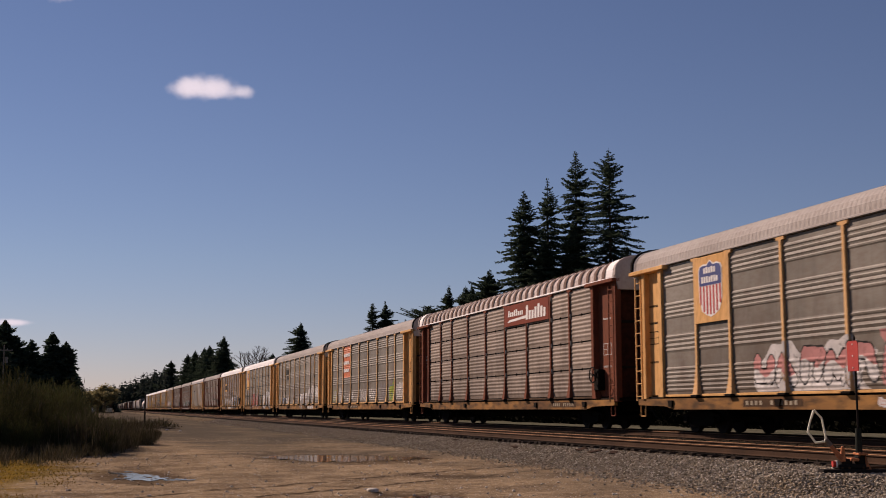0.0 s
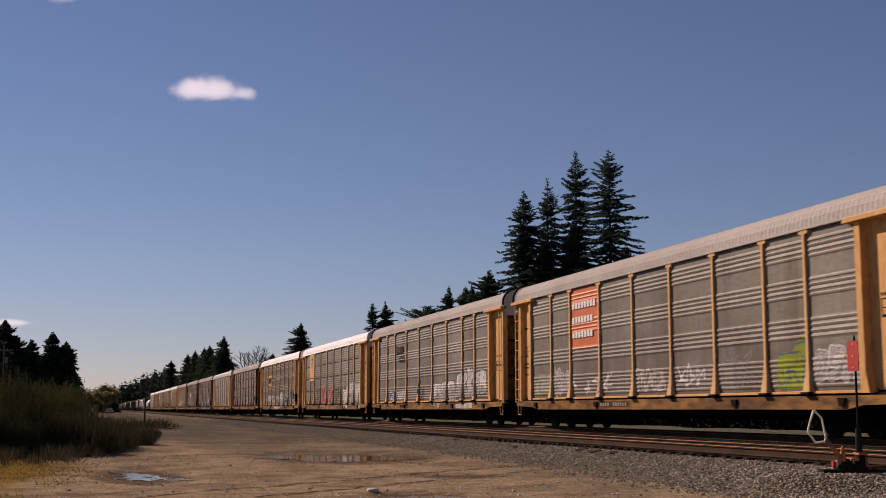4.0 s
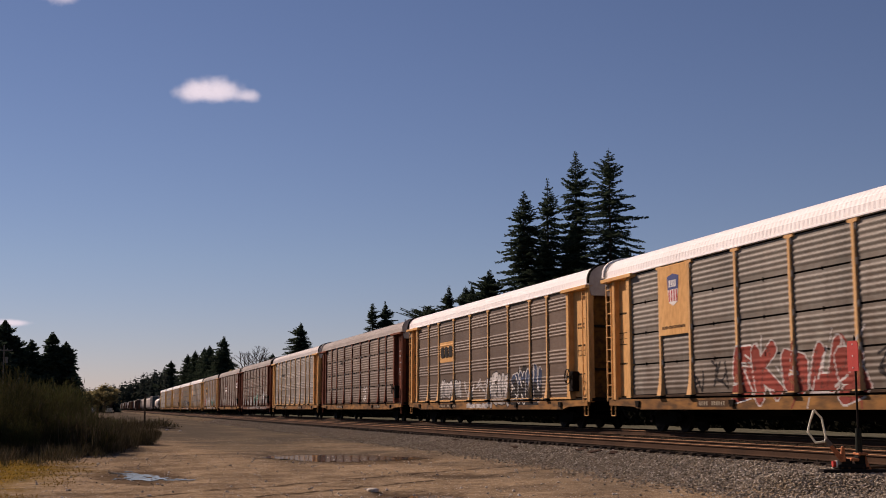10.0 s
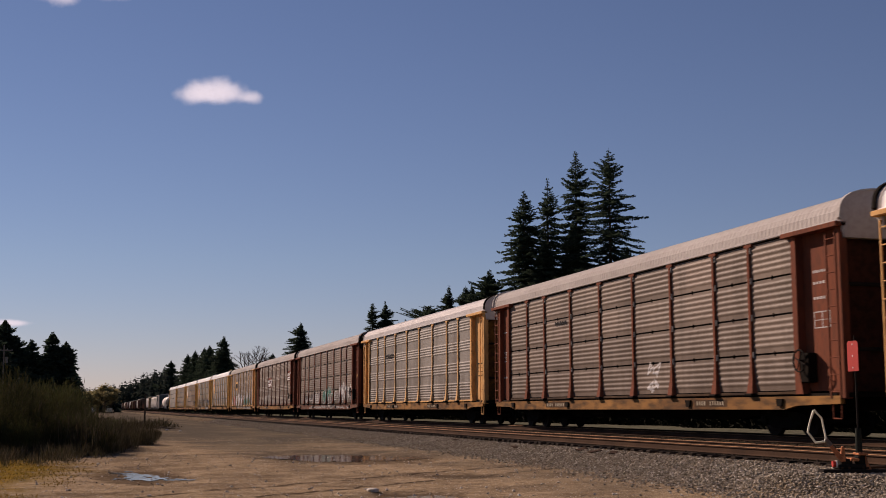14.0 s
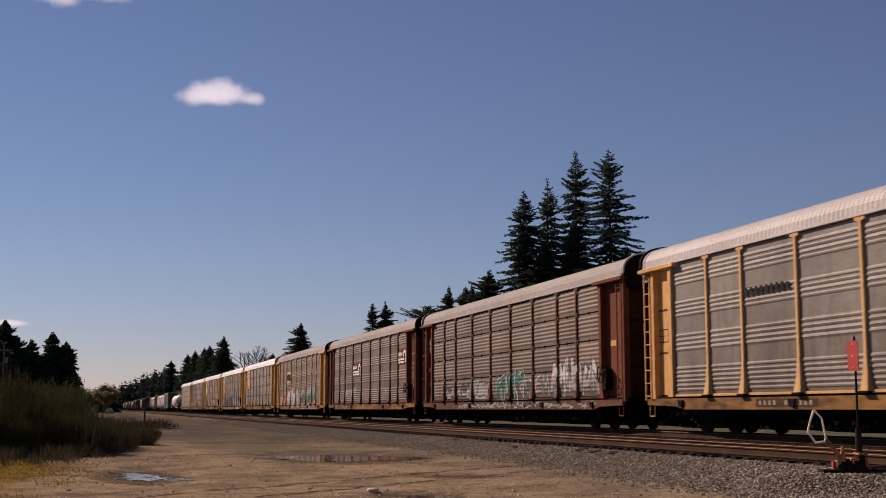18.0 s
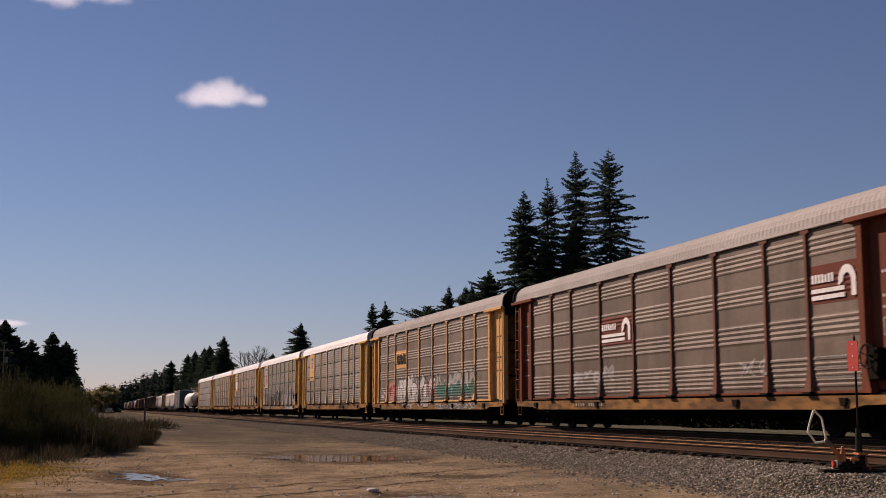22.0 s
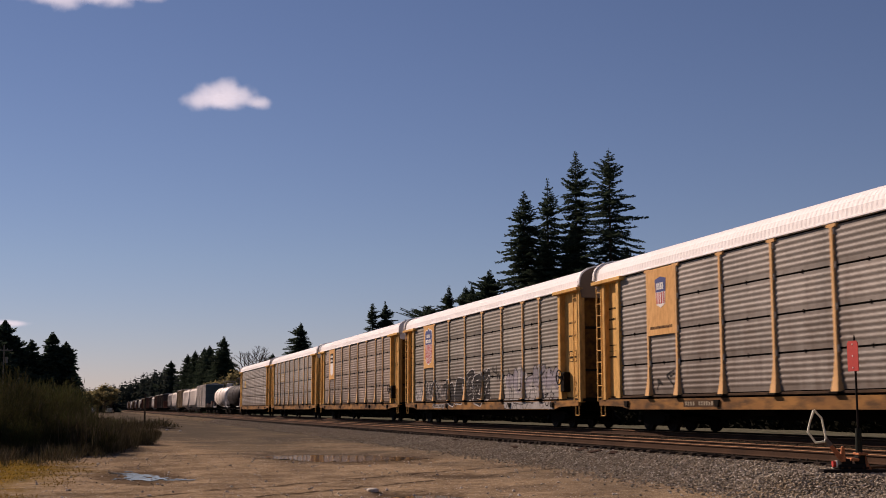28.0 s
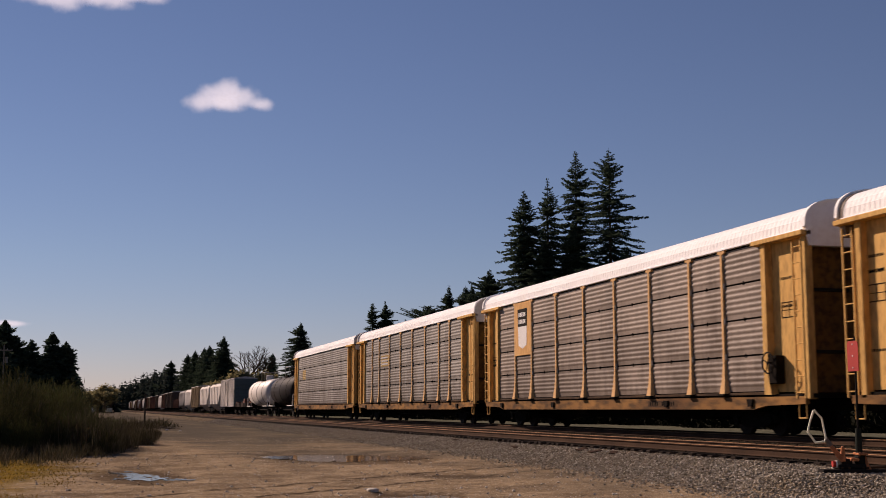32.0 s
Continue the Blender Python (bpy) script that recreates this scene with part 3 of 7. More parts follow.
def autorack(place, label, frame_mat, panel_mat, roof_mat, sill_mat, style, posts=True, brake=False, post_mat=None, rail_mat=None, end_mat=None, plain_door=False):
    car = tagged(new("autorack_railcar"), label, "railcar", "autorack railcars in the train")
    MOVING.append((car, place))
    end_mat = end_mat or roof_mat
    # underframe
    one("side_sill", "sill", lambda: MB().prism([(-HALF + 0.35, 1.06), (-HALF + 0.35, 0.86), (-HALF + 2.3, 0.82), (-HALF + 2.9, Z_SILL0), (HALF - 2.9, Z_SILL0),
        (HALF - 2.3, 0.82), (HALF - 0.35, 0.86), (HALF - 0.35, 1.06)], 0, -1.56, -1.44), sill_mat, car, "grimy side sill")
    one("far_sill", "fsill", lambda: MB().bbox(1.44, 1.56, -HALF + 0.35, HALF - 0.35, Z_SILL0, 1.06, 0.015), sill_mat, car)
    one("deck", "deck", lambda: MB().box(-1.47, 1.47, -HALF + 0.1, HALF - 0.1, Z_DECK - 0.11, Z_DECK), M["under"], car)
    one("center_sill", "csill", lambda: MB().prism([(-HALF + 0.2, 1.0), (-HALF + 0.2, 0.7), (-8, 0.62), (-6, 0.42), (6, 0.42), (8, 0.62), (HALF - 0.2, 0.7), (HALF - 0.2, 1.0)], 0, -0.38, 0.38), M["under"], car)
    for y in (-6.3, -3.1, 0, 3.1, 6.3):
        one("cross_bearer", "xb", lambda: MB().bbox(-1.42, 1.42, -0.08, 0.08, 0.68, 1.0, 0.01), M["under"], car, at=(0, y, 0))
    one("brake_cylinder", "bcyl", lambda: MB().rod((-1.0, 2.2, 0.72), (-1.0, 3.4, 0.72), 0.17, n=14).rod((-1.0, 3.4, 0.72), (-1.0, 5.0, 0.76), 0.025, n=6), M["under"], car)
    for y in (-5.4, 4.6, -10.6, 10.9):
        one("bracket", "bracket", lambda: MB().prism([(-0.16, 1.0), (0.16, 1.0), (0.1, 0.8), (-0.1, 0.8)], 0, -1.62, -1.565), M["under"], car, at=(0, y, 0))
    for s in (-1, 1):
        def lim(a, b):
            return sorted((s * a, s * b))
        add_truck(car, s * 9.9)
        one("coupler", ("coupler", s), lambda: MB().bbox(-0.09, 0.09, *lim(HALF - 0.2, HALF + 0.5), 0.68, 0.9, 0.02)
            .bbox(-0.17, 0.17, *lim(HALF + 0.36, HALF + 0.64), 0.64, 0.94, 0.03), M["under"], car)
        one("brake_hose", ("hose", s), lambda: MB().rod((-0.3, s * (HALF - 0.1), 0.8), (-0.3, s * (HALF + 0.25), 0.5), 0.025, n=6)
            .rod((-0.3, s * (HALF + 0.25), 0.5), (-0.2, s * (HALF + 0.5), 0.36), 0.025, n=6), M["black"], car)
        one("step", ("step", s), lambda: MB().rod((-1.5, s * (HALF - 0.75), 1.0), (-1.5, s * (HALF - 0.75), 0.5), 0.02, n=6)
            .rod((-1.5, s * (HALF - 0.75), 0.5), (-1.5, s * (HALF - 0.4), 0.5), 0.02, n=6).rod((-1.5, s * (HALF - 0.4), 0.5), (-1.5, s * (HALF - 0.4), 1.0), 0.02, n=6), frame_mat, car)
        # end bays
        one("end_panel", ("endpanel", s), lambda: MB().prism([(s * (IN_END + 0.05), Z_DECK + 0.35), (s * (IN_END + 0.35), Z_DECK + 0.05), (s * (HALF - 0.45), Z_DECK + 0.05),
            (s * (HALF - 0.45), Z_EAVE - 0.05), (s * (IN_END + 0.05), Z_EAVE - 0.05)], 0, -W + 0.12, -W + 0.2), frame_mat, car)
        one("far_end_panel", ("fendpanel", s), lambda: MB().bbox(W - 0.16, W - 0.05, *lim(IN_END + 0.05, HALF - 0.15), Z_DECK + 0.05, Z_EAVE - 0.05, 0.01), frame_mat, car)
        if not plain_door:
            one("end_post", ("endpost", s), lambda: MB().prism([(s * (IN_END - 0.06), Z_DECK - 0.02), (s * (IN_END + 0.3), Z_DECK - 0.02), (s * (IN_END + 0.16), Z_DECK + 0.5),
                (s * (IN_END + 0.16), Z_EAVE - 0.03), (s * (IN_END - 0.06), Z_EAVE - 0.03)], 0, -W - 0.1, -W + 0.12), frame_mat, car)
        c0, c1 = (0.95, 0.72) if s > 0 else (0.34, 0.12)
        one("corner_post", ("corner", s), lambda: MB().bbox(-W - 0.06, -W + 0.16, *lim(HALF - c0, HALF - c1), Z_DECK - 0.15, Z_EAVE - 0.03, 0.02), frame_mat, car)
        one("far_corner_post", ("fcorner", s), lambda: MB().bbox(W - 0.16, W + 0.07, *lim(HALF - 0.5, HALF - 0.12), Z_DECK - 0.15, Z_EAVE - 0.03, 0.02), frame_mat, car)
        one("ledge", ("ledge", s), lambda: MB().bbox(-W - 0.2, -W + 0.1, *lim(IN_END - 0.4, HALF - 0.05), Z_EAVE - 0.15, Z_EAVE - 0.02, 0.015), frame_mat, car)
        for sx in (-1, 1):
            # door colours carry the shade of the gap between cars
            one("end_door", ("enddoor", s, sx), lambda: MB().bbox(*sorted((sx * 0.01, sx * 1.4)), *lim(HALF - 0.5, HALF - 0.36), Z_DECK + 0.02, Z_EAVE - 0.3, 0.02), M["end_grime_shade"] if frame_mat is not M["brown"] else M["end_brown_shade"], car, "grimy end door, darkened for shade")
            for z in (2.15, 3.75):
                one("door_bar", ("doorbar", s, sx, z), lambda: MB().bbox(*sorted((sx * 0.15, sx * 1.25)), *lim(HALF - 0.37, HALF - 0.3), z, z + 0.09, 0.01), M["black"], car)
        if s > 0:
            ladder(car, HALF - 0.36, frame_mat, x=-W - 0.02)
        else:
            ladder(car, -HALF + 0.52, frame_mat, x=-W - 0.06)
        one("roof_end", ("roofend", s), lambda: roof_end_mesh(s), end_mat, car)
        one("roof_rim", ("roofrim", s), lambda: rim_mesh(s), M["under"] if style == "grouped" else roof_mat, car)
    # core behind the panels, the panels themselves and what holds them
    one("inner_wall", "core", lambda: MB().box(-W + 0.06, W - 0.06, -IN_END, IN_END, Z_DECK, Z_EAVE), M["black"], car)
    rows = 4 if style == "seamed" else 1
    h = (Z_P1 - Z_P0) / rows
    for i in range(len(EDGES) - 1):
        for r in range(rows):
            g = 0.026 if rows > 1 else 0
            part("panel", cached(("panel", style, i, r), lambda: panel_mesh(EDGES[i] + 0.008, EDGES[i + 1] - 0.008, Z_P0 + r * h + g, Z_P0 + (r + 1) * h - g, style, 40 if rows > 1 else 110)), panel_mat, car)
            if r:
                one("clip", "clip", lambda: MB().bbox(-W - 0.025, -W + 0.02, -0.012, 0.012, -0.055, 0.055, 0.004), M["under"], car, at=(0, (EDGES[i] + EDGES[i + 1]) / 2, Z_P0 + r * h))
    part("far_panels", cached(("far_panels", style), lambda: far_panels(style)), panel_mat, car)
    if posts:
        for y in POSTS:
            one("post", "post", post_mesh, post_mat or frame_mat, car, at=(0, y, 0))
            one("post_foot", "post_foot", lambda: MB().bbox(-W - 0.2, -W - 0.03, -0.19, 0.19, Z_DECK - 0.035, Z_DECK + 0.028, 0.01), M["under"], car, at=(0, y, 0))
            one("post", "post", post_mesh, frame_mat, car, at=pose(0, y, 0, 0, 0, 180))
            if rows > 1:
                sheet_clips(car, y)
    for sx in (-1, 1):
        one("top_rail", ("toprail", sx), lambda: MB().bbox(*sorted((sx * (W + 0.09), sx * (W - 0.04))), -HALF + 0.2, HALF - 0.2, Z_EAVE - 0.03, Z_EAVE + 0.03, 0.01), M["roof_white"] if roof_mat is M["roof_stripe"] else roof_mat, car)
        one("bottom_rail", ("botrail", sx), lambda: MB().bbox(*sorted((sx * (W + 0.05), sx * (W - 0.06))), -IN_END, IN_END, Z_DECK - 0.02, Z_DECK + 0.055, 0.01), frame_mat if rows == 1 else M["rail_grime"], car)
    part("roof", cached("roof", roof_mesh), roof_mat, car)
    if brake:
        brake_wheel(car, -IN_END - 0.45)
    return car


def far_panels(style):
    b = MB()
    n = 80
    for i in range(n + 1):
        z = Z_P0 + (Z_P1 - Z_P0) * i / n
        b.v += [(W + corr(z, style), -IN_END, z), (W + corr(z, style), IN_END, z)]
    b.f = [(2 * i, 2 * i + 1, 2 * i + 3, 2 * i + 2) for i in range(n)]
    return b.mesh("far_panels")


# painted marks that follow the corrugation
def skin(y, z, style):
    """The outer surface of the near side at y, z."""
    if z < 1.06:
        return -1.56
    if z < Z_P0:
        return -W - 0.05
    for p in POSTS:
        w = abs(y - p)
        if w < 0.06:
            return -W - 0.073 - max(0, 0.09 * (1 - (z - Z_DECK) / 0.95))
        if w < 0.06 + max(0, 0.12 * (1 - (z - Z_DECK) / 0.75)):
            return -W - 0.076 - max(0, 0.08 * (1 - (z - Z_DECK) / 0.85))
    return -W - corr(z, style)


def strokes_mesh(name, on, y0, z0, c, style):
    """Paint that lies on the side wherever on[i, j] is set, in runs along each row."""
    v, f = [], []
    ny, nz = on.shape
    for j in range(nz):
        za, zb = z0 + j * c, z0 + (j + 1) * c
        if 1.055 < zb and za < 1.115 or za < 1.185 < zb:
            continue
        row = on[:, j]
        i = 0
        while i < ny:
            if not row[i]:
                i += 1
                continue
            x = skin(y0 + (i + 0.5) * c, (za + zb) / 2, style)
            k = i + 1
            while k < ny and row[k] and skin(y0 + (k + 0.5) * c, (za + zb) / 2, style) == x:
                k += 1
            ya, yb = y0 + i * c, y0 + k * c
            xa, xb = (-W - corr(max(za, Z_P0), style), -W - corr(max(zb, Z_P0), style)) if x > -W - 0.05 and za >= Z_P0 else (x, x)
            n = len(v)
            v += [(xa - 0.006, ya, za), (xa - 0.006, yb, za), (xb - 0.006, yb, zb), (xb - 0.006, ya, zb)]
            f.append((n, n + 1, n + 2, n + 3))
            i = k
    me = bpy.data.meshes.new(name)
    me.from_pydata(v, [], f)
    return me


# abstract letter skeletons in a unit cell
SKELETONS = ((((0.15, 1), (0.12, 0.15), (0.85, 0.12), (0.88, 1)),), (((0.15, 0), (0.15, 0.88), (0.85, 0.85), (0.85, 0)),),
             (((0.85, 0.92), (0.2, 0.85), (0.2, 0.55), (0.82, 0.45), (0.8, 0.1), (0.12, 0.08)),), (((0.85, 0.95), (0.2, 0.9), (0.18, 0.08), (0.85, 0.05)), ((0.2, 0.5), (0.75, 0.5))),
             (((0.1, 0), (0.45, 1), (0.85, 0)), ((0.3, 0.35), (0.7, 0.35))), (((0.2, 0.2), (0.2, 0.85), (0.8, 0.85), (0.8, 0.2), (0.25, 0.12)),),
             (((0.18, 0), (0.18, 1)), ((0.85, 1), (0.2, 0.5), (0.88, 0))), (((0.1, 0), (0.2, 1), (0.5, 0.4), (0.8, 1), (0.9, 0)),))


def graffiti(car, style, ya, yb, z0, z1, fill, line, seed, letters=5, kind="block", fill2=None, fat=0.2, ground=False, name="graffiti"):
    """A row of abstract painted letter forms between ya and yb. bubble: round and fat; block: angular; wild: angular with spikes and loops; tag: thin lines alone."""
    rnd = random.Random(seed)
    y0, y1 = min(ya, yb), max(ya, yb)
    c = 0.027
    ny, nz = int((y1 - y0) / c), int((z1 - z0) / c)
    gy, gz = np.meshgrid((np.arange(ny) + 0.5) * c, (np.arange(nz) + 0.5) * c, indexing="ij")
    wd, h = y1 - y0, z1 - z0
    code = np.zeros((ny, nz), int)

    def capsule(p, q, hard):
        vy, vz = q[0] - p[0], q[1] - p[1]
        t = np.clip(((gy - p[0]) * vy + (gz - p[1]) * vz) / (vy * vy + vz * vz + 1e-6), 0, 1)
        a, b = np.abs(gy - p[0] - t * vy), np.abs(gz - p[1] - t * vz)
        return np.maximum(np.maximum(a, b), (a + b) * 0.78) if hard else np.hypot(a, b)

    w = wd / letters
    if ground:
        rag = 0.82 * h + 0.16 * h * np.sin(gy * 2.3 + seed) + 0.06 * h * np.sin(gy * 7.1)
        code[(gz < rag) & (gy > 0.06 * wd * (1 + np.sin(gz * 5))) & (gy < wd * (0.97 + 0.03 * np.sin(gz * 6)))] = 3
    t = 0 if kind == "tag" else fat * min(w, h * 0.8)
    lw = 0.035 if kind == "tag" else 0.045
    jit = 0.2 if kind == "tag" else 0.06
    for k in range(letters):
        cell = wd - (k + 1) * w
        lean, up = rnd.uniform(-0.2, 0.2) * w, rnd.uniform(0.0, 0.12) * h
        tall = h - up - 2 * t - 2 * lw - rnd.uniform(0, 0.22) * h
        d = np.full(gy.shape, 9.0)
        scrawl = (tuple((rnd.uniform(-0.1, 1.1), rnd.random()) for _ in range(6)),)
        for chain in scrawl if kind == "tag" else rnd.choice(SKELETONS):
            pts = [(cell + t * 0.4 + (1 - a) * (w * 1.02 - t * 0.8) + lean * b + rnd.uniform(-jit, jit) * w, up + t + lw + b * tall + rnd.uniform(-jit, jit) * h) for a, b in chain]
            for p, q in zip(pts, pts[1:]):
                d = np.minimum(d, capsule(p, q, kind in ("block", "wild")))
        code[(d >= t) & (d < t + lw)] = 2
        if t:
            body = d < t
            code[body] = 1
            if fill2:
                code[body & (gz < up + h * rnd.uniform(0.3, 0.55) + 0.12 * np.sin(gy * 6 + k))] = 3
            if kind == "bubble":
                code[body & (np.abs(d - t * 0.3) < 0.016) & (np.sin(gy * 9 + gz * 7 + k) > -0.2)] = 2
        if kind == "wild":
            for _ in range(5):
                a = (cell + rnd.uniform(-0.1, 1.1) * w, rnd.uniform(0.1, 0.9) * h)
                b = (a[0] + rnd.uniform(-0.45, 0.45) * w, a[1] + rnd.uniform(-0.5, 0.5) * h)
                code[capsule(a, b, False) < rnd.uniform(0.016, 0.04)] = rnd.choice((2, 2, 1))
    ob = part(name, strokes_mesh(name, code == (2 if kind == "tag" else 1), y0, z0, c, style), line if kind == "tag" else fill, car, "faded spray paint")
    tagged(ob, kind="stuff")
    if kind != "tag":
        tagged(part("outline", strokes_mesh("outline", code == 2, y0, z0, c, style), line, ob), kind="stuff")
    if (code == 3).any():
        tagged(part("second_colour", strokes_mesh("second_colour", code == 3, y0, z0, c, style), fill2 or fill, ob), kind="stuff")
    return ob


def patch(car, name, style, ya, yb, z0, z1, material, label=""):
    """A painted field that follows the corrugation between two posts."""
    b = MB()
    n = 48
    for i in range(n + 1):
        z = z0 + (z1 - z0) * i / n
        b.v += [(-W - corr(z, style) - 0.006, ya, z), (-W - corr(z, style) - 0.006, yb, z)]
    b.f = [(2 * i, 2 * i + 1, 2 * i + 3, 2 * i + 2) for i in range(n)]
    return part(name, b, material, car, label)


def plate(car, name, ya, yb, z0, z1, material, x=-W - 0.05, t=0.026, label=""):
    return part(name, MB().bbox(x - t, x, min(ya, yb), max(ya, yb), z0, z1, 0.006), material, car, label)


def flat(parent, name, pts, material, x, t=0.006):
    """A thin shape from (y, z) points; y runs to the rear."""
    return part(name, MB().prism(list(pts), 0, x - t, x), material, parent)


def bars(parent, ya, yb, z0, z1, n, material, x, name="lettering", seed=0, fill=0.62):
    """Lettering as plain bars: n blocks between ya and yb."""
    rnd = random.Random(seed)
    b = MB()
    w = (yb - ya) / n
    for k in range(n):
        low = z1 - (z1 - z0) * rnd.choice((0, 0, 0.12)) if n > 3 else z1
        b.box(x - 0.005, x, *sorted((ya + k * w, ya + k * w + w * fill)), z0, low)
    return tagged(part(name, b, material, parent), kind="stuff")


def shield_panel(car, z0=3.28, colors="shield", bay=(7.1, 9.15), sheet=None):
    """A painted plate between two posts with a shield-shaped emblem."""
    p = plate(car, "emblem_plate", bay[0] + 0.04, bay[1] - 0.04, z0, Z_EAVE - 0.06, sheet or M["yellow"], label="painted emblem plate")
    x = -W - 0.0775
    c = (bay[0] + bay[1]) / 2
    top, bot, hw = Z_EAVE - 0.35, z0 + 0.3, 0.54
    if colors == "shield":
        hw = 0.66
        top, bot = Z_EAVE - 0.24, z0 + 0.2
        h = top - bot
        mid = bot + h * 0.56

        def outline(g):
            up = [(c - hw - 0.02 - g, top - 0.26), (c - hw + 0.06 - g, top - 0.14 + g * 0.5), (c - 0.42, top - 0.1 + g), (c - 0.2, top - 0.12 + g), (c, top + g), (c + 0.2, top - 0.12 + g), (c + 0.42, top - 0.1 + g),
                  (c + hw - 0.06 + g, top - 0.14 + g * 0.5), (c + hw + 0.02 + g, top - 0.26)]
            low = [(c + hw + g, mid), (c + hw - 0.02 + g, bot + 0.45), (c + hw * 0.75 + g * 0.7, bot + 0.17 - g * 0.7), (c + hw * 0.36, bot + 0.06 - g), (c, bot - g),
                   (c - hw * 0.36, bot + 0.06 - g), (c - hw * 0.75 - g * 0.7, bot + 0.17 - g * 0.7), (c - hw + 0.02 - g, bot + 0.45), (c - hw - g, mid)]
            return up, low
        up, low = outline(0.045)
        flat(p, "shield_border", up + low, M["white"], x)
        up, low = outline(0.0)
        flat(p, "shield_top", up + [(c + hw, mid), (c - hw, mid)], M["blue"], x - 0.0065)
        for k in range(7):
            y = c - hw + 0.02 + k * (2 * hw - 0.13) / 6
            u = abs(y + 0.045 - c) / hw
            z = bot + 0.03 + 0.42 * u ** 3
            flat(p, "stripe", [(y, mid - 0.01), (y + 0.095, mid - 0.01), (y + 0.095, z), (y, z)], M["red"], x - 0.0065)
        for k, n in ((0.36, 5), (0.08, 7)):
            bars(p, c + 0.07 * n + 0.03, c - 0.07 * n - 0.03, mid + k, mid + k + 0.19, n, M["white"], x - 0.0135, fill=0.66, seed=n)
    elif colors == "small":
        mid = top - 0.5
        flat(p, "shield_top", [(c - 0.35, mid), (c + 0.35, mid), (c + 0.4, top - 0.08), (c, top), (c - 0.4, top - 0.08)], M["blue"], x)
        flat(p, "shield_field", [(c - 0.35, mid), (c - 0.3, mid - 0.4), (c, mid - 0.52), (c + 0.3, mid - 0.4), (c + 0.35, mid)], M["white"], x)
        for k in range(4):
            flat(p, "stripe", [(c - 0.29 + k * 0.165, mid - 0.01), (c - 0.21 + k * 0.165, mid - 0.01), (c - 0.21 + k * 0.165, mid - 0.38), (c - 0.29 + k * 0.165, mid - 0.38)], M["red"], x - 0.0065)
        bars(p, c + 0.26, c - 0.26, mid + 0.08, mid + 0.3, 4, M["white"], x - 0.007)
        bars(p, c + 0.8, c - 0.8, z0 + 0.2, z0 + 0.29, 15, M["sill_dark"], x, fill=0.6)
    elif colors == "bw":
        mid = top - 0.75
        flat(p, "emblem_top", [(c - 0.55, mid), (c + 0.55, mid), (c + 0.6, top), (c - 0.6, top)], M["black"], x)
        flat(p, "emblem_field", [(c - 0.55, mid), (c - 0.5, mid - 0.8), (c, mid - 0.95), (c + 0.5, mid - 0.8), (c + 0.55, mid)], M["white"], x)
        bars(p, c + 0.45, c - 0.45, mid + 0.42, mid + 0.6, 5, M["white"], x - 0.007)
        bars(p, c + 0.45, c - 0.45, mid + 0.12, mid + 0.3, 5, M["white"], x - 0.007)
    return p


def end_marks(car, material, seed=0, box=True):
    """Small data stencils on the end panels, as bars."""
    rnd = random.Random(seed)
    for s in (-1, 1):
        y = s * (IN_END + 0.95)
        x = -W + 0.119
        for k in range(rnd.randint(2, 4)):
            z = rnd.uniform(2.0, 4.3)
            bars(car, y + 0.35, y - 0.35, z, z + 0.07, rnd.randint(5, 9), material, x, "data_stencil", seed + k)
        if box:
            z = rnd.uniform(2.4, 3.4)
            b = MB()
            for a, c in ((z, z + 0.025), (z + 0.4, z + 0.425), (z + 0.2, z + 0.215)):
                b.box(x - 0.005, x, y - 0.36, y + 0.36, a, c)
            for a in (-0.36, -0.02, 0.335):
                b.box(x - 0.006, x - 0.0005, y + a, y + a + 0.025, z, z + 0.425)
            tagged(part("data_box", b, material, car), kind="stuff")


def sill_marks(car, ya, yb, material=None, n=10, seed=0):
    """Reporting marks as bars: a dark field with a short and a long group."""
    f = flat(car, "mark_field", [(ya + 0.15, 0.8), (yb - 0.15, 0.8), (yb - 0.15, 1.0), (ya + 0.15, 1.0)], M["sill_dark"], -1.562, 0.003)
    w = yb - ya
    for a, b, k in ((0.0, 0.36, 4), (0.48, 1.0, 6)):
        bars(f, ya + a * w, ya + b * w, 0.84, 0.96, k, material or M["mark_pale"], -1.566, "data_stencil", seed, 0.5)


def wordmark(parent, ya, yb, z0, z1, heights, material, x):
    """A painted word as plain strokes of several heights, leaning a little."""
    w = (yb - ya) / len(heights)
    for k, h in enumerate(heights):
        a, b, t = ya + k * w, ya + (k + 0.68) * w, z0 + (z1 - z0) * h
        lean = 0.12 * w * h
        flat(parent, "letter_bar", [(a, z0), (b, z0), (b + lean, t), (a + lean, t)], material, x)


def worn(m):
    """Weathered paint: flaked and thin in patches, so that the sheet below shows."""
    N, L = m.node_tree.nodes, m.node_tree.links
    tc, no = N.new("ShaderNodeTexCoord"), N.new("ShaderNodeTexNoise")
    no.inputs["Scale"].default_value, no.inputs["Detail"].default_value, no.inputs["Roughness"].default_value = 3.2, 9, 0.72
    L.new(tc.outputs["Object"], no.inputs["Vector"])
    r = N.new("ShaderNodeMapRange")
    for k, v in zip(("From Min", "From Max", "To Min", "To Max"), (0.32, 0.48, 0.3, 0.97)):
        r.inputs[k].default_value = v
    L.new(no.outputs["Fac"], r.inputs["Value"])
    tr, mx = N.new("ShaderNodeBsdfTransparent"), N.new("ShaderNodeMixShader")
    L.new(r.outputs[0], mx.inputs[0])
    L.new(tr.outputs[0], mx.inputs[1])
    L.new(N["Principled BSDF"].outputs[0], mx.inputs[2])
    L.new(mx.outputs[0], N["Material Output"].inputs["Surface"])


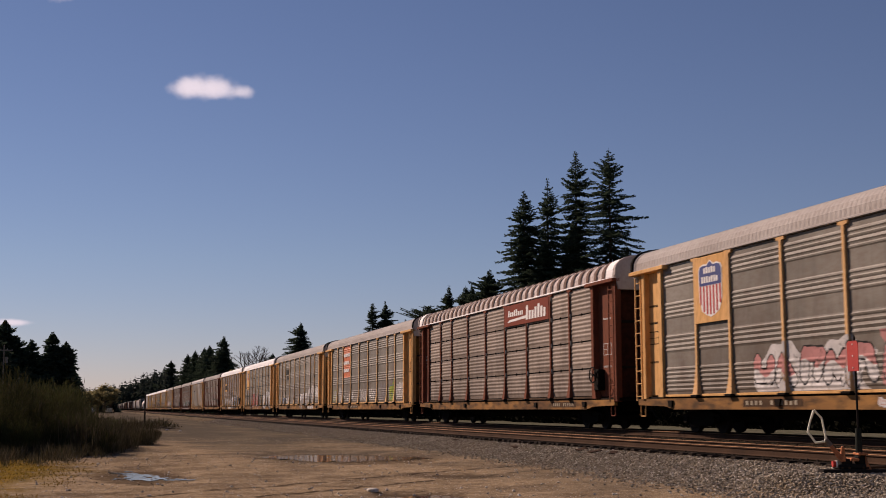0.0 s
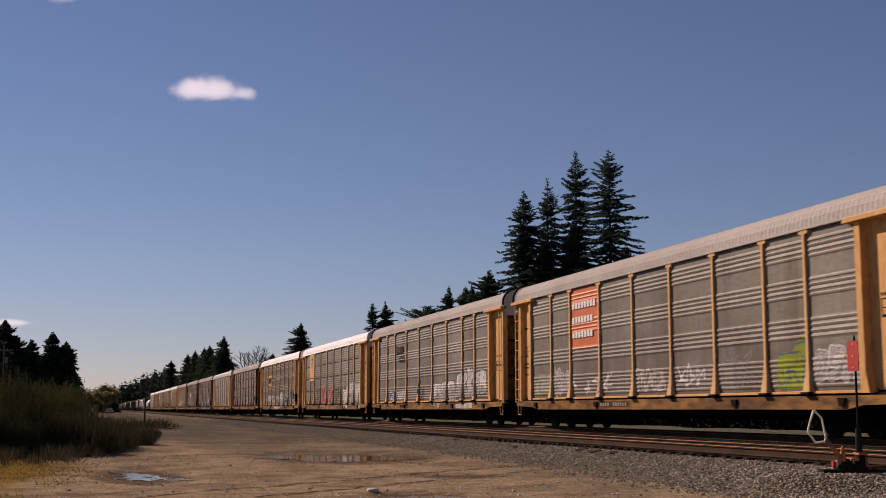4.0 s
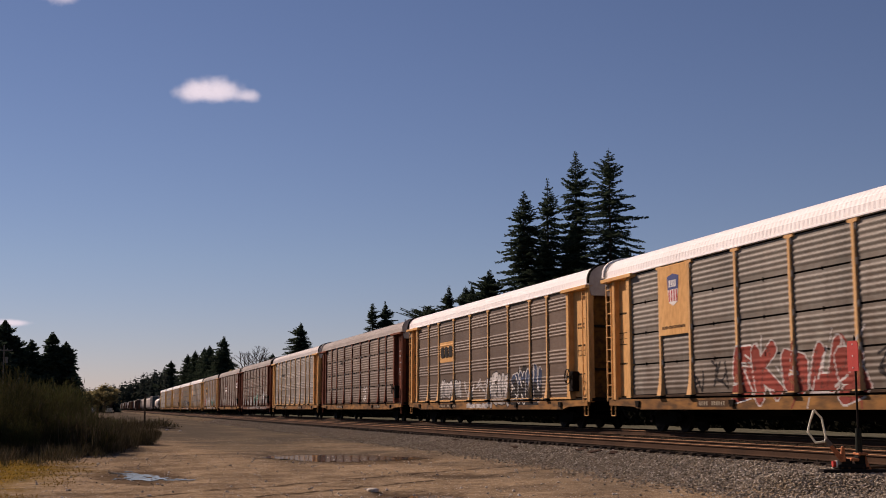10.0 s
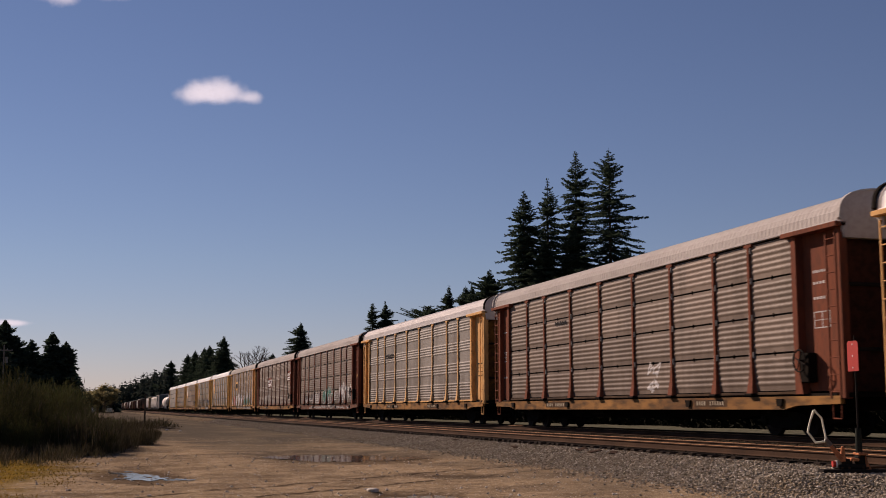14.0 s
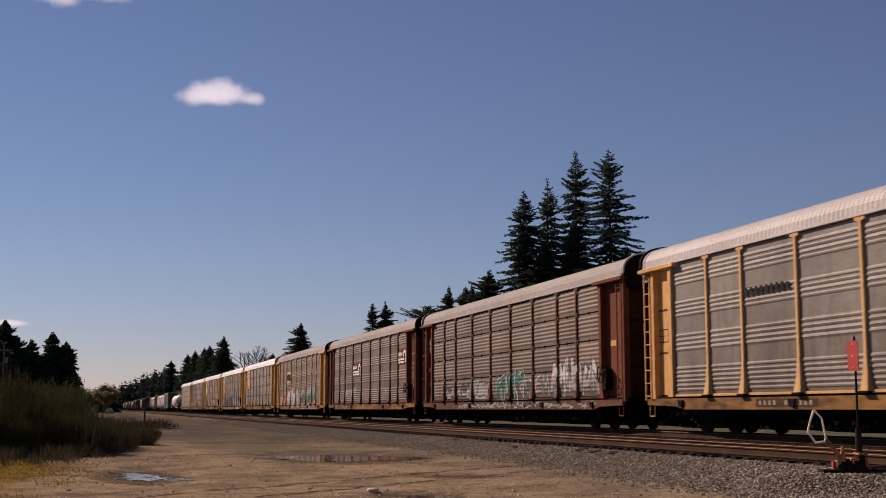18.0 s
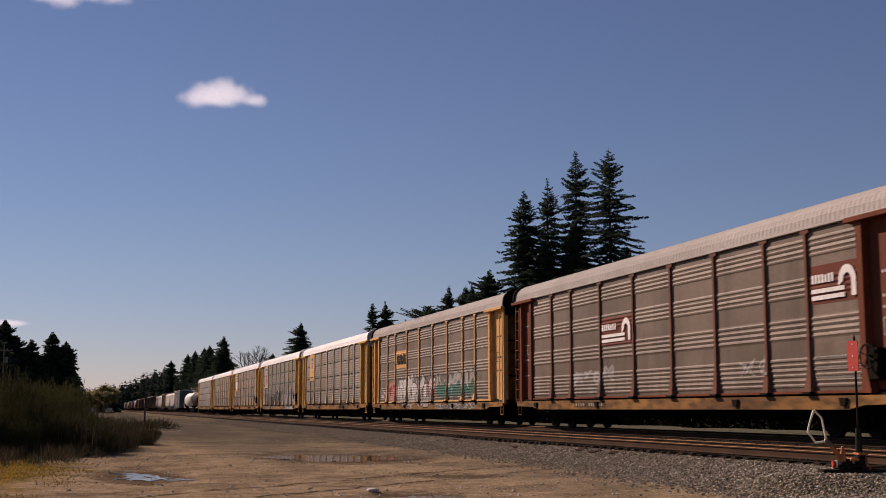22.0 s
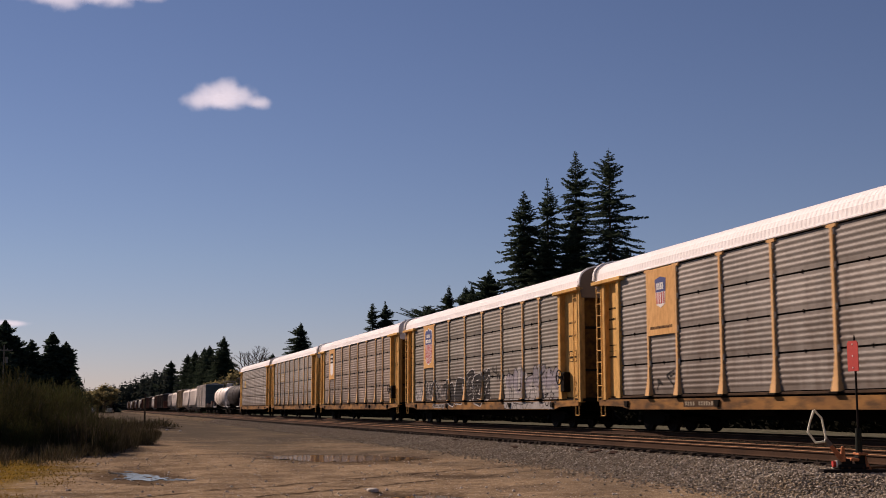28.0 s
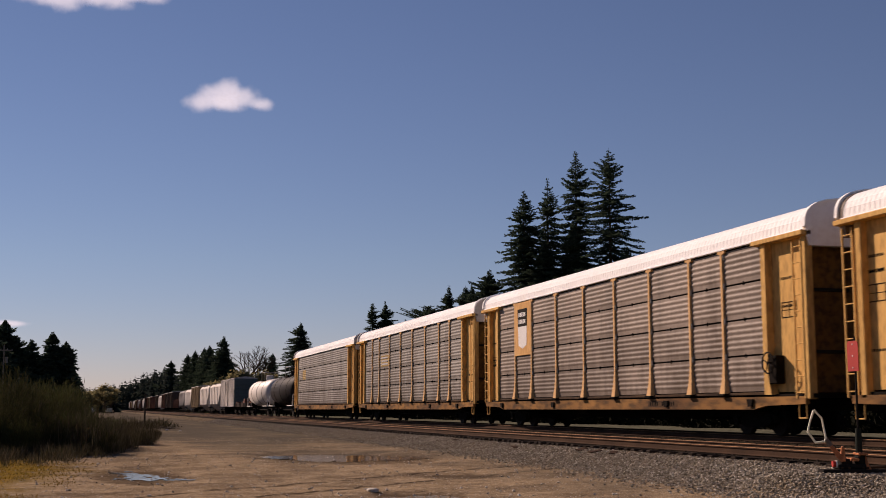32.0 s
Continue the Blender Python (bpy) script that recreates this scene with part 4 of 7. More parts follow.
# paints of the marks
M["sill_dark"] = mat("sill_dark", (0.07, 0.045, 0.03), (0.11, 0.065, 0.035), 0.85, 0, 2, 12, 0.05)
M["mark_pale"] = mat("mark_pale", (0.42, 0.37, 0.28), (0.3, 0.25, 0.18), 0.8, 0, 3, 15, 0.05)
for nm, c in (("spray_white", (0.68, 0.655, 0.63)), ("spray_pink", (0.58, 0.27, 0.25)), ("spray_red", (0.34, 0.075, 0.055)), ("spray_teal", (0.055, 0.19, 0.155)), ("spray_green", (0.3, 0.36, 0.05)),
              ("spray_blue", (0.09, 0.16, 0.3)), ("spray_black", (0.03, 0.028, 0.028)), ("spray_grey", (0.38, 0.36, 0.35)), ("spray_violet", (0.29, 0.27, 0.3)),
              ("spray_blush", (0.6, 0.42, 0.38)), ("spray_grime", (0.12, 0.11, 0.105)), ("spray_dull", (0.42, 0.4, 0.38)), ("spray_mint", (0.3, 0.46, 0.42)), ("spray_navy", (0.045, 0.07, 0.13)), ("spray_yellow", (0.55, 0.38, 0.16))):
    M[nm] = mat(nm, c, tuple(v * 0.7 for v in c), 0.75, 0, 1.2, 11, 0.05, tuple(0.6 * v + 0.03 for v in c), 0.4)
    worn(M[nm])
M["sign_brown"] = mat("sign_brown", (0.25, 0.06, 0.035), (0.2, 0.055, 0.035), 0.6, 0, 1, 12, 0.05, third=0.3)
M["roof_stripe"] = mat("roof_stripe", (0.66, 0.57, 0.53), (0.56, 0.48, 0.44), 0.8, 0.0, 0.5, 9, 0.05, (0.3, 0.24, 0.2), 0.3)
M["roof_rust"] = mat("roof_rust", (0.21, 0.14, 0.115), (0.16, 0.105, 0.085), 0.85, 0, 0.7, 9, 0.1)

M["post_faded"] = mat("post_faded", (0.75, 0.465, 0.225), (0.64, 0.38, 0.17), 0.7, 0, 0.8, 9, 0.05, (0.5, 0.28, 0.1), 0.3)
M["yellow_new"] = mat("yellow_new", (0.78, 0.475, 0.16), (0.66, 0.38, 0.12), 0.65, 0, 0.5, 9, 0.1, (0.22, 0.12, 0.05), 0.45, stretch=(1, 1, 0.35))
# end-door paint and grime, darkened to stand in for shade between the cars
M["end_grime_shade"] = mat("end_grime_shade", (0.22, 0.115, 0.03), (0.12, 0.065, 0.025), 0.85, 0, 0.7, 6, 0.1, (0.05, 0.032, 0.02), 0.7)
M["end_brown_shade"] = mat("end_brown_shade", (0.075, 0.028, 0.018), (0.045, 0.02, 0.014), 0.85, 0, 0.7, 6, 0.1, (0.02, 0.012, 0.01), 0.6)
PITCH = 28.6
FIRST = 38.47 - 0.5 * PITCH            # middle of the first railcar at the start
wh, bl = M["spray_white"], M["spray_black"]


def place_of(i):
    return FIRST + i * PITCH


def build_train():
    G, S = "grouped", "seamed"
    Yl, Br, Yn = M["yellow"], M["brown"], M["yellow_new"]
    sy = M["sill_yellow"]
    g, gb, gl = M["galv_grey"], M["galv_brown"], M["galv_light"]
    rw, rg = M["roof_white"], M["roof_grey"]
    # shield emblem, pink tags
    c = autorack(place_of(0), "yellow autorack railcar with weathered grey sides and pink graffiti", Yl, g, rg, sy, "grouped", post_mat=M["post_faded"])
    shield_panel(c)
    graffiti(c, G, 5.9, 0.3, 1.2, 2.55, M["spray_pink"], bl, 11, 5, "block", wh, 0.17, True)
    graffiti(c, G, 0.2, -6.4, 1.2, 2.6, M["spray_blush"], M["spray_grime"], 12, 5, "block", M["spray_pink"], 0.2, True)
    graffiti(c, G, 0.4, -5.6, 0.74, 1.05, M["spray_blush"], wh, 13, 6, "bubble")
    sill_marks(c, 6.3, 3.6)
    end_marks(c, M["under"], 1)
    # brown, long red sign, striped roof
    c = autorack(place_of(1), "red-brown autorack railcar with a striped roof and red sign", Br, M["galv_tan"], M["roof_stripe"], sy, "seamed", brake=True, end_mat=rg)
    for k in range(34):
        y = -HALF + 1.1 + k * 0.752
        part("roof_band", cached("roof_band", roof_band_mesh), M["roof_rust"], c, at=(0, y, 0))
    for s in (-1, 1):
        part("roof_cap", cached("roof_cap", roof_cap_mesh), M["roof_white"], c, at=(0, s * (HALF - 0.55), 0))
    p = plate(c, "sign_board", -7.0, -1.5, 4.33, Z_EAVE - 0.08, M["sign_brown"], label="red-brown painted sign board")
    x = -W - 0.0775
    flat(p, "swoosh", [(-1.95, 4.5), (-4.35, 4.56), (-4.35, 4.68), (-2.15, 4.6)], M["white"], x)
    wordmark(p, -2.0, -4.0, 4.74, 5.02, (1, 0.7, 0.7, 0.95, 1, 0.65, 0.65, 0.65), M["white"], x)
    wordmark(p, -4.3, -6.75, 4.48, 5.08, (1, 0.62, 0.6, 0.78, 0.95, 0.75, 0.6), M["white"], x)
    sill_marks(c, -7.4, -9.6)
    end_marks(c, M["spray_white"], 2)
    # red plate with three rows of lettering
    c = autorack(place_of(2), "yellow autorack railcar with a red sign and mixed graffiti", Yl, g, rg, sy, "grouped", post_mat=M["post_faded"])
    p = patch(c, "sign_field", G, 4.33, 7.04, 3.0, Z_EAVE - 0.06, M["orange"], "orange-red painted sign field")
    for z, n in ((4.5, 8), (3.95, 7), (3.4, 7)):
        bars(p, 6.85, 6.85 - 0.29 * n, z, z + 0.24, n, M["white"], -W - 0.036, seed=int(z * 10), fill=0.72)
    graffiti(c, G, 11.1, 9.35, 1.2, 2.3, M["spray_dull"], M["spray_green"], 21, 1, "bubble", None, 0.24)
    graffiti(c, G, 8.9, 7.2, 1.2, 2.4, M["spray_dull"], wh, 22, 2, "bubble", None, 0.2)
    graffiti(c, G, 6.9, 3.2, 1.25, 2.1, g, wh, 23, 4, "tag")
    graffiti(c, G, 1.3, -1.0, 1.25, 2.15, g, wh, 24, 3, "bubble", None, 0.12)
    graffiti(c, G, -1.7, -3.7, 1.4, 2.15, M["spray_dull"], wh, 25, 3, "tag")
    graffiti(c, G, -4.4, -6.6, 1.2, 2.6, g, M["spray_violet"], 26, 2, "wild", None, 0.05)
    graffiti(c, G, -7.6, -9.0, 1.25, 2.6, M["spray_green"], M["spray_blue"], 27, 1, "wild", M["spray_green"], 0.2, True)
    graffiti(c, G, -9.3, -11.3, 1.25, 2.45, M["spray_dull"], wh, 28, 3, "bubble", None, 0.15)
    sill_marks(c, 4.2, 1.9)
    end_marks(c, M["under"], 3)
    # white bubble tags
    c = autorack(place_of(3), "yellow autorack railcar with grey corrugated sides and white graffiti", Yl, g, rg, sy, "grouped", post_mat=M["post_faded"])
    graffiti(c, G, -1.6, -5.9, 0.74, 2.4, wh, M["spray_grime"], 31, 3, "bubble", M["spray_dull"], 0.21)
    graffiti(c, G, -5.9, -10.9, 1.2, 2.75, wh, M["spray_grime"], 32, 5, "bubble", M["spray_dull"], 0.24)
    graffiti(c, G, -5.9, -8.9, 0.74, 1.05, M["spray_dull"], wh, 36, 4, "bubble")
    graffiti(c, G, 8.5, 6.7, 1.22, 1.95, M["spray_blue"], wh, 33, 3, "bubble", None, 0.22)
    graffiti(c, G, 6.6, 4.4, 1.22, 1.9, M["spray_dull"], wh, 34, 3, "wild", None, 0.2)
    graffiti(c, G, 1.7, 0.3, 1.2, 2.4, g, bl, 37, 2, "tag")
    sill_marks(c, 5.6, 3.9, M["under"])
    for k in range(6):
        flat(c, "emblem_stripe", [(6.9, 4.02 + k * 0.075), (6.0 - 0.03 * k, 4.02 + k * 0.075), (6.0 - 0.03 * k, 4.06 + k * 0.075), (6.9, 4.06 + k * 0.075)], bl, -W - 0.045)
    flat(c, "emblem_block", [(5.95, 4.02), (5.1, 4.02), (5.1, 4.44), (5.8, 4.44)], bl, -W - 0.045)
    bars(c, 6.1, 4.7, 3.74, 3.9, 7, bl, -W - 0.045, "lettering", 3)
    bars(c, 6.1, 4.5, 3.5, 3.66, 8, bl, -W - 0.045, "lettering", 4)
    end_marks(c, M["under"], 4)
    # white roof, plain plate, red and white tags
    c = autorack(place_of(4), "yellow autorack railcar with a white roof and red and white graffiti", Yl, g, rw, sy, "seamed", end_mat=rg, post_mat=M["post_faded"])
    shield_panel(c, 3.05, "small")
    graffiti(c, S, 4.7, -1.9, 0.74, 2.75, M["spray_red"], wh, 41, 5, "wild", None, 0.17)
    graffiti(c, S, 6.9, 4.9, 1.25, 2.3, g, bl, 45, 3, "tag")
    graffiti(c, S, -2.1, -4.8, 1.3, 2.4, g, bl, 46, 5, "tag")
    graffiti(c, S, -5.2, -7.2, 0.74, 2.5, wh, bl, 42, 1, "bubble", None, 0.24)
    graffiti(c, S, -7.2, -11.4, 0.74, 2.95, wh, bl, 43, 3, "bubble", M["spray_dull"], 0.22)
    sill_marks(c, 6.6, 5.0)
    end_marks(c, M["under"], 5)
    # dark rusty sides, yellow letter plate
    c = autorack(place_of(5), "yellow autorack railcar with rust-stained sides and a white roof", Yl, M["galv_rust"], rw, sy, "grouped", brake=True, end_mat=rg, post_mat=M["post_faded"])
    p = patch(c, "sign_field", G, 4.34, 7.04, 3.15, 4.2, Yl, "yellow painted field with dark emblem")
    for k, pts in enumerate(letter_shapes()):
        for q in pts:
            flat(p, "letter", [(6.7 - a, 3.4 + b) for a, b in q], bl, -W - 0.036)
    graffiti(c, G, 6.8, 3.0, 1.2, 2.3, wh, bl, 51, 5, "bubble", M["spray_dull"], 0.26)
    graffiti(c, G, 2.5, -1.1, 1.2, 2.2, g, wh, 52, 4, "tag")
    graffiti(c, G, -1.2, -4.4, 0.74, 2.5, wh, bl, 54, 4, "bubble", M["spray_dull"], 0.25)
    graffiti(c, G, 2.0, -1.2, 0.74, 1.05, M["spray_dull"], wh, 55, 4, "bubble")
    graffiti(c, G, -4.6, -8.4, 0.9, 2.6, M["spray_navy"], wh, 53, 4, "wild", bl, 0.22, True)
    sill_marks(c, 6.8, 3.9)
    end_marks(c, M["under"], 6)
    # brown, clean
    c = autorack(place_of(6), "red-brown autorack railcar with grey weathered corrugated sides", Br, gb, rg, sy, "seamed", brake=True)
    bars(c, 5.9, 4.6, 4.0, 4.15, 5, bl, -W - 0.04, "lettering", 2)
    graffiti(c, S, -2.4, -3.4, 1.75, 2.4, g, wh, 61, 2, "tag")
    graffiti(c, S, -2.4, -3.4, 1.25, 1.75, g, wh, 62, 2, "tag")
    sill_marks(c, 6.8, 4.9), sill_marks(c, -5.9, -7.6)
    end_marks(c, wh, 7)
    # light, clean
    c = autorack(place_of(7), "yellow autorack railcar with clean light grey corrugated sides", Yl, gl, M["roof_metal"], sy, "grouped", post_mat=M["post_faded"])
    sill_marks(c, 6.3, 3.6), sill_marks(c, -3.4, -5.0)
    bars(c, 6.9, 4.5, 3.86, 4.1, 9, bl, -W - 0.045, "lettering", 77, 0.6)
    end_marks(c, M["under"], 8)
    # brown, teal and white tags, round emblem on the end
    c = autorack(place_of(8), "red-brown autorack railcar with teal and white graffiti", Br, gb, rg, M["sill_brown"], "seamed", brake=True, end_mat=M["under"])
    graffiti(c, S, -6.3, -11.3, 1.2, 2.75, wh, M["spray_grime"], 81, 6, "wild", M["spray_dull"], 0.16)
    graffiti(c, S, 0.6, -4.2, 0.74, 2.5, M["spray_teal"], wh, 82, 4, "wild", M["spray_grime"], 0.2)
    graffiti(c, S, -4.4, -6.2, 1.2, 2.2, M["spray_dull"], M["spray_grime"], 83, 2, "wild", None, 0.08)
    graffiti(c, S, 4.4, 1.4, 1.2, 2.15, M["spray_dull"], bl, 84, 3, "block", None, 0.24, True)
    graffiti(c, S, 9.6, 4.5, 1.2, 2.1, M["spray_grime"], bl, 85, 6, "block", M["spray_dull"], 0.18)
    graffiti(c, S, 6.5, -11.0, 0.74, 1.05, M["spray_dull"], M["spray_dull"], 86, 24, "tag")
    y, x = IN_END + 0.85, -W + 0.119
    e = flat(c, "round_emblem", [(y + 0.42 * math.cos(a * math.pi / 14), 4.15 + 0.42 * math.sin(a * math.pi / 14)) for a in range(28)], M["white"], x)
    flat(e, "cross", [(y - 0.05, 3.8), (y + 0.05, 3.8), (y + 0.05, 4.5), (y - 0.05, 4.5)], M["sign_brown"], x - 0.0065)
    flat(e, "cross_bar", [(y - 0.36, 4.1), (y + 0.36, 4.1), (y + 0.36, 4.2), (y - 0.36, 4.2)], M["sign_brown"], x - 0.008)
    bars(c, y + 0.4, y - 0.4, 2.75, 2.95, 2, M["white"], x, "data_stencil", 3)
    flat(c, "data_plate", [(y - 0.3, 2.0), (y + 0.3, 2.0), (y + 0.3, 2.22), (y - 0.3, 2.22)], Yl, x)
    flat(c, "data_plate", [(-y - 0.3, 2.95), (-y + 0.3, 2.95), (-y + 0.3, 3.15), (-y - 0.3, 3.15)], Yl, x)
    # brown, two signs
    M["post_dark"] = mat("post_dark", (0.2, 0.095, 0.07), (0.15, 0.072, 0.054), 0.75, 0, 0.8, 9, 0.05, (0.2, 0.09, 0.06), 0.4)
    M["sign_dull"] = mat("sign_dull", (0.19, 0.06, 0.042), (0.15, 0.055, 0.04), 0.7, 0, 1, 12, 0.05, third=0.3)
    c = autorack(place_of(9), "red-brown autorack railcar with two small red signs", Br, gb, rg, sy, "grouped", brake=True, end_mat=M["under"], post_mat=M["post_dark"])
    for ya, yb, z in ((4.2, 1.5, 2.98), (-9.25, -11.4, 3.35)):
        p = patch(c, "sign_field", G, yb, ya, z, z + 0.98, M["sign_dull"], "brown painted field with white emblem")
        xx = -W - 0.036
        w = ya - yb
        for k in range(2):
            flat(p, "bar", [(ya - 0.1, z + 0.1 + k * 0.17), (yb + 0.62, z + 0.1 + k * 0.17), (yb + 0.62, z + 0.21 + k * 0.17), (ya - 0.1, z + 0.21 + k * 0.17)], M["white"], xx)
        bars(p, ya - 0.12, ya - w * 0.52, z + 0.52, z + 0.74, 7, M["white"], xx, fill=0.7)
        cy, cz = yb + 0.5, z + 0.48
        arc = [(cy - 0.36, z + 0.1)] + [(cy + 0.36 * math.cos(a * math.pi / 12), cz + 0.4 * math.sin(a * math.pi / 12)) for a in range(12, -1, -1)]
        arc += [(cy + 0.36, z + 0.38)] + [(cy + 0.17 * math.cos(a * math.pi / 12), cz + 0.2 * math.sin(a * math.pi / 12)) for a in range(13)] + [(cy - 0.17, z + 0.1)]
        flat(p, "arch", arc, M["white"], xx - 0.0065)
    graffiti(c, G, 6.9, 3.0, 1.2, 2.4, M["spray_dull"], g, 91, 4, "bubble", g, 0.22)
    graffiti(c, G, -5.3, -7.2, 1.5, 2.2, g, M["spray_dull"], 92, 3, "tag")
    for z in (1.5, 1.75, 2.0):
        bars(c, -9.4, -11.3, z, z + 0.05, 15, M["spray_dull"], -W - 0.03, "lettering", int(z * 9), 0.45)
    end_marks(c, wh, 10)
    sill_marks(c, 6.6, 4.0)
    # letter plate, red and teal tags
    c = autorack(place_of(10), "yellow autorack railcar with red and teal graffiti", Yl, gb, rg, sy, "grouped", end_mat=M["under"], post_mat=M["post_faded"])
    p = patch(c, "sign_field", G, 4.34, 7.04, 3.15, 4.2, Yl, "yellow painted field with dark emblem")
    for pts in letter_shapes():
        for q in pts:
            flat(p, "letter", [(6.7 - a, 3.4 + b) for a, b in q], bl, -W - 0.036)
    graffiti(c, G, 10.9, 9.4, 1.4, 2.1, g, wh, 101, 2, "tag")
    graffiti(c, G, 9.0, 6.6, 1.2, 2.45, M["spray_red"], M["spray_pink"], 105, 2, "wild", M["spray_pink"], 0.16, True)
    graffiti(c, G, 6.6, -1.9, 0.74, 2.75, wh, bl, 102, 7, "wild", M["spray_dull"], 0.24)
    graffiti(c, G, 0.0, -1.9, 1.2, 2.3, M["spray_red"], bl, 106, 2, "wild", M["spray_red"], 0.16)
    graffiti(c, G, -2.1, -9.2, 1.2, 2.85, M["spray_dull"], M["spray_grime"], 103, 6, "wild", M["spray_teal"], 0.2)
    graffiti(c, G, -2.1, -9.2, 0.74, 1.05, M["spray_grime"], M["spray_dull"], 104, 12, "wild", None, 0.25)
    end_marks(c, M["under"], 11)
    # white roofs
    c = autorack(place_of(11), "yellow autorack railcar with a white roof and grey seamed sides", Yn, gl, rw, sy, "seamed", end_mat=rg, post_mat=M["post_faded"])
    shield_panel(c, 3.1, "small")
    graffiti(c, S, 8.7, 7.4, 1.3, 2.0, g, bl, 111, 2, "tag")
    sill_marks(c, 6.6, 4.8), sill_marks(c, -3.9, -5.9, M["under"], 4)
    end_marks(c, M["under"], 12)
    c = autorack(place_of(12), "yellow autorack railcar with a white roof and black graffiti", Yn, g, rw, sy, "seamed", brake=True, end_mat=M["galv_brown"], post_mat=M["post_faded"])
    shield_panel(c, 2.95)
    graffiti(c, S, 11.2, 9.2, 1.2, 2.05, M["spray_dull"], bl, 124, 3, "tag")
    graffiti(c, S, 11.2, 9.3, 1.2, 2.05, M["spray_dull"], M["spray_dull"], 128, 1, "bubble", None, 0.4, True)
    graffiti(c, S, 8.9, 5.0, 1.2, 2.25, bl, M["spray_dull"], 121, 5, "wild", M["spray_grime"], 0.16)
    graffiti(c, S, 5.0, 1.6, 0.74, 2.35, bl, wh, 126, 2, "wild", None, 0.3)
    graffiti(c, S, 7.4, 5.0, 0.74, 1.05, M["spray_grime"], M["spray_dull"], 127, 4, "block")
    graffiti(c, S, 1.15, -2.5, 0.85, 2.95, bl, wh, 122, 3, "bubble", None, 0.33)
    graffiti(c, S, -2.8, -4.0, 2.0, 2.75, g, bl, 129, 2, "tag")
    graffiti(c, S, -4.6, -11.2, 0.74, 2.55, M["spray_violet"], bl, 123, 5, "wild", M["spray_dull"], 0.2, True)
    end_marks(c, M["under"], 13)
    c = autorack(place_of(13), "yellow autorack railcar with a white roof and clean brown-grey sides", Yn, M["galv_tan"], rw, sy, "seamed", brake=True, post_mat=M["post_faded"])
    shield_panel(c, 3.0, "bw")
    sill_marks(c, -4.2, -6.0, M["under"], 4)
    end_marks(c, M["under"], 14)
    c = autorack(place_of(14), "yellow autorack railcar with a small yellow emblem", Yn, gl, rw, sy, "seamed", end_mat=rg, post_mat=M["post_faded"])
    patch(c, "emblem_field", S, 4.5, 6.7, 3.4, 4.1, M["spray_yellow"], "faded yellow painted emblem field")
    for k in range(3):
        flat(c, "emblem_bar", [(6.5, 3.5 + k * 0.2), (4.8, 3.5 + k * 0.2), (4.8, 3.6 + k * 0.2), (6.5, 3.6 + k * 0.2)], wh, -W - 0.03)
    end_marks(c, M["under"], 15)
    c = autorack(place_of(15), "yellow autorack railcar with unbroken brown-grey sides and white roof", Yn, gl, rw, sy, "seamed", posts=False, end_mat=rg, post_mat=M["post_faded"])
    patch(c, "emblem_field", S, 7.4, 9.0, 3.3, 4.1, M["spray_yellow"], "faded yellow painted emblem field")
    end_marks(c, M["under"], 16)


def letter_shapes():
    """Three plain dark blocks in place of a lettered emblem, as (across, up) outlines."""
    return [[[(0.08, 0), (0.6, 0), (0.6, 0.55), (0.08, 0.55), (0, 0.45), (0, 0.1)]],
            [[(0.74, 0.08), (0.82, 0), (1.32, 0), (1.32, 0.47), (1.24, 0.55), (0.74, 0.55)]],
            [[(1.46, 0), (2.0, 0), (2.1, 0.1), (2.1, 0.55), (1.56, 0.55), (1.46, 0.45)]]]


def roof_band_mesh():
    b = MB()
    pr = [(x * 1.024, z + 0.034) for x, z in roof_profile()]
    k = len(pr)
    for y in (-0.125, 0.125):
        b.v += [(x, y, z) for x, z in pr]
    b.f = [(i, i + 1, k + i + 1, k + i) for i in range(k - 1)]
    return b.mesh("roof_band")


def roof_cap_mesh():
    b = MB()
    pr = [(x * 1.028, z + 0.04) for x, z in roof_profile()]
    k = len(pr)
    for y in (-0.3, 0.3):
        b.v += [(x, y, z) for x, z in pr]
    b.f = [(i, i + 1, k + i + 1, k + i) for i in range(k - 1)]
    return b.mesh("roof_cap")


M["bracket"] = mat("bracket", (0.5, 0.46, 0.4), (0.36, 0.32, 0.27), 0.7, 0, 2, 14, 0.05)
M["rail_grime"] = mat("rail_grime", (0.1, 0.062, 0.036), (0.05, 0.034, 0.025), 0.8, 0, 1, 9, 0.1)
M["wheel"] = mat("wheel", (0.018, 0.014, 0.012), (0.03, 0.02, 0.016), 0.7, 0.3, 2, 12, 0.1)
M["galv_rust"] = galv("galv_rust", (0.185, 0.134, 0.095), (0.14, 0.098, 0.07), 0.5, (0.1, 0.06, 0.045))
M["galv_tan"] = galv("galv_tan", (0.37, 0.295, 0.235), (0.28, 0.22, 0.172), 0.35)
M["roof_metal"] = mat("roof_metal", (0.55, 0.53, 0.52), (0.48, 0.46, 0.45), 0.65, 0.1, 0.4, 8, 0.05, (0.35, 0.3, 0.28), 0.3)
M["sill_brown"] = mat("sill_brown", (0.15, 0.062, 0.044), (0.09, 0.045, 0.036), 0.8, 0, 0.9, 5, 0.2, (0.19, 0.12, 0.07), 0.6, stretch=(1, 0.35, 1.3))
build_train()


# ---- water, stones, derail stand, post ----
M["water"] = mat("water", (0.09, 0.07, 0.05), (0.1, 0.08, 0.06), 0.09, 0, 0.5, 7, 0.03, third=0.1, dist=0.004)
M["water"].node_tree.nodes["Principled BSDF"].inputs["IOR"].default_value = 1.33


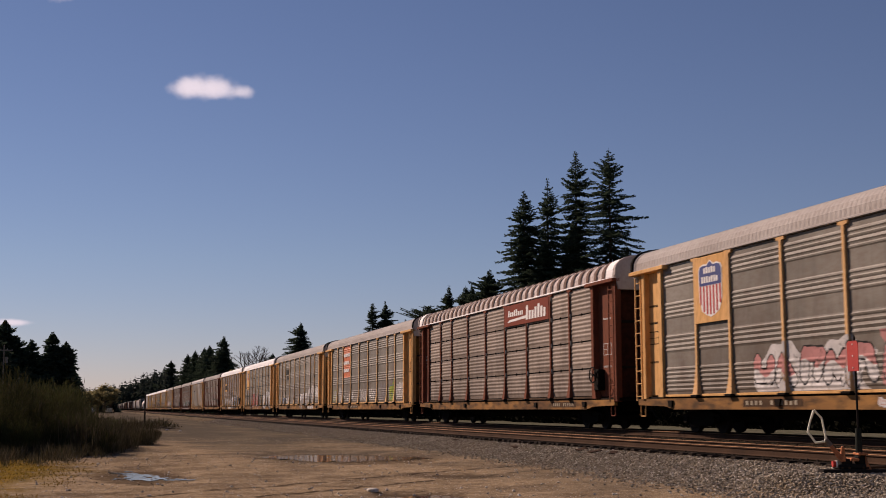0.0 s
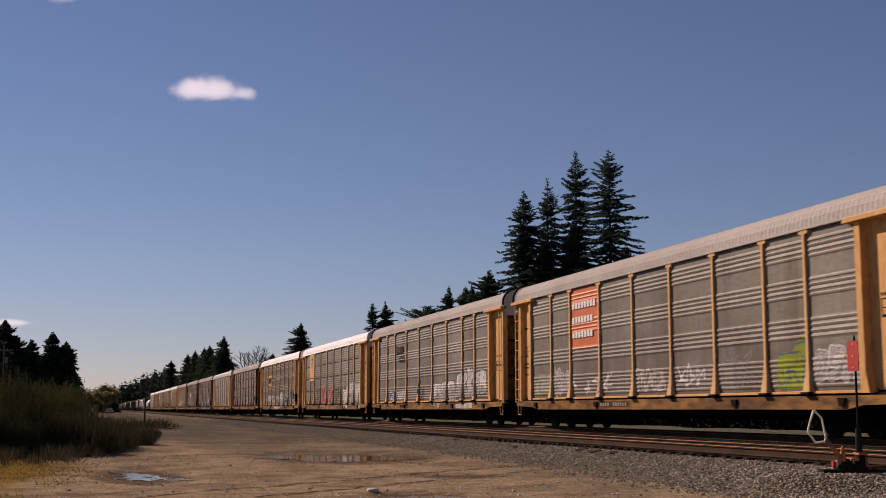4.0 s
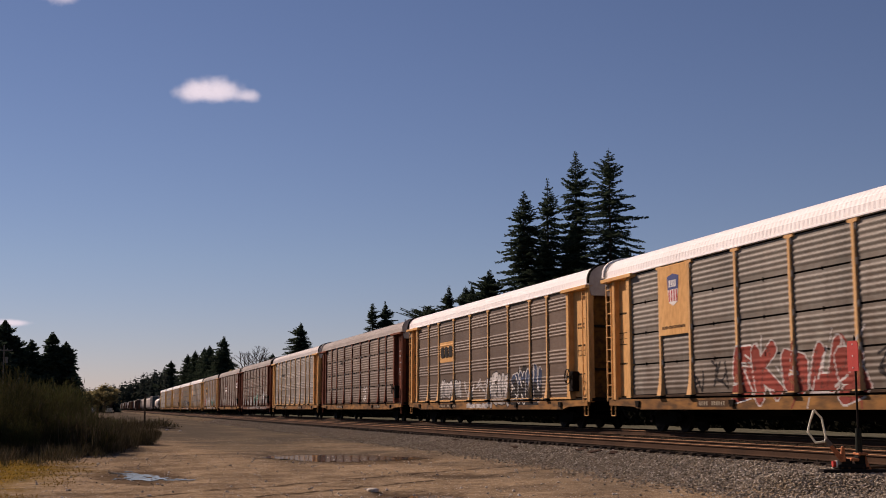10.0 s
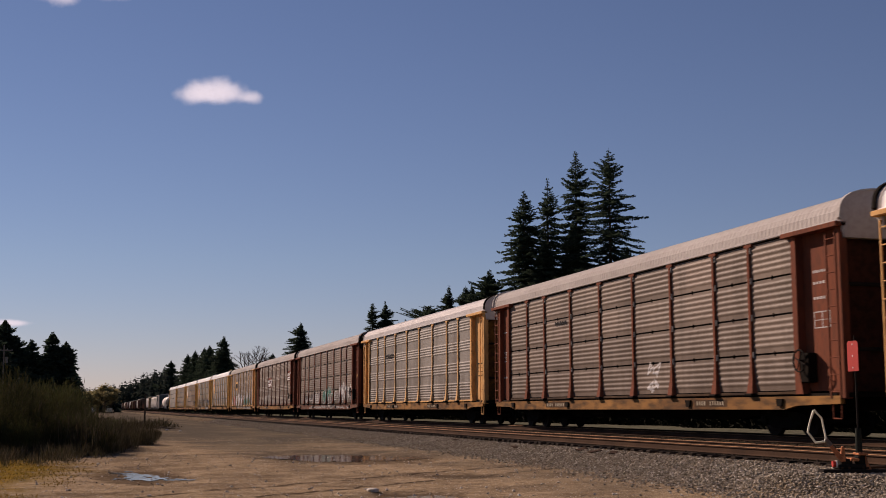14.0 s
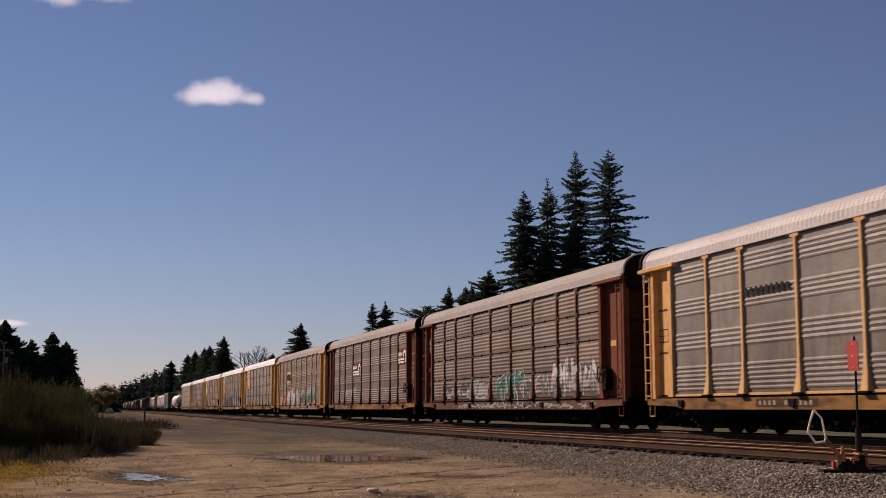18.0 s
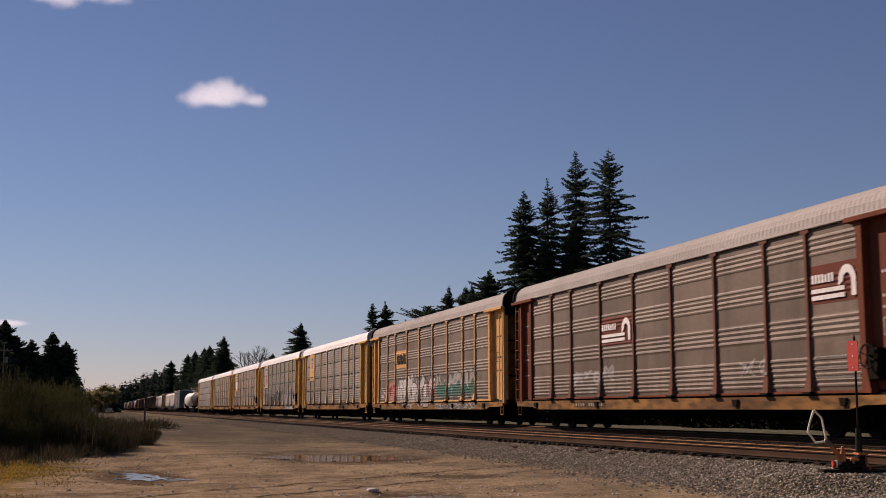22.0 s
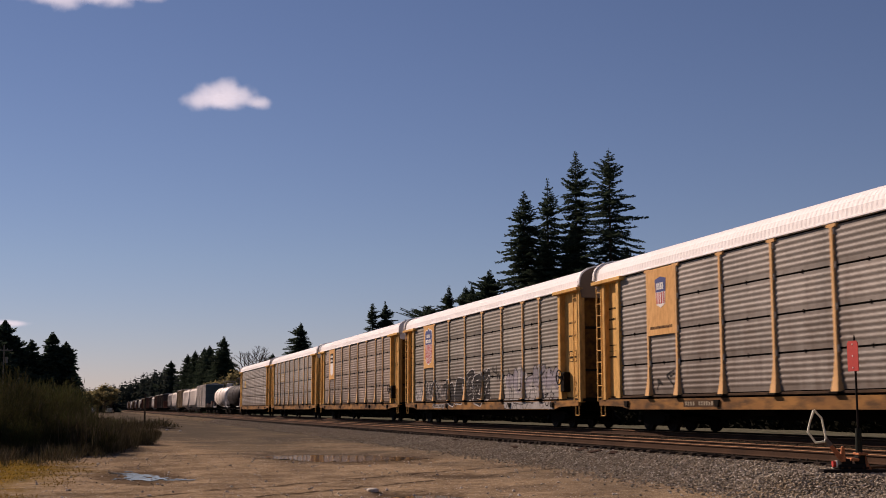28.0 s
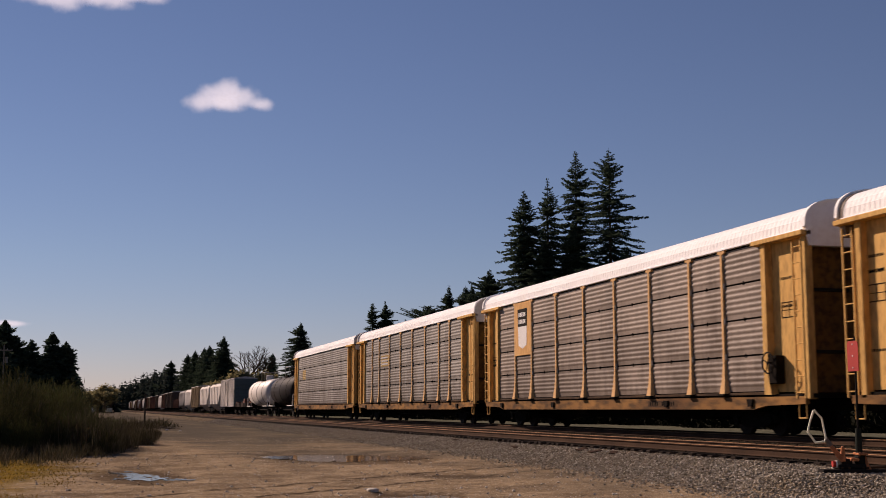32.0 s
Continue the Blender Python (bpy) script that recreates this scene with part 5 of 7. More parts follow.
# lobes of each puddle, as shares of its half sizes: middle, half sizes
LOBES = [((-0.55, 0.62, 0.2, 0.13), (-0.3, 0.42, 0.22, 0.26), (-0.12, 0.1, 0.42, 0.3), (-0.12, -0.22, 0.5, 0.2), (0.25, -0.38, 0.5, 0.12), (0.72, -0.46, 0.4, 0.06), (-0.3, 0.8, 0.12, 0.06)),
         ((-0.2, 0.0, 0.62, 0.62), (0.25, -0.05, 0.6, 0.5), (-0.62, 0.22, 0.4, 0.3), (0.72, -0.12, 0.4, 0.22)),
         ((0.1, -0.1, 0.85, 0.6), (0.5, -0.4, 0.6, 0.5), (-0.6, 0.1, 0.5, 0.16))]


def build_puddles():
    for k, ((px, py, rx, ry, deep), lobes) in enumerate(zip(PUDDLES, LOBES)):
        b = MB()
        cx, cy = rx / 40, ry / 60
        for j in range(-66, 66):
            run = None
            for i in range(-48, 49):
                x, y = px + i * cx, py + j * cy
                u, v = i / 40, j / 60
                f = max(1 - ((u - a) / ra) ** 2 - ((v - c) / rc) ** 2 for a, c, ra, rc in lobes)
                wet = f + (1.5, 0.5, 0.7)[k] * noise.noise((x * 4.2, y * 1.9, k)) + (1.1, 0.4, 0.5)[k] * noise.noise((x * 11, y * 4.5, k + 4)) > (0.3, 0.12, 0.15)[k] and i < 48
                if wet and run is None:
                    run = x
                if not wet and run is not None:
                    b.face([(run, y, 0), (x, y, 0), (x, y + cy, 0), (run, y + cy, 0)])
                    run = None
        me = bpy.data.meshes.new("puddle")
        me.from_pydata(b.v, [], b.f)
        tagged(part("puddle", me, M["water"], at=(0, 0, 0.012 - deep)), "shallow muddy rain puddle in the packed dirt", "puddle", "puddles in the dirt yard", "structure")


build_puddles()

M["pale_stone"] = mat("pale_stone", (0.7, 0.66, 0.58), (0.55, 0.5, 0.43), 0.85, 0, 4, 30, 0.2)


def island_material(name, stops, through_light=0.0):
    m = bpy.data.materials.new(name)
    m.use_nodes = True
    N, L = m.node_tree.nodes, m.node_tree.links
    ge = N.new("ShaderNodeNewGeometry")
    cr = N.new("ShaderNodeValToRGB")
    cr.color_ramp.elements[0].color = (*stops[0], 1)
    cr.color_ramp.elements[1].color = (*stops[-1], 1)
    for k in range(1, len(stops) - 1):
        e = cr.color_ramp.elements.new(k / (len(stops) - 1))
        e.color = (*stops[k], 1)
    L.new(ge.outputs["Random Per Island"], cr.inputs[0])
    L.new(cr.outputs[0], N["Principled BSDF"].inputs["Base Color"])
    N["Principled BSDF"].inputs["Roughness"].default_value = 0.92
    N["Principled BSDF"].inputs["Specular IOR Level"].default_value = 0.04
    if through_light:
        tl = N.new("ShaderNodeBsdfTranslucent")
        L.new(cr.outputs[0], tl.inputs["Color"])
        mx = N.new("ShaderNodeMixShader")
        mx.inputs[0].default_value = through_light
        L.new(N["Principled BSDF"].outputs[0], mx.inputs[1])
        L.new(tl.outputs[0], mx.inputs[2])
        L.new(mx.outputs[0], N["Material Output"].inputs["Surface"])
    return m


M["stones"] = island_material("stones", [(0.12, 0.098, 0.07), (0.26, 0.218, 0.16), (0.36, 0.31, 0.235), (0.18, 0.148, 0.108), (0.56, 0.5, 0.41)])
M["stones_dark"] = island_material("stones_dark", [(0.022, 0.017, 0.014), (0.04, 0.031, 0.025), (0.06, 0.046, 0.036)])
M["clods"] = island_material("clods", [(0.06, 0.044, 0.03), (0.1, 0.075, 0.05), (0.14, 0.105, 0.07)])
M["pebbles"] = island_material("pebbles", [(0.42, 0.36, 0.28), (0.55, 0.48, 0.4), (0.35, 0.29, 0.22), (0.7, 0.64, 0.56)])
M["leaf_dark"] = island_material("leaf_dark", [(0.026, 0.029, 0.011), (0.038, 0.04, 0.015), (0.054, 0.052, 0.02), (0.05, 0.04, 0.02)], 0.2)
M["leaf_broom"] = island_material("leaf_broom", [(0.03, 0.036, 0.012), (0.044, 0.05, 0.016), (0.075, 0.078, 0.03), (0.046, 0.04, 0.018)], 0.22)
M["leaf_dry"] = island_material("leaf_dry", [(0.065, 0.052, 0.028), (0.04, 0.034, 0.017), (0.15, 0.12, 0.078), (0.045, 0.045, 0.018), (0.08, 0.065, 0.038)], 0.15)
M["leaf_olive"] = island_material("leaf_olive", [(0.24, 0.21, 0.105), (0.3, 0.26, 0.12), (0.2, 0.175, 0.09), (0.34, 0.28, 0.13)], 0.45)


def scatter(name, label, material, count, x0, x1, y0, y1, r0, r1, seed, keep=None):
    rs = np.random.RandomState(seed)
    v, f = [], []
    while len(f) < count * 8:
        x = rs.uniform(x0, x1)
        y = y0 + (y1 - y0) * rs.rand() ** 1.5
        if keep and not keep(x, y, rs):
            continue
        r = rs.uniform(r0, r1)
        z = ground_height(x, y) + r * rs.uniform(0.0, 0.35)
        n = len(v)
        rot = Euler((rs.uniform(-0.5, 0.5), rs.uniform(-0.5, 0.5), rs.uniform(0, 6.28))).to_matrix()
        for p in ((1, 0, 0), (0, 1, 0), (-1, 0, 0), (0, -1, 0), (0, 0, 0.8), (0, 0, -0.8)):
            q = rot @ Vector((p[0] * r * rs.uniform(0.7, 1.3), p[1] * r * rs.uniform(0.6, 1.1), p[2] * r * rs.uniform(0.6, 1)))
            v.append((x + q.x, y + q.y, z + q.z))
        f += [(n, n + 1, n + 4), (n + 1, n + 2, n + 4), (n + 2, n + 3, n + 4), (n + 3, n, n + 4), (n + 1, n, n + 5), (n + 2, n + 1, n + 5), (n + 3, n + 2, n + 5), (n, n + 3, n + 5)]
    me = bpy.data.meshes.new(name)
    me.from_pydata(v, [], f)
    me.materials.append(material)
    return tagged(new(name, me), label, "stones", kind="stuff")


def on_ballast(x, y, rs):
    return x > 9.6 + 0.05 * min(y, 40) + rs.normal() * 0.6 + (1.2 if rs.rand() < 0.06 else 0)


scatter("ballast_stones", "loose grey crushed stone ballast beside the track", M["stones"], 26000, 8.4, 13.3, 14.5, 48, 0.018, 0.04, 5, on_ballast)
scatter("far_ballast_stones", "grey crushed stone ballast along the siding", M["stones"], 13000, 10.5, 13.3, 46, 140, 0.022, 0.045, 6, on_ballast)
scatter("crib_stones", "grey crushed stone ballast between the sleepers", M["stones_dark"], 7000, 13.3, 21.0, 15, 90, 0.02, 0.045, 7)
scatter("pale_chips", "flat pale stone chips lying on the dirt", M["pebbles"], 320, -1.5, 9.5, 18.5, 40, 0.018, 0.045, 18)
scatter("mud_clods", "dark clods and scraps at the edge of the brush", M["clods"], 300, -1.8, 1.9, 24, 40, 0.008, 0.024, 19)
scatter("yard_pebbles", "small pale pebbles scattered over the dirt", M["pebbles"], 7000, -3.0, 12.0, 15, 60, 0.005, 0.017, 8)


def rock(name, label, x, y, r, flat_, seed, material):
    rs = random.Random(seed)
    bm = bmesh.new()
    bmesh.ops.create_icosphere(bm, subdivisions=2, radius=r)
    for q in bm.verts:
        q.co *= 1 + 0.35 * noise.noise(q.co * 3 / r * 0.5 + Vector((seed, 0, 0)))
        q.co.z *= flat_
    me = bpy.data.meshes.new(name)
    bm.to_mesh(me)
    bm.free()
    ob = part(name, me, material, at=pose(x, y, ground_height(x, y) + r * flat_ * 0.35, 0, 0, rs.uniform(0, 360)))
    return tagged(ob, label, "rock", "loose rocks in the yard")


rock("rock", "flat pale broken rock lying beside a puddle", 4.62, 20.75, 0.11, 0.4, 3, M["pale_stone"])
for k, (x, y, r) in enumerate(((1.2, 24.6, 0.035), (2.4, 22.5, 0.03), (6.6, 30.0, 0.04), (3.9, 19.9, 0.03), (4.6, 84, 0.12), (5.2, 80, 0.1), (0.1, 32.6, 0.045), (-0.4, 31.5, 0.04), (8.2, 24.0, 0.03), (9.4, 27.0, 0.035))):
    rock("rock", "small pale stone lying on the dirt", x, y, r, 0.6, k + 10, M["pale_stone"])


def build_derail():
    """A hand-thrown derail stand beside the siding, with a red target on a rod."""
    M["orange_metal"] = mat("orange_metal", (0.62, 0.25, 0.11), (0.48, 0.18, 0.08), 0.6, 0.1, 3, 20, 0.1, (0.15, 0.08, 0.05), 0.5)
    M["cream"] = mat("cream", (0.9, 0.86, 0.66), (0.85, 0.8, 0.6), 0.5, 0, 3, 20, 0.05)
    M["dark_green"] = mat("dark_green", (0.03, 0.035, 0.028), (0.02, 0.022, 0.02), 0.6, 0, 3, 20, 0.1)
    d = tagged(new("derail_stand"), "orange derail stand with a red target and cream loop lever", "derail stand")
    g = 0.327
    d.matrix_basis = pose(12.482, 18.163, g, 0, 0, -YAW)
    k = 0.0098
    P = lambda x, y, q=0.0: ((x - 1516) * k, q, (832 - y) * k)
    part("head_timber", MB().bbox(-0.68, 1.6, -0.2, 0.12, -0.2, 0.065, 0.012), M["black"], d, "dark tarred timber")
    part("head_timber", MB().bbox(-0.5, 1.6, 0.45, 0.67, -0.2, 0.012, 0.012), M["sleeper"], d, "dark tarred timber")
    part("base_casting", MB().bbox(-0.36, 0.12, -0.06, 0.32, 0.06, 0.15, 0.02).bbox(-0.3, -0.12, 0.0, 0.26, 0.12, 0.24, 0.03).bbox(-0.02, 0.14, 0.0, 0.26, 0.12, 0.3, 0.03), M["black"], d)
    for x in (-0.32, -0.2, 0.04, 0.11):
        part("bolt", MB().rod((x, -0.08, 0.09), (x, -0.04, 0.09), 0.022, n=6), M["rail_side"], d)
    part("support", MB().prism([(0.09, 0.02), (0.2, 0.02), (0.13, 0.16), (0.09, 0.28)], 1, -0.06, 0.0), M["orange_metal"], d)
    part("arm", MB().prism([P(1483, 812)[::2], P(1491, 812)[::2], P(1489.5, 788)[::2], P(1487, 786)[::2], P(1484.5, 788)[::2]], 1, -0.03, 0.02), M["orange_metal"], d)
    part("saddle", MB().bbox(-0.16, -0.02, -0.05, 0.24, 0.2, 0.25, 0.01).bbox(-0.03, 0.13, -0.05, 0.24, 0.3, 0.34, 0.01), M["orange_metal"], d)
    part("counterweight", MB().rod(P(1468.5, 816.5), P(1473.5, 816.5), 0.055, n=16), M["red"], d, "small red round weight")
    part("counterweight_rim", MB().rod(P(1473.5, 816.5), P(1476, 816.5), 0.058, n=16), M["white"], d)
    lever = part("lever", MB().rod(P(1466, 784), P(1487, 811), 0.035, 0.05, n=10), M["orange_metal"], d)
    part("lever_clamp", MB().rod(P(1459, 774), P(1467, 785), 0.038, 0.045, n=10), M["galv_light"], d)
    loop = [P(1440, 724), P(1453, 738), P(1456, 755), P(1459, 772), P(1457, 778), P(1441, 780), P(1428, 762), P(1433, 742)]
    b = MB()
    for a, c in zip(loop, loop[1:] + loop[:1]):
        b.rod(a, c, 0.018, n=8)
    part("loop_handle", b, M["cream"], d, "cream painted loop handle")
    part("sleeve", MB().rod((0.03, 0.1, 0.26), (0.03, 0.1, 0.75), 0.06, 0.052, n=14), M["dark_green"], d)
    part("mast", MB().rod((0.03, 0.1, 0.72), (0.03, 0.1, 2.3), 0.019, n=10), M["black"], d)
    tz0, tz1 = 1.72, 2.24
    t = part("target", MB().prism([(-0.155, tz0), (0.155, tz0), (0.155, tz1 - 0.04), (0.115, tz1), (-0.115, tz1), (-0.155, tz1 - 0.04)], 0, -0.045, -0.035), M["red"], d, "red painted metal target", pose(0.03, 0.1, 0, 0, 0, YAW))
    for z in (1.78, 1.98, 2.18):
        part("bolt", MB().rod((-0.052, 0, z), (-0.043, 0, z), 0.014, n=8), M["white"], t)
    part("mast_tip", MB().rod((0.03, 0.1, 2.3), (0.03, 0.1, 2.34), 0.014, 0.008, n=8), M["black"], d)
    part("connecting_rod", MB().rod((0.05, 0.2, 0.08), (1.5, 0.5, 0.1), 0.02, n=8), M["rail_side"], d)


build_derail()


def blades(b, rs, base, direction, length, width):
    """One pointed leaf or twig."""
    d = direction.normalized()
    s = d.cross(Vector((rs.uniform(-1, 1), rs.uniform(-1, 1), rs.uniform(-1, 1)))).normalized() * width
    p, q, m = base, base + d * length, base + d * length * 0.45
    b.face([p, m + s, q, m - s])


def leaf_mesh(name, b):
    me = bpy.data.meshes.new(name)
    me.from_pydata(b.v, [], b.f)
    return me


def build_post():
    p = tagged(new("fence_post"), "thin dark wooden post standing among weeds", "post")
    p.location = (3.6, 96.9, 0)
    part("shaft", MB().rod((0, 0, -0.3), (0.03, 0, 2.5), 0.075, 0.06, n=10), M["bark"], p)
    part("cap", MB().rod((0.03, 0, 2.5), (0.03, 0, 2.56), 0.08, 0.07, n=10), M["black"], p)
    rs = random.Random(4)
    for k in range(3):
        b = MB()
        for i in range(260):
            x, y = rs.gauss(0, 0.7), rs.gauss(0, 0.9)
            blades(b, rs, Vector((x, y, 0)), Vector((rs.gauss(0, 0.5), rs.gauss(0, 0.5), 1)), rs.uniform(0.3, 1.1) * max(0.3, 1 - abs(x) / 2.2), 0.03)
        tagged(part("weed_clump", leaf_mesh("weed_clump", b), M["leaf_dry"], at=(3.6 + (0.3, -0.8, 1.3)[k], 96 + k * 0.8, 0)), "dry brown weeds at the foot of a post", "weeds", "dry weeds", "stuff")


build_post()


# ---- plants ----
def shrub_mesh(seed, h, r, n, dry=False):
    """Upright green wands with short leaves, thick above and thin below; a dry one is low and sparse."""
    rs = random.Random(seed)
    b = MB()
    wands = []
    for i in range(n // 22):
        a, q = rs.uniform(0, 6.283), rs.random() ** 0.5
        top = h * (1 - 0.5 * q * q) * rs.uniform(0.6, 1.1)
        wands.append((Vector((r * q * math.cos(a) * 0.8, r * q * math.sin(a) * 0.8, 0)), Vector((0.16 * math.cos(a) + rs.gauss(0, 0.12), 0.16 * math.sin(a) + rs.gauss(0, 0.12), 1)), top))
    for i in range(n):
        base, d, top = rs.choice(wands)
        u = rs.random() if dry else 0.25 + 0.75 * rs.random() ** 0.6
        blades(b, rs, base + d * (top * u) + Vector((rs.gauss(0, 0.05), rs.gauss(0, 0.05), 0)), d + Vector((rs.gauss(0, 0.32), rs.gauss(0, 0.32), 0)), rs.uniform(0.1, 0.34), rs.uniform(0.007, 0.016))
    return leaf_mesh("foliage", b)


def twig_mesh(seed, h, r, n):
    """Dead brown stalks that stand upright, with a few side twigs."""
    rs = random.Random(seed)
    b = MB()
    for i in range(n):
        a, q = rs.uniform(0, 6.283), rs.random() ** 0.5
        p = Vector((r * q * math.cos(a), r * q * math.sin(a), -0.03))
        d = Vector((rs.gauss(0, 0.13), rs.gauss(0, 0.13), 1))
        ln = h * (1 - 0.45 * q) * rs.uniform(0.3, 1.0)
        blades(b, rs, p, d, ln, rs.uniform(0.005, 0.011))
        for k in range(rs.randint(2, 5)):
            u = rs.uniform(0.3, 0.95)
            blades(b, rs, p + d * (ln * u), d + Vector((rs.gauss(0, 0.5), rs.gauss(0, 0.5), 0)), ln * rs.uniform(0.1, 0.3), 0.005)
    return leaf_mesh("twigs", b)


def stem_mesh(seed, h, r, n):
    rs = random.Random(seed)
    b = MB()
    for i in range(n):
        a, q = rs.uniform(0, 6.283), rs.random() ** 0.5
        x, y = r * q * math.cos(a), r * q * math.sin(a)
        b.rod((x * 0.5, y * 0.5, -0.1), (x * 1.05, y * 1.05, h * rs.uniform(0.5, 0.95)), 0.016, 0.005, n=4, cap=False)
    return b


def build_brush():
    rs = random.Random(9)
    kinds = []
    for k in range(4):
        s = new("shrub")
        part("stalk_clump", stem_mesh(k, 2.2, 1.3, 60), M["bark"], s)
        part("foliage", shrub_mesh(k + 20, 2.42, 1.5, 9500), M["leaf_broom"] if k % 2 else M["leaf_dark"], s)
        tagged(part("twig_clump", twig_mesh(k + 60, 1.9, 1.45, 420), M["leaf_dry"], s, "dead brown twigs"), kind="stuff")
        tagged(s, "dense dark green broom shrub beside the dirt yard", "shrub", "broom shrubs")
        kinds.append(s)
    low = []
    for k in range(2):
        s = new("shrub")
        part("stalk_clump", stem_mesh(k + 7, 1.2, 1.0, 45), M["bark"], s)
        part("foliage", shrub_mesh(k + 40, 1.15, 1.2, 900, True), M["leaf_dry"] if k else M["leaf_dark"], s)
        tagged(part("twig_clump", twig_mesh(k + 70, 1.75, 1.3, 520), M["leaf_dry"], s, "dead brown twigs"), kind="stuff")
        tagged(s, "low brown half-bare shrub at the edge of the yard", "shrub", "dry brown shrubs")
        low.append(s)
    used = set()

    def put(s, x, y, sc):
        m = pose(x, y, ground_height(x, y), 0, 0, rs.uniform(0, 360))
        if s.name in used:
            o = copy_thing(s, m)
        else:
            used.add(s.name)
            o = s
            o.matrix_basis = m
        o.scale = (sc, sc, sc * rs.uniform(0.9, 1.1))
    for y in (43, 46, 49.5, 53, 57, 62, 68):
        x = -1.55 - 0.015 * (y - 43) + rs.uniform(-0.3, 0.3)
        while x > -10:
            put(rs.choice(kinds), x, y + rs.uniform(-1, 1), rs.uniform(0.78, 1.06))
            x -= rs.uniform(1.3, 1.9)
    for x, y in ((-1.9, 40.2), (-0.9, 40.8), (-0.3, 42.5), (0.1, 44.5), (0.5, 47), (0.9, 49.5), (1.25, 52.5), (-2.7, 39.6), (-3.6, 40), (0.2, 49), (0.9, 56), (-0.6, 46), (-4.6, 40.2), (1.4, 60), (0.5, 63), (-0.1, 53), (1.6, 51.5), (1.9, 55), (2.2, 59), (2.6, 64), (1.5, 57), (3.0, 70), (2.3, 67)):
        put(rs.choice(low), x + rs.uniform(-0.4, 0.4), y - 1.6 + rs.uniform(-0.8, 0.8), rs.uniform(0.5, 1.1) * (0.42 if x > 1.3 else 1))
    for x, y, sc in ((-4.4, 38.2, 0.62), (-3.4, 37.6, 0.5), (-2.9, 38.8, 0.66), (-2.2, 38.0, 0.45), (-1.7, 39.4, 0.6), (-1.1, 40.6, 0.55), (-0.5, 42.2, 0.5), (-0.1, 44.6, 0.52), (0.4, 47.4, 0.45), (-0.8, 43.5, 0.68), (0.7, 51, 0.42), (-3.9, 39.6, 0.75), (-2.4, 40.4, 0.74), (1.0, 55, 0.4)):
        put(rs.choice(kinds), x, y, sc)
    # dead stalks and grass at the foot of the brush
    b = MB()
    for i in range(3200):
        x = rs.uniform(-4.5, 1.4)
        y = 35.0 + max(0, (x + 0.7)) * 5.6 + abs(rs.gauss(0, 1.6)) + 3.5 * noise.noise((x * 0.9, 3, 0)) + 1.5 * noise.noise((x * 3.1, 5, 0))
        blades(b, rs, Vector((x, y, ground_height(x, y))), Vector((rs.gauss(0, 0.4), rs.gauss(0, 0.4), 1)), rs.uniform(0.1, 0.55), 0.009)
    for k in range(22):
        cx, cy = rs.uniform(-2.6, 0.3), rs.uniform(31.5, 36)
        cy += max(0, cx + 0.7) * 4
        for i in range(rs.randint(14, 50)):
            x, y = cx + rs.gauss(0, 0.16), cy + rs.gauss(0, 0.3)
            blades(b, rs, Vector((x, y, ground_height(x, y))), Vector((rs.gauss(0, 0.35), rs.gauss(0, 0.35), 1)), rs.uniform(0.08, 0.4), 0.008)
    tagged(part("dead_stalks", leaf_mesh("dead_stalks", b), M["leaf_dry"]), "dry brown stalks in front of the shrubs", "dry grass", kind="stuff")
    b = MB()
    for i in range(6000):
        x, y = rs.uniform(-4.2, 0.4), rs.uniform(19, 39)
        if (x + 3.2) * 0.24 + abs(y - 30) * 0.035 + 0.5 * noise.noise((x, y * 0.5, 0)) > 0.68:
            continue
        blades(b, rs, Vector((x, y, ground_height(x, y))), Vector((rs.gauss(0, 0.6), rs.gauss(0, 0.6), 0.7)), rs.uniform(0.02, 0.055), 0.009)
    M["leaf_moss"] = island_material("leaf_moss", [(0.2, 0.115, 0.016), (0.13, 0.092, 0.02), (0.24, 0.14, 0.022)], 0.25)
    tagged(part("short_grass", leaf_mesh("short_grass", b), M["leaf_moss"]), "short yellow-green moss and grass on the dirt", "grass", kind="stuff")


build_brush()


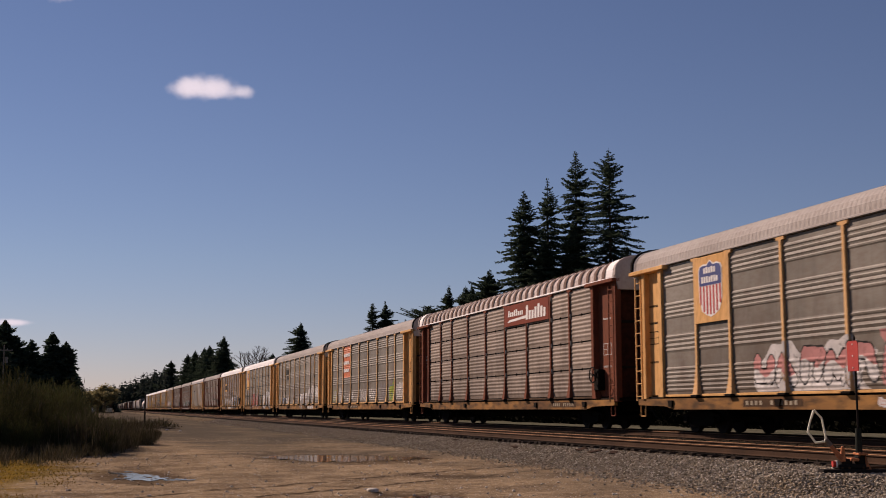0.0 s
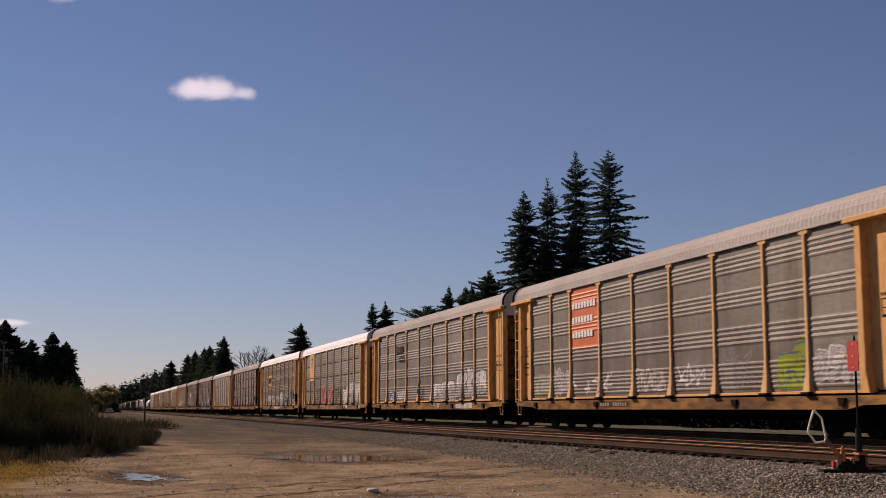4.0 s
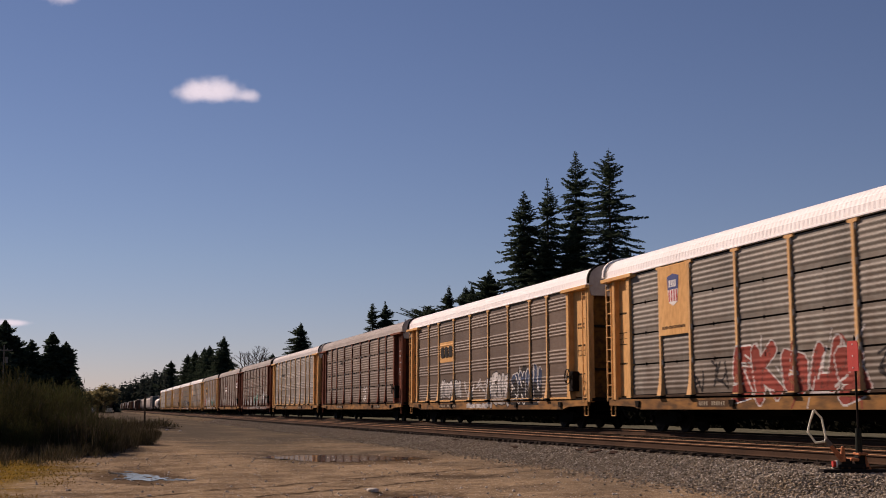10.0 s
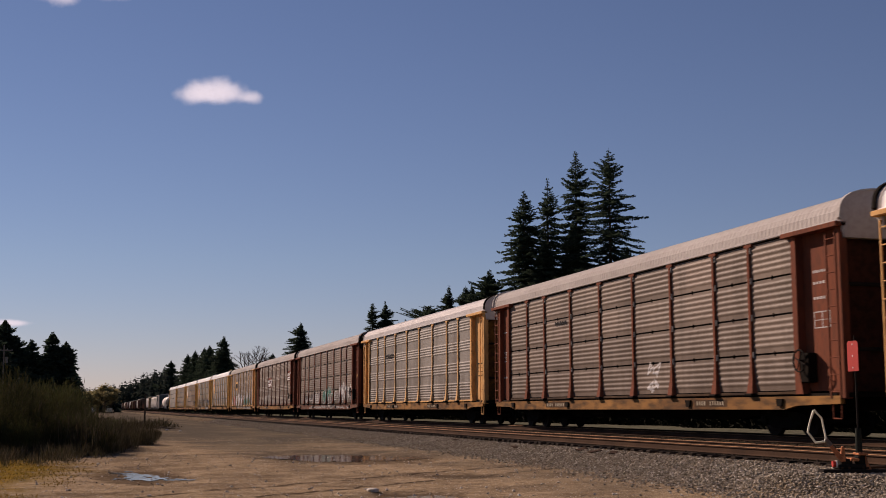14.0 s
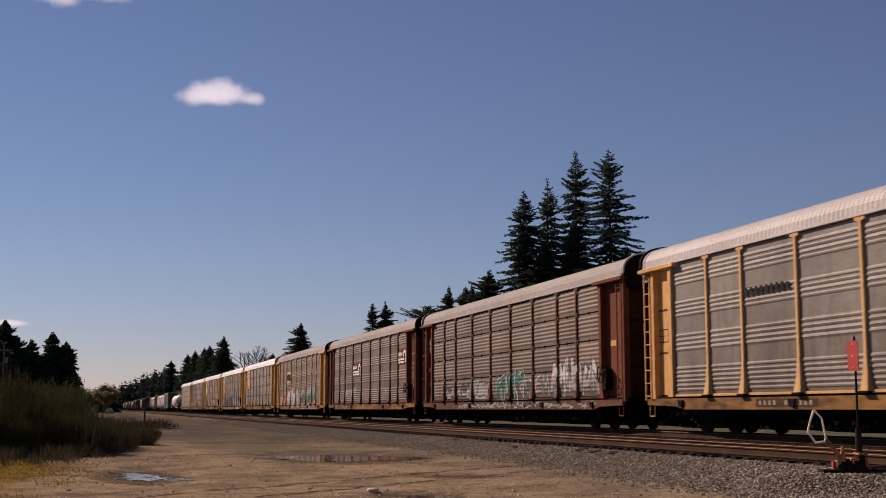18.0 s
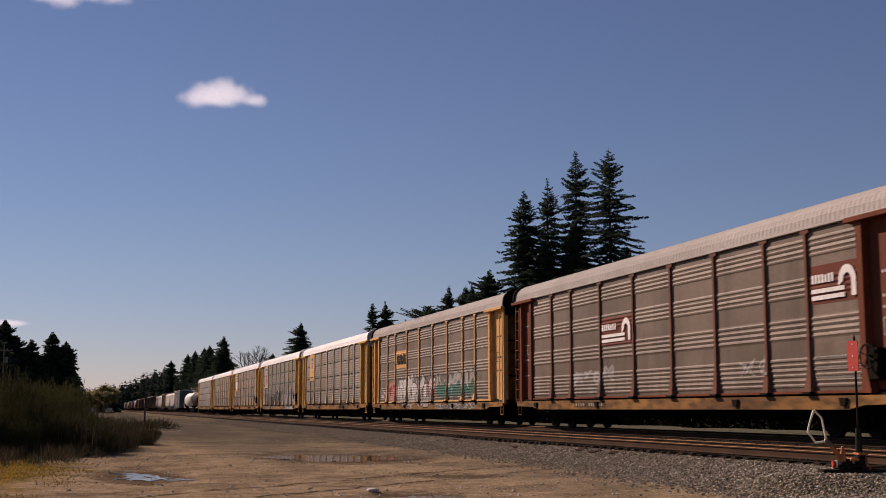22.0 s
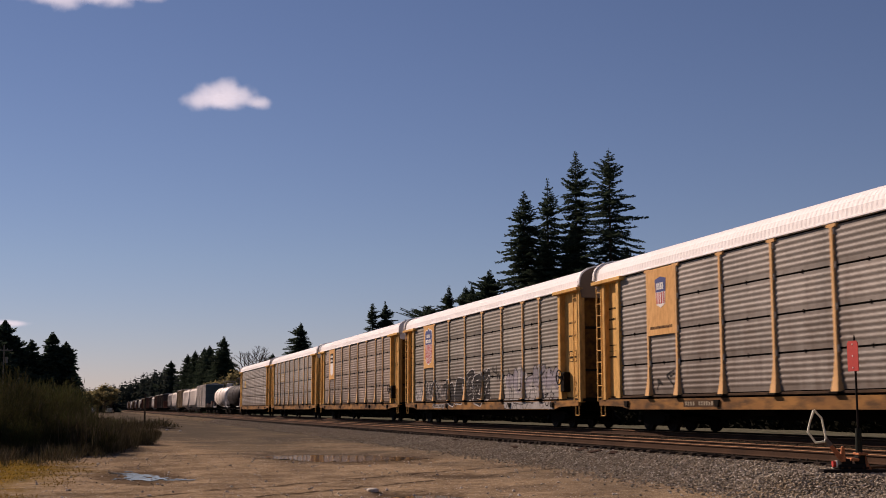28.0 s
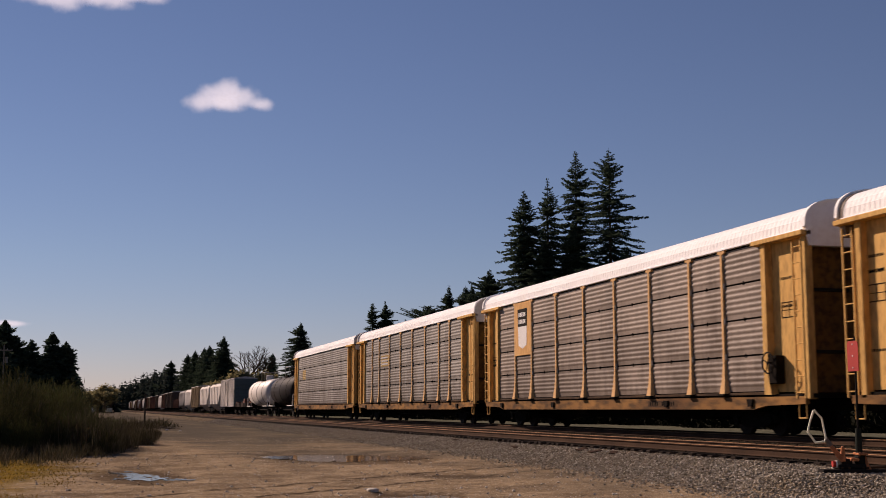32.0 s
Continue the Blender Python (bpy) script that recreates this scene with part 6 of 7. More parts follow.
def conifer(seed, h, r, label, low=0.06, gap=0.36, spray=0.55, lean=0.0, sparse=0.0, group="dark fir trees", power=0.85):
    """A fir: tapered trunk, limbs in whorls, sprays of needles along them."""
    rs = random.Random(seed)
    t = tagged(new("fir_tree"), label, "tree", group)
    tk = MB()
    p = Vector((0, 0, -0.5))
    n = 7
    for k in range(n):
        q = Vector((lean * ((k + 1) / n), 0, h * (k + 1) / n * 0.985))
        tk.rod(p, q, 0.012 * h * (1 - k / n) + 0.03, 0.012 * h * (1 - (k + 1) / n) + 0.03, n=8, cap=False)
        p = q
    b = MB()
    z = low * h
    q = 0.078 * spray / 0.55
    while z < h:
        f = z / h
        reach = 0.05 + 1.5 * r * min(1, 0.3 + 5 * (1 - f)) * (1 - f) ** (power - 0.17) * (1 + 0.22 * noise.noise((seed * 3.1, z * 0.35, 0)))
        n = rs.randint(7, 10)
        turn = rs.uniform(0, 6.283)
        for k in range(n):
            if rs.random() < sparse:
                continue
            a = turn + 6.283 * k / n + rs.gauss(0, 0.25)
            ln = max(0.15, reach * rs.uniform(0.5, 1.18) * (1 + 0.25 * math.sin(a + seed)))
            rise = 0.45 if f > 0.85 else rs.uniform(-0.12, 0.18)
            flat_d = Vector((math.cos(a), math.sin(a), 0))
            o = Vector((lean * f, 0, z + rs.uniform(-0.3, 0.3) * gap))
            sag = rs.uniform(0.3, 0.62) * (1 - f * 0.6)

            def along(u):
                return o + flat_d * (ln * u) + Vector((0, 0, ln * (rise * u - sag * u * u + 0.55 * sag * u ** 4)))
            if ln > 0.9:
                tk.rod(o, along(0.5), 0.04, 0.025, n=4, cap=False)
                tk.rod(along(0.5), along(0.9), 0.025, 0.01, n=4, cap=False)
            s = rs.uniform(0.08, 0.2)
            while s < ln:
                u = s / ln
                c = along(u)
                d = (along(min(1, u + 0.1)) - c).normalized() if u < 0.95 else flat_d
                wd = spray * (1.15 - 0.65 * u) * min(1, 0.3 + 4.5 * (1 - f))
                for e in (-1, 1):
                    side = Vector((-math.sin(a) * e, math.cos(a) * e, -0.22 + rs.gauss(0, 0.18))) + d * rs.uniform(0.5, 0.9)
                    blades(b, rs, c, side, wd * rs.uniform(0.8, 1.7), q)
                blades(b, rs, c, d + Vector((rs.gauss(0, 0.3), rs.gauss(0, 0.3), rs.gauss(0.12, 0.25))), wd * 1.1, q)
                blades(b, rs, c, Vector((rs.gauss(0, 0.45), rs.gauss(0, 0.45), -1)), wd * rs.uniform(0.4, 0.8), q)
                s += spray * 0.32
        z += gap * rs.uniform(0.85, 1.15) * (1 - 0.45 * f)
    for k in range(14):
        blades(b, rs, Vector((lean, 0, h - 1.3 + 0.09 * k)), Vector((rs.gauss(0, 0.3) * (1.2 - k / 14), rs.gauss(0, 0.3) * (1.2 - k / 14), 0.8)), 0.3, 0.04)
    part("trunk", tk, M["bark"], t)
    part("crown", leaf_mesh("crown", b), M["needles_leaf"], t)
    return t


M["needles_leaf"] = island_material("needles_leaf", [(0.028, 0.044, 0.03), (0.04, 0.06, 0.038), (0.056, 0.078, 0.048), (0.034, 0.052, 0.038)], 0.3)


def stand(t, x, y, scale=1.0, turn=0):
    t.matrix_basis = pose(x, y, -0.1, 0, 0, turn)
    t.scale = (scale,) * 3
    return t


def build_trees():
    # the tall group behind the train
    stand(conifer(1, 28.5, 5.2, "tall dark fir with a dense crown behind the train", gap=0.7, power=0.8, spray=0.62, sparse=0.08), 50.6, 141.6)
    stand(conifer(2, 30.6, 4.2, "tall narrow dark fir in a group behind the train", gap=0.85, sparse=0.14, spray=0.58), 54.5, 143.5)
    stand(conifer(3, 33.7, 4.8, "tallest dark fir in a group behind the train", sparse=0.16, gap=0.92, spray=0.58), 56.9, 139.8)
    stand(conifer(4, 32.9, 6.2, "tall open-branched fir in a group behind the train", sparse=0.24, gap=1.0, spray=0.58, power=0.76), 58.9, 134.0)
    stand(conifer(5, 19, 5.0, "broad dark fir at the foot of taller firs"), 47.5, 146)
    stand(conifer(6, 22, 5.0, "broad dark fir among taller firs"), 52.0, 138)
    stand(conifer(7, 21.5, 5.5, "broad dark fir among taller firs", sparse=0.1), 62.3, 137)
    stand(conifer(8, 24, 4.5, "dark fir among taller firs"), 55.2, 137)
    stand(conifer(9, 17, 4.4, "small dark fir beside taller firs"), 44.9, 148)
    # single firs over the roofs
    stand(conifer(10, 24.0, 3.6, "small dark fir showing over the railcars"), 65.0, 210.2)
    stand(conifer(11, 23.8, 3.4, "small dark fir showing over the railcars", sparse=0.1), 61.0, 211.4)
    stand(conifer(12, 21.8, 4.2, "small dark fir showing over the railcars"), 61.3, 190.5)
    stand(conifer(13, 20.0, 6.0, "wide flat-topped dark fir", power=0.4, sparse=0.4), 57.6, 214)
    stand(conifer(14, 24.3, 4.0, "dark ragged fir showing over the railcars", sparse=0.15), 58.9, 253.6)
    stand(conifer(15, 24.0, 2.0, "thin broken-topped dark fir over the railcars", sparse=0.5, power=0.5), 56.3, 254.3)
    stand(conifer(16, 20.0, 3.0, "small dark fir showing over the railcars"), 61.5, 246)
    stand(conifer(17, 21.2, 5.4, "bushy dark fir showing over the railcars"), 44.8, 278.3)
    stand(conifer(18, 20.7, 4.2, "small dark fir far beyond the railcars"), 58.0, 420.1)
    # the wood at the bend
    for k, (x, y, h, r) in enumerate(((29.8, 303.4, 19.3, 4.2), (32.8, 376.5, 20.7, 5.2), (34.6, 418.6, 22.2, 5.6), (33.1, 439.7, 22.0, 5.6), (34.0, 489.5, 23.0, 5.6), (33.0, 582, 24, 6.5), (30.5, 316, 14.5, 5), (34, 400, 16, 5), (33.0, 318, 14.0, 5))):
        stand(conifer(30 + k, h, r, "dark fir in a wood beyond the railcars", gap=0.55, spray=0.8), x, y)
    # the wood beyond the brush
    for k, (x, y, h, r, sp) in enumerate(((-14.9, 212.1, 16.0, 4.6, 0), (-13.0, 211.5, 13.4, 3.8, 0), (-10.6, 210.9, 12.8, 2.9, 0.05), (-7.3, 210.0, 14.0, 3.1, 0.15), (-5.0, 209.3, 12.4, 3.0, 0), (-3.9, 216.0, 8.0, 2.4, 0.05), (-9.0, 216, 10, 3.8, 0), (-12, 216, 11.5, 4.4, 0), (-16.5, 206, 13, 4.5, 0), (-6.4, 218, 9.5, 3.6, 0), (-14, 204, 9, 4.5, 0), (-10.5, 203, 7.5, 3.6, 0), (-7.6, 203, 7, 3.4, 0))):
        stand(conifer(50 + k, h, r, "dark fir beyond the brush", gap=0.4, spray=0.85, sparse=sp * 0.5), x, y)
    # hillside woods far off
    rs = random.Random(77)
    b = MB()
    for row in (560, 640, 730, 830, 1650, 1700):
        x = -0.09 * row if row < 1000 else 0.002 * row
        while x < (0.14 if row < 1000 else 0.055) * row:
            if row < 1000 and 8 < x < 27:
                x = 27.0
            y = row + rs.uniform(-30, 30)
            px = x / row
            h = row * min(0.033, max(0.0165, 0.0165 + 0.36 * (px - 0.004))) * rs.uniform(0.78, 1.06) + 1.4
            if px > 0.055:
                h *= 0.85
            w = h * rs.uniform(0.2, 0.3)
            for q in range(30):
                z = h * (0.02 + 0.98 * (q + rs.uniform(-0.9, 0.9)) / 30)
                ww = w * (1 - q / 30) ** 0.8 + 0.3
                for e in range(6):
                    a = rs.uniform(0, 6.283)
                    blades(b, rs, Vector((x, y, z)), Vector((math.cos(a), math.sin(a), rs.uniform(-0.9, 0.3))), ww * rs.uniform(0.6, 1.3), ww * 0.3)
            x += rs.uniform(1.6, 3.2) * (0.7 if row < 1000 else 1.5)
    tagged(part("far_woods", leaf_mesh("far_woods", b), M["needles_far"]), "dark fir woods on the horizon", "woods", kind="stuff")


M["needles_far"] = island_material("needles_far", [(0.02, 0.028, 0.026), (0.028, 0.038, 0.032), (0.035, 0.046, 0.036)], 0.3)
build_trees()


def branchy(seed, h, material, leaves, label, spread=0.55, name="bare_tree", leaf=0.3, levels=6, stem=0.24):
    """A broad-leaved tree: forking limbs, with few or many small leaves."""
    rs = random.Random(seed)
    t = tagged(new(name), label, "tree")
    tk, lf = MB(), MB()

    def grow(p, d, ln, rad, lev):
        q = p + d * ln
        tk.rod(p, q, rad * 1.7, rad * 1.2, n=5 if lev > 2 else 7, cap=False)
        if lev >= 2:
            for k in range(leaves):
                blades(lf, rs, p + (q - p) * rs.random() + Vector((rs.gauss(0, ln * 0.35), rs.gauss(0, ln * 0.35), rs.gauss(-0.15 * ln, ln * 0.45))), Vector((rs.gauss(0, 1), rs.gauss(0, 1), rs.gauss(0, 0.7))), leaf * rs.uniform(0.5, 1.2), leaf * 0.25)
        if lev < levels:
            for k in range(rs.choice((2, 3, 3))):
                dd = (d + Vector((rs.gauss(0, spread), rs.gauss(0, spread), rs.uniform(-0.1, 0.35)))).normalized()
                grow(q, dd, ln * rs.uniform(0.62, 0.85), rad * 0.62, lev + 1)
    grow(Vector((0, 0, -0.3)), Vector((0, 0, 1)), h * stem, h * 0.017, 0)
    part("trunk", tk, M["bark"], t)
    if leaves:
        part("crown", leaf_mesh("crown", lf), material, t)
    return t


def build_broadleaf():
    stand(branchy(3, 21.0, M["leaf_olive"], 0, "bare grey tree beyond the railcars"), 35.4, 301.7)
    stand(branchy(4, 19.0, M["leaf_olive"], 0, "bare grey tree beyond the railcars"), 36.9, 306)
    a = branchy(5, 16.0, M["leaf_olive"], 16, "olive-green budding tree beyond the tracks", 0.75, "budding_tree", 0.55, 5, 0.15)
    stand(a, 3.0, 505)
    a.scale = (1.9, 1.9, 1.35)
    rs = random.Random(12)
    for x, y, s in ((0.5, 520, 0.9), (5.5, 515, 0.9), (31.5, 296, 1.0), (33.5, 292, 0.95), (36.5, 296, 0.9), (39.5, 292, 0.95), (41.8, 290, 0.9), (44, 284, 0.8), (28.5, 300, 0.85), (47, 286, 0.8), (50, 280, 0.75), (32, 350, 0.8), (33, 400, 0.85), (35, 450, 0.9), (-2.5, 512, 0.8), (38, 520, 0.9), (46, 240, 0.6), (50, 225, 0.6), (54, 200, 0.6), (58, 180, 0.6)):
        c = copy_thing(a, pose(x, y, -0.1, 0, 0, rs.uniform(0, 360)))
        c.scale = (s * 1.7, s * 1.7, s * 1.3)


build_broadleaf()


# leaf colours taken almost to black, to stand in for a shaded bank
M["bramble_shade"] = island_material("bramble_shade", [(0.008, 0.009, 0.005), (0.010, 0.011, 0.006), (0.012, 0.012, 0.006)])


def build_undergrowth():
    """Low brambles along the far side of the line, near-black in place of shade."""
    rs = random.Random(31)
    b = MB()
    for i in range(90000):
        y = 15 + 330 * rs.random() ** 1.4
        near = i % 4 > 0
        x = (36 + abs(rs.gauss(0, 1.6)) + 0.01 * y) if near else (42 + 0.06 * y + abs(rs.gauss(0, 2.5)))
        h = (1.7 if near else 3.4) * (0.75 + 0.5 * noise.noise((x * 0.2, y * 0.08, 4)))
        k = 0.5 if near else 1.0
        blades(b, rs, Vector((x, y, max(0, h) * rs.random())), Vector((rs.gauss(0, 0.8), rs.gauss(0, 0.8), 0.6)), k * rs.uniform(0.4, 0.9) * (1 + y / 160), k * 0.13 * (1 + y / 160))
    tagged(part("undergrowth", leaf_mesh("undergrowth", b), M["bramble_shade"]), "brush and brambles beyond the track, coloured as if shaded", "undergrowth", kind="stuff")


build_undergrowth()


def build_pole():
    p = tagged(new("utility_pole"), "weathered wooden utility pole with a crossarm", "utility pole")
    p.location = (-11.9, 169.7, 0)
    part("shaft", MB().rod((0, 0, -0.5), (0, 0, 9.8), 0.11, 0.075, n=10), M["pole_wood"], p)
    part("crossarm", MB().bbox(-1.1, 1.1, -0.06, 0.06, 9.0, 9.14, 0.01), M["pole_wood"], p)
    part("transformer", MB().rod((0.32, 0, 7.4), (0.32, 0, 8.2), 0.2, n=12), M["galv_grey"], p)
    for x in (-1.0, -0.4, 0.4, 1.0):
        part("insulator", MB().rod((x, 0, 9.14), (x, 0, 9.3), 0.05, 0.03, n=8), M["galv_light"], p)


M["pole_wood"] = mat("pole_wood", (0.22, 0.19, 0.16), (0.16, 0.14, 0.12), 0.9, 0, 1, 14, 0.3)
build_pole()


# ---- clouds ----
def cloud_material():
    m = bpy.data.materials.new("cloud_puff")
    m.use_nodes = True
    N, L = m.node_tree.nodes, m.node_tree.links
    N.clear()
    out = N.new("ShaderNodeOutputMaterial")
    tc = N.new("ShaderNodeTexCoord")
    sub = N.new("ShaderNodeVectorMath")
    sub.operation = "SUBTRACT"
    sub.inputs[1].default_value = (0.5, 0.5, 0.5)
    L.new(tc.outputs["Generated"], sub.inputs[0])
    ln = N.new("ShaderNodeVectorMath")
    ln.operation = "LENGTH"
    L.new(sub.outputs[0], ln.inputs[0])
    oi = N.new("ShaderNodeObjectInfo")
    no = N.new("ShaderNodeTexNoise")
    no.noise_dimensions = "4D"
    no.inputs["Scale"].default_value, no.inputs["Detail"].default_value = 0.028, 6
    w = N.new("ShaderNodeMath")
    w.operation = "MULTIPLY"
    w.inputs[1].default_value = 40
    L.new(oi.outputs["Random"], w.inputs[0])
    L.new(w.outputs[0], no.inputs["W"])
    L.new(tc.outputs["Object"], no.inputs["Vector"])
    r = N.new("ShaderNodeMath")
    r.operation = "MULTIPLY_ADD"
    r.inputs[1].default_value = 0.42
    L.new(no.outputs["Fac"], r.inputs[0])
    L.new(ln.outputs["Value"], r.inputs[2])
    mr = N.new("ShaderNodeMapRange")
    mr.interpolation_type = "SMOOTHSTEP"
    for k, v in zip(("From Min", "From Max", "To Min", "To Max"), (0.26, 0.66, 0.72, 0.0)):
        mr.inputs[k].default_value = v
    L.new(r.outputs[0], mr.inputs["Value"])
    em = N.new("ShaderNodeEmission")
    em.inputs["Color"].default_value, em.inputs["Strength"].default_value = (0.76, 0.76, 0.79, 1), 0.85
    tr = N.new("ShaderNodeBsdfTransparent")
    mx = N.new("ShaderNodeMixShader")
    L.new(mr.outputs[0], mx.inputs[0])
    L.new(tr.outputs[0], mx.inputs[1])
    L.new(em.outputs[0], mx.inputs[2])
    L.new(mx.outputs[0], out.inputs["Surface"])
    return m


M["cloud"] = cloud_material()
CLOUDS = []                            # (piece, start, end) in the cloud's own plane


def sky_place(dx, dy, dist=2500.0):
    """A point on the far sky, dx and dy metres across and up from the view's middle."""
    a, b = radians(YAW), radians(TILT)
    way = Vector((math.sin(a) * math.cos(b), math.cos(a) * math.cos(b), math.sin(b)))
    right = Vector((math.cos(a), -math.sin(a), 0))
    return Vector((0, 0, EYE_Z)) + way * dist + right * dx + right.cross(way) * dy


def cloud(label, puffs):
    """puffs: start middle, end middle and size, in metres on the far sky."""
    c = tagged(new("cloud"), label, "cloud")
    turn = cam_pose().to_3x3().to_4x4()
    c.matrix_basis = Matrix.Translation(sky_place(0, 0)) @ turn
    for k, (xa, ya, xb, yb, w, h) in enumerate(puffs):
        me = MB()
        n = 28
        rim = [(0.5 * w * math.cos(2 * math.pi * i / n), 0.5 * h * math.sin(2 * math.pi * i / n), 0.0) for i in range(n)]
        me.face(rim)
        p = part("puff", leaf_mesh("puff", me), M["cloud"], c, at=(xa, ya, k * 1.5))
        CLOUDS.append((p, (xa, ya, k * 1.5), (xb, yb, k * 1.5)))
    return c


Q = 2500 / 2150
cloud("small white cumulus cloud in a clear blue sky", [
    ((325 - 784) * Q, (441 - 158) * Q, (352 - 784) * Q, (441 - 182) * Q, 75 * Q, 48 * Q),
    ((348 - 784) * Q, (441 - 153) * Q, (385 - 784) * Q, (441 - 168) * Q, 100 * Q, 62 * Q),
    ((378 - 784) * Q, (441 - 155) * Q, (403 - 784) * Q, (441 - 160) * Q, 80 * Q, 54 * Q),
    ((395 - 784) * Q, (441 - 158) * Q, (432 - 784) * Q, (441 - 172) * Q, 90 * Q, 50 * Q),
    ((428 - 784) * Q, (441 - 164) * Q, (462 - 784) * Q, (441 - 186) * Q, 62 * Q, 32 * Q),
    ((360 - 784) * Q, (441 - 160) * Q, (400 - 784) * Q, (441 - 184) * Q, 130 * Q, 40 * Q),
    ((345 - 784) * Q, (441 - 152) * Q, (400 - 784) * Q, (441 - 180) * Q, 70 * Q, 46 * Q),
])
cloud("white cloud bank drifting in from above", [
    ((100 - 784) * Q, (441 + 17) * Q, (110 - 784) * Q, (441 - 2) * Q, 110 * Q, 50 * Q),
    ((60 - 784) * Q, (441 + 30) * Q, (70 - 784) * Q, (441 + 8) * Q, 120 * Q, 46 * Q),
    ((190 - 784) * Q, (441 + 30) * Q, (200 - 784) * Q, (441 + 0) * Q, 120 * Q, 50 * Q),
    ((240 - 784) * Q, (441 + 36) * Q, (265 - 784) * Q, (441 + 6) * Q, 120 * Q, 40 * Q),
    ((120 - 784) * Q, (441 + 32) * Q, (150 - 784) * Q, (441 + 8) * Q, 150 * Q, 50 * Q),
    ((200 - 784) * Q, (441 + 40) * Q, (220 - 784) * Q, (441 + 14) * Q, 160 * Q, 50 * Q),
])
cloud("thin white cloud low over dark firs", [
    ((18 - 784) * Q, (441 - 571) * Q, (10 - 784) * Q, (441 - 573) * Q, 90 * Q, 20 * Q),
    ((32 - 784) * Q, (441 - 571) * Q, (26 - 784) * Q, (441 - 573) * Q, 80 * Q, 16 * Q),
])


# ---- the mixed freight cars behind the autoracks ----
M["tank_black"] = mat("tank_black", (0.016, 0.014, 0.014), (0.025, 0.02, 0.02), 0.6, 0, 0.5, 8, 0.05, (0.05, 0.04, 0.03), 0.3)
M["tank_white"] = mat("tank_white", (0.72, 0.66, 0.6), (0.6, 0.54, 0.48), 0.5, 0, 0.5, 8, 0.05, (0.3, 0.22, 0.16), 0.35)
M["hopper_white"] = mat("hopper_white", (0.75, 0.69, 0.63), (0.64, 0.58, 0.52), 0.65, 0, 0.5, 8, 0.05, (0.26, 0.2, 0.16), 0.4)
M["hopper_grey"] = mat("hopper_grey", (0.3, 0.28, 0.27), (0.24, 0.22, 0.21), 0.65, 0, 0.5, 8, 0.05, (0.14, 0.1, 0.08), 0.4)
M["hopper_tan"] = mat("hopper_tan", (0.36, 0.26, 0.15), (0.28, 0.2, 0.12), 0.65, 0, 0.5, 8, 0.05, (0.14, 0.1, 0.08), 0.4)
M["car_dark"] = mat("car_dark", (0.07, 0.052, 0.045), (0.1, 0.07, 0.055), 0.7, 0, 0.5, 8, 0.05)
M["car_rust"] = mat("car_rust", (0.17, 0.075, 0.05), (0.12, 0.06, 0.045), 0.75, 0, 0.5, 8, 0.05)
M["car_green"] = mat("car_green", (0.1, 0.13, 0.13), (0.08, 0.1, 0.1), 0.7, 0, 0.5, 8, 0.05)


def running_gear(car, half):
    one("center_sill", ("fsill", half), lambda: MB().bbox(-0.4, 0.4, -half + 0.3, half - 0.3, 0.6, 0.95, 0.02), M["under"], car)
    for s in (-1, 1):
        add_truck(car, s * (half - 2.1))
        one("coupler", ("fcoupler", half, s), lambda: MB().bbox(-0.12, 0.12, *sorted((s * (half - 0.4), s * (half + 0.5))), 0.66, 0.92, 0.03), M["under"], car)
        one("end_platform", ("platform", half, s), lambda: MB().bbox(-1.45, 1.45, *sorted((s * (half - 0.5), s * (half - 0.1))), 0.95, 1.1, 0.02), M["under"], car)


def lathe(profile, n=24, axis_z=2.55):
    """A body turned about the car's long axis, from (y, radius) pairs."""
    b = MB()
    for y, r in profile:
        for i in range(n):
            a = 2 * math.pi * i / n
            b.v.append((r * math.cos(a), y, axis_z + r * math.sin(a)))
    for j in range(len(profile) - 1):
        for i in range(n):
            k = (i + 1) % n
            b.f.append((j * n + i, j * n + k, (j + 1) * n + k, (j + 1) * n + i))
    b.f += [tuple(range(n)), tuple(range((len(profile) - 1) * n, len(profile) * n))]
    return b


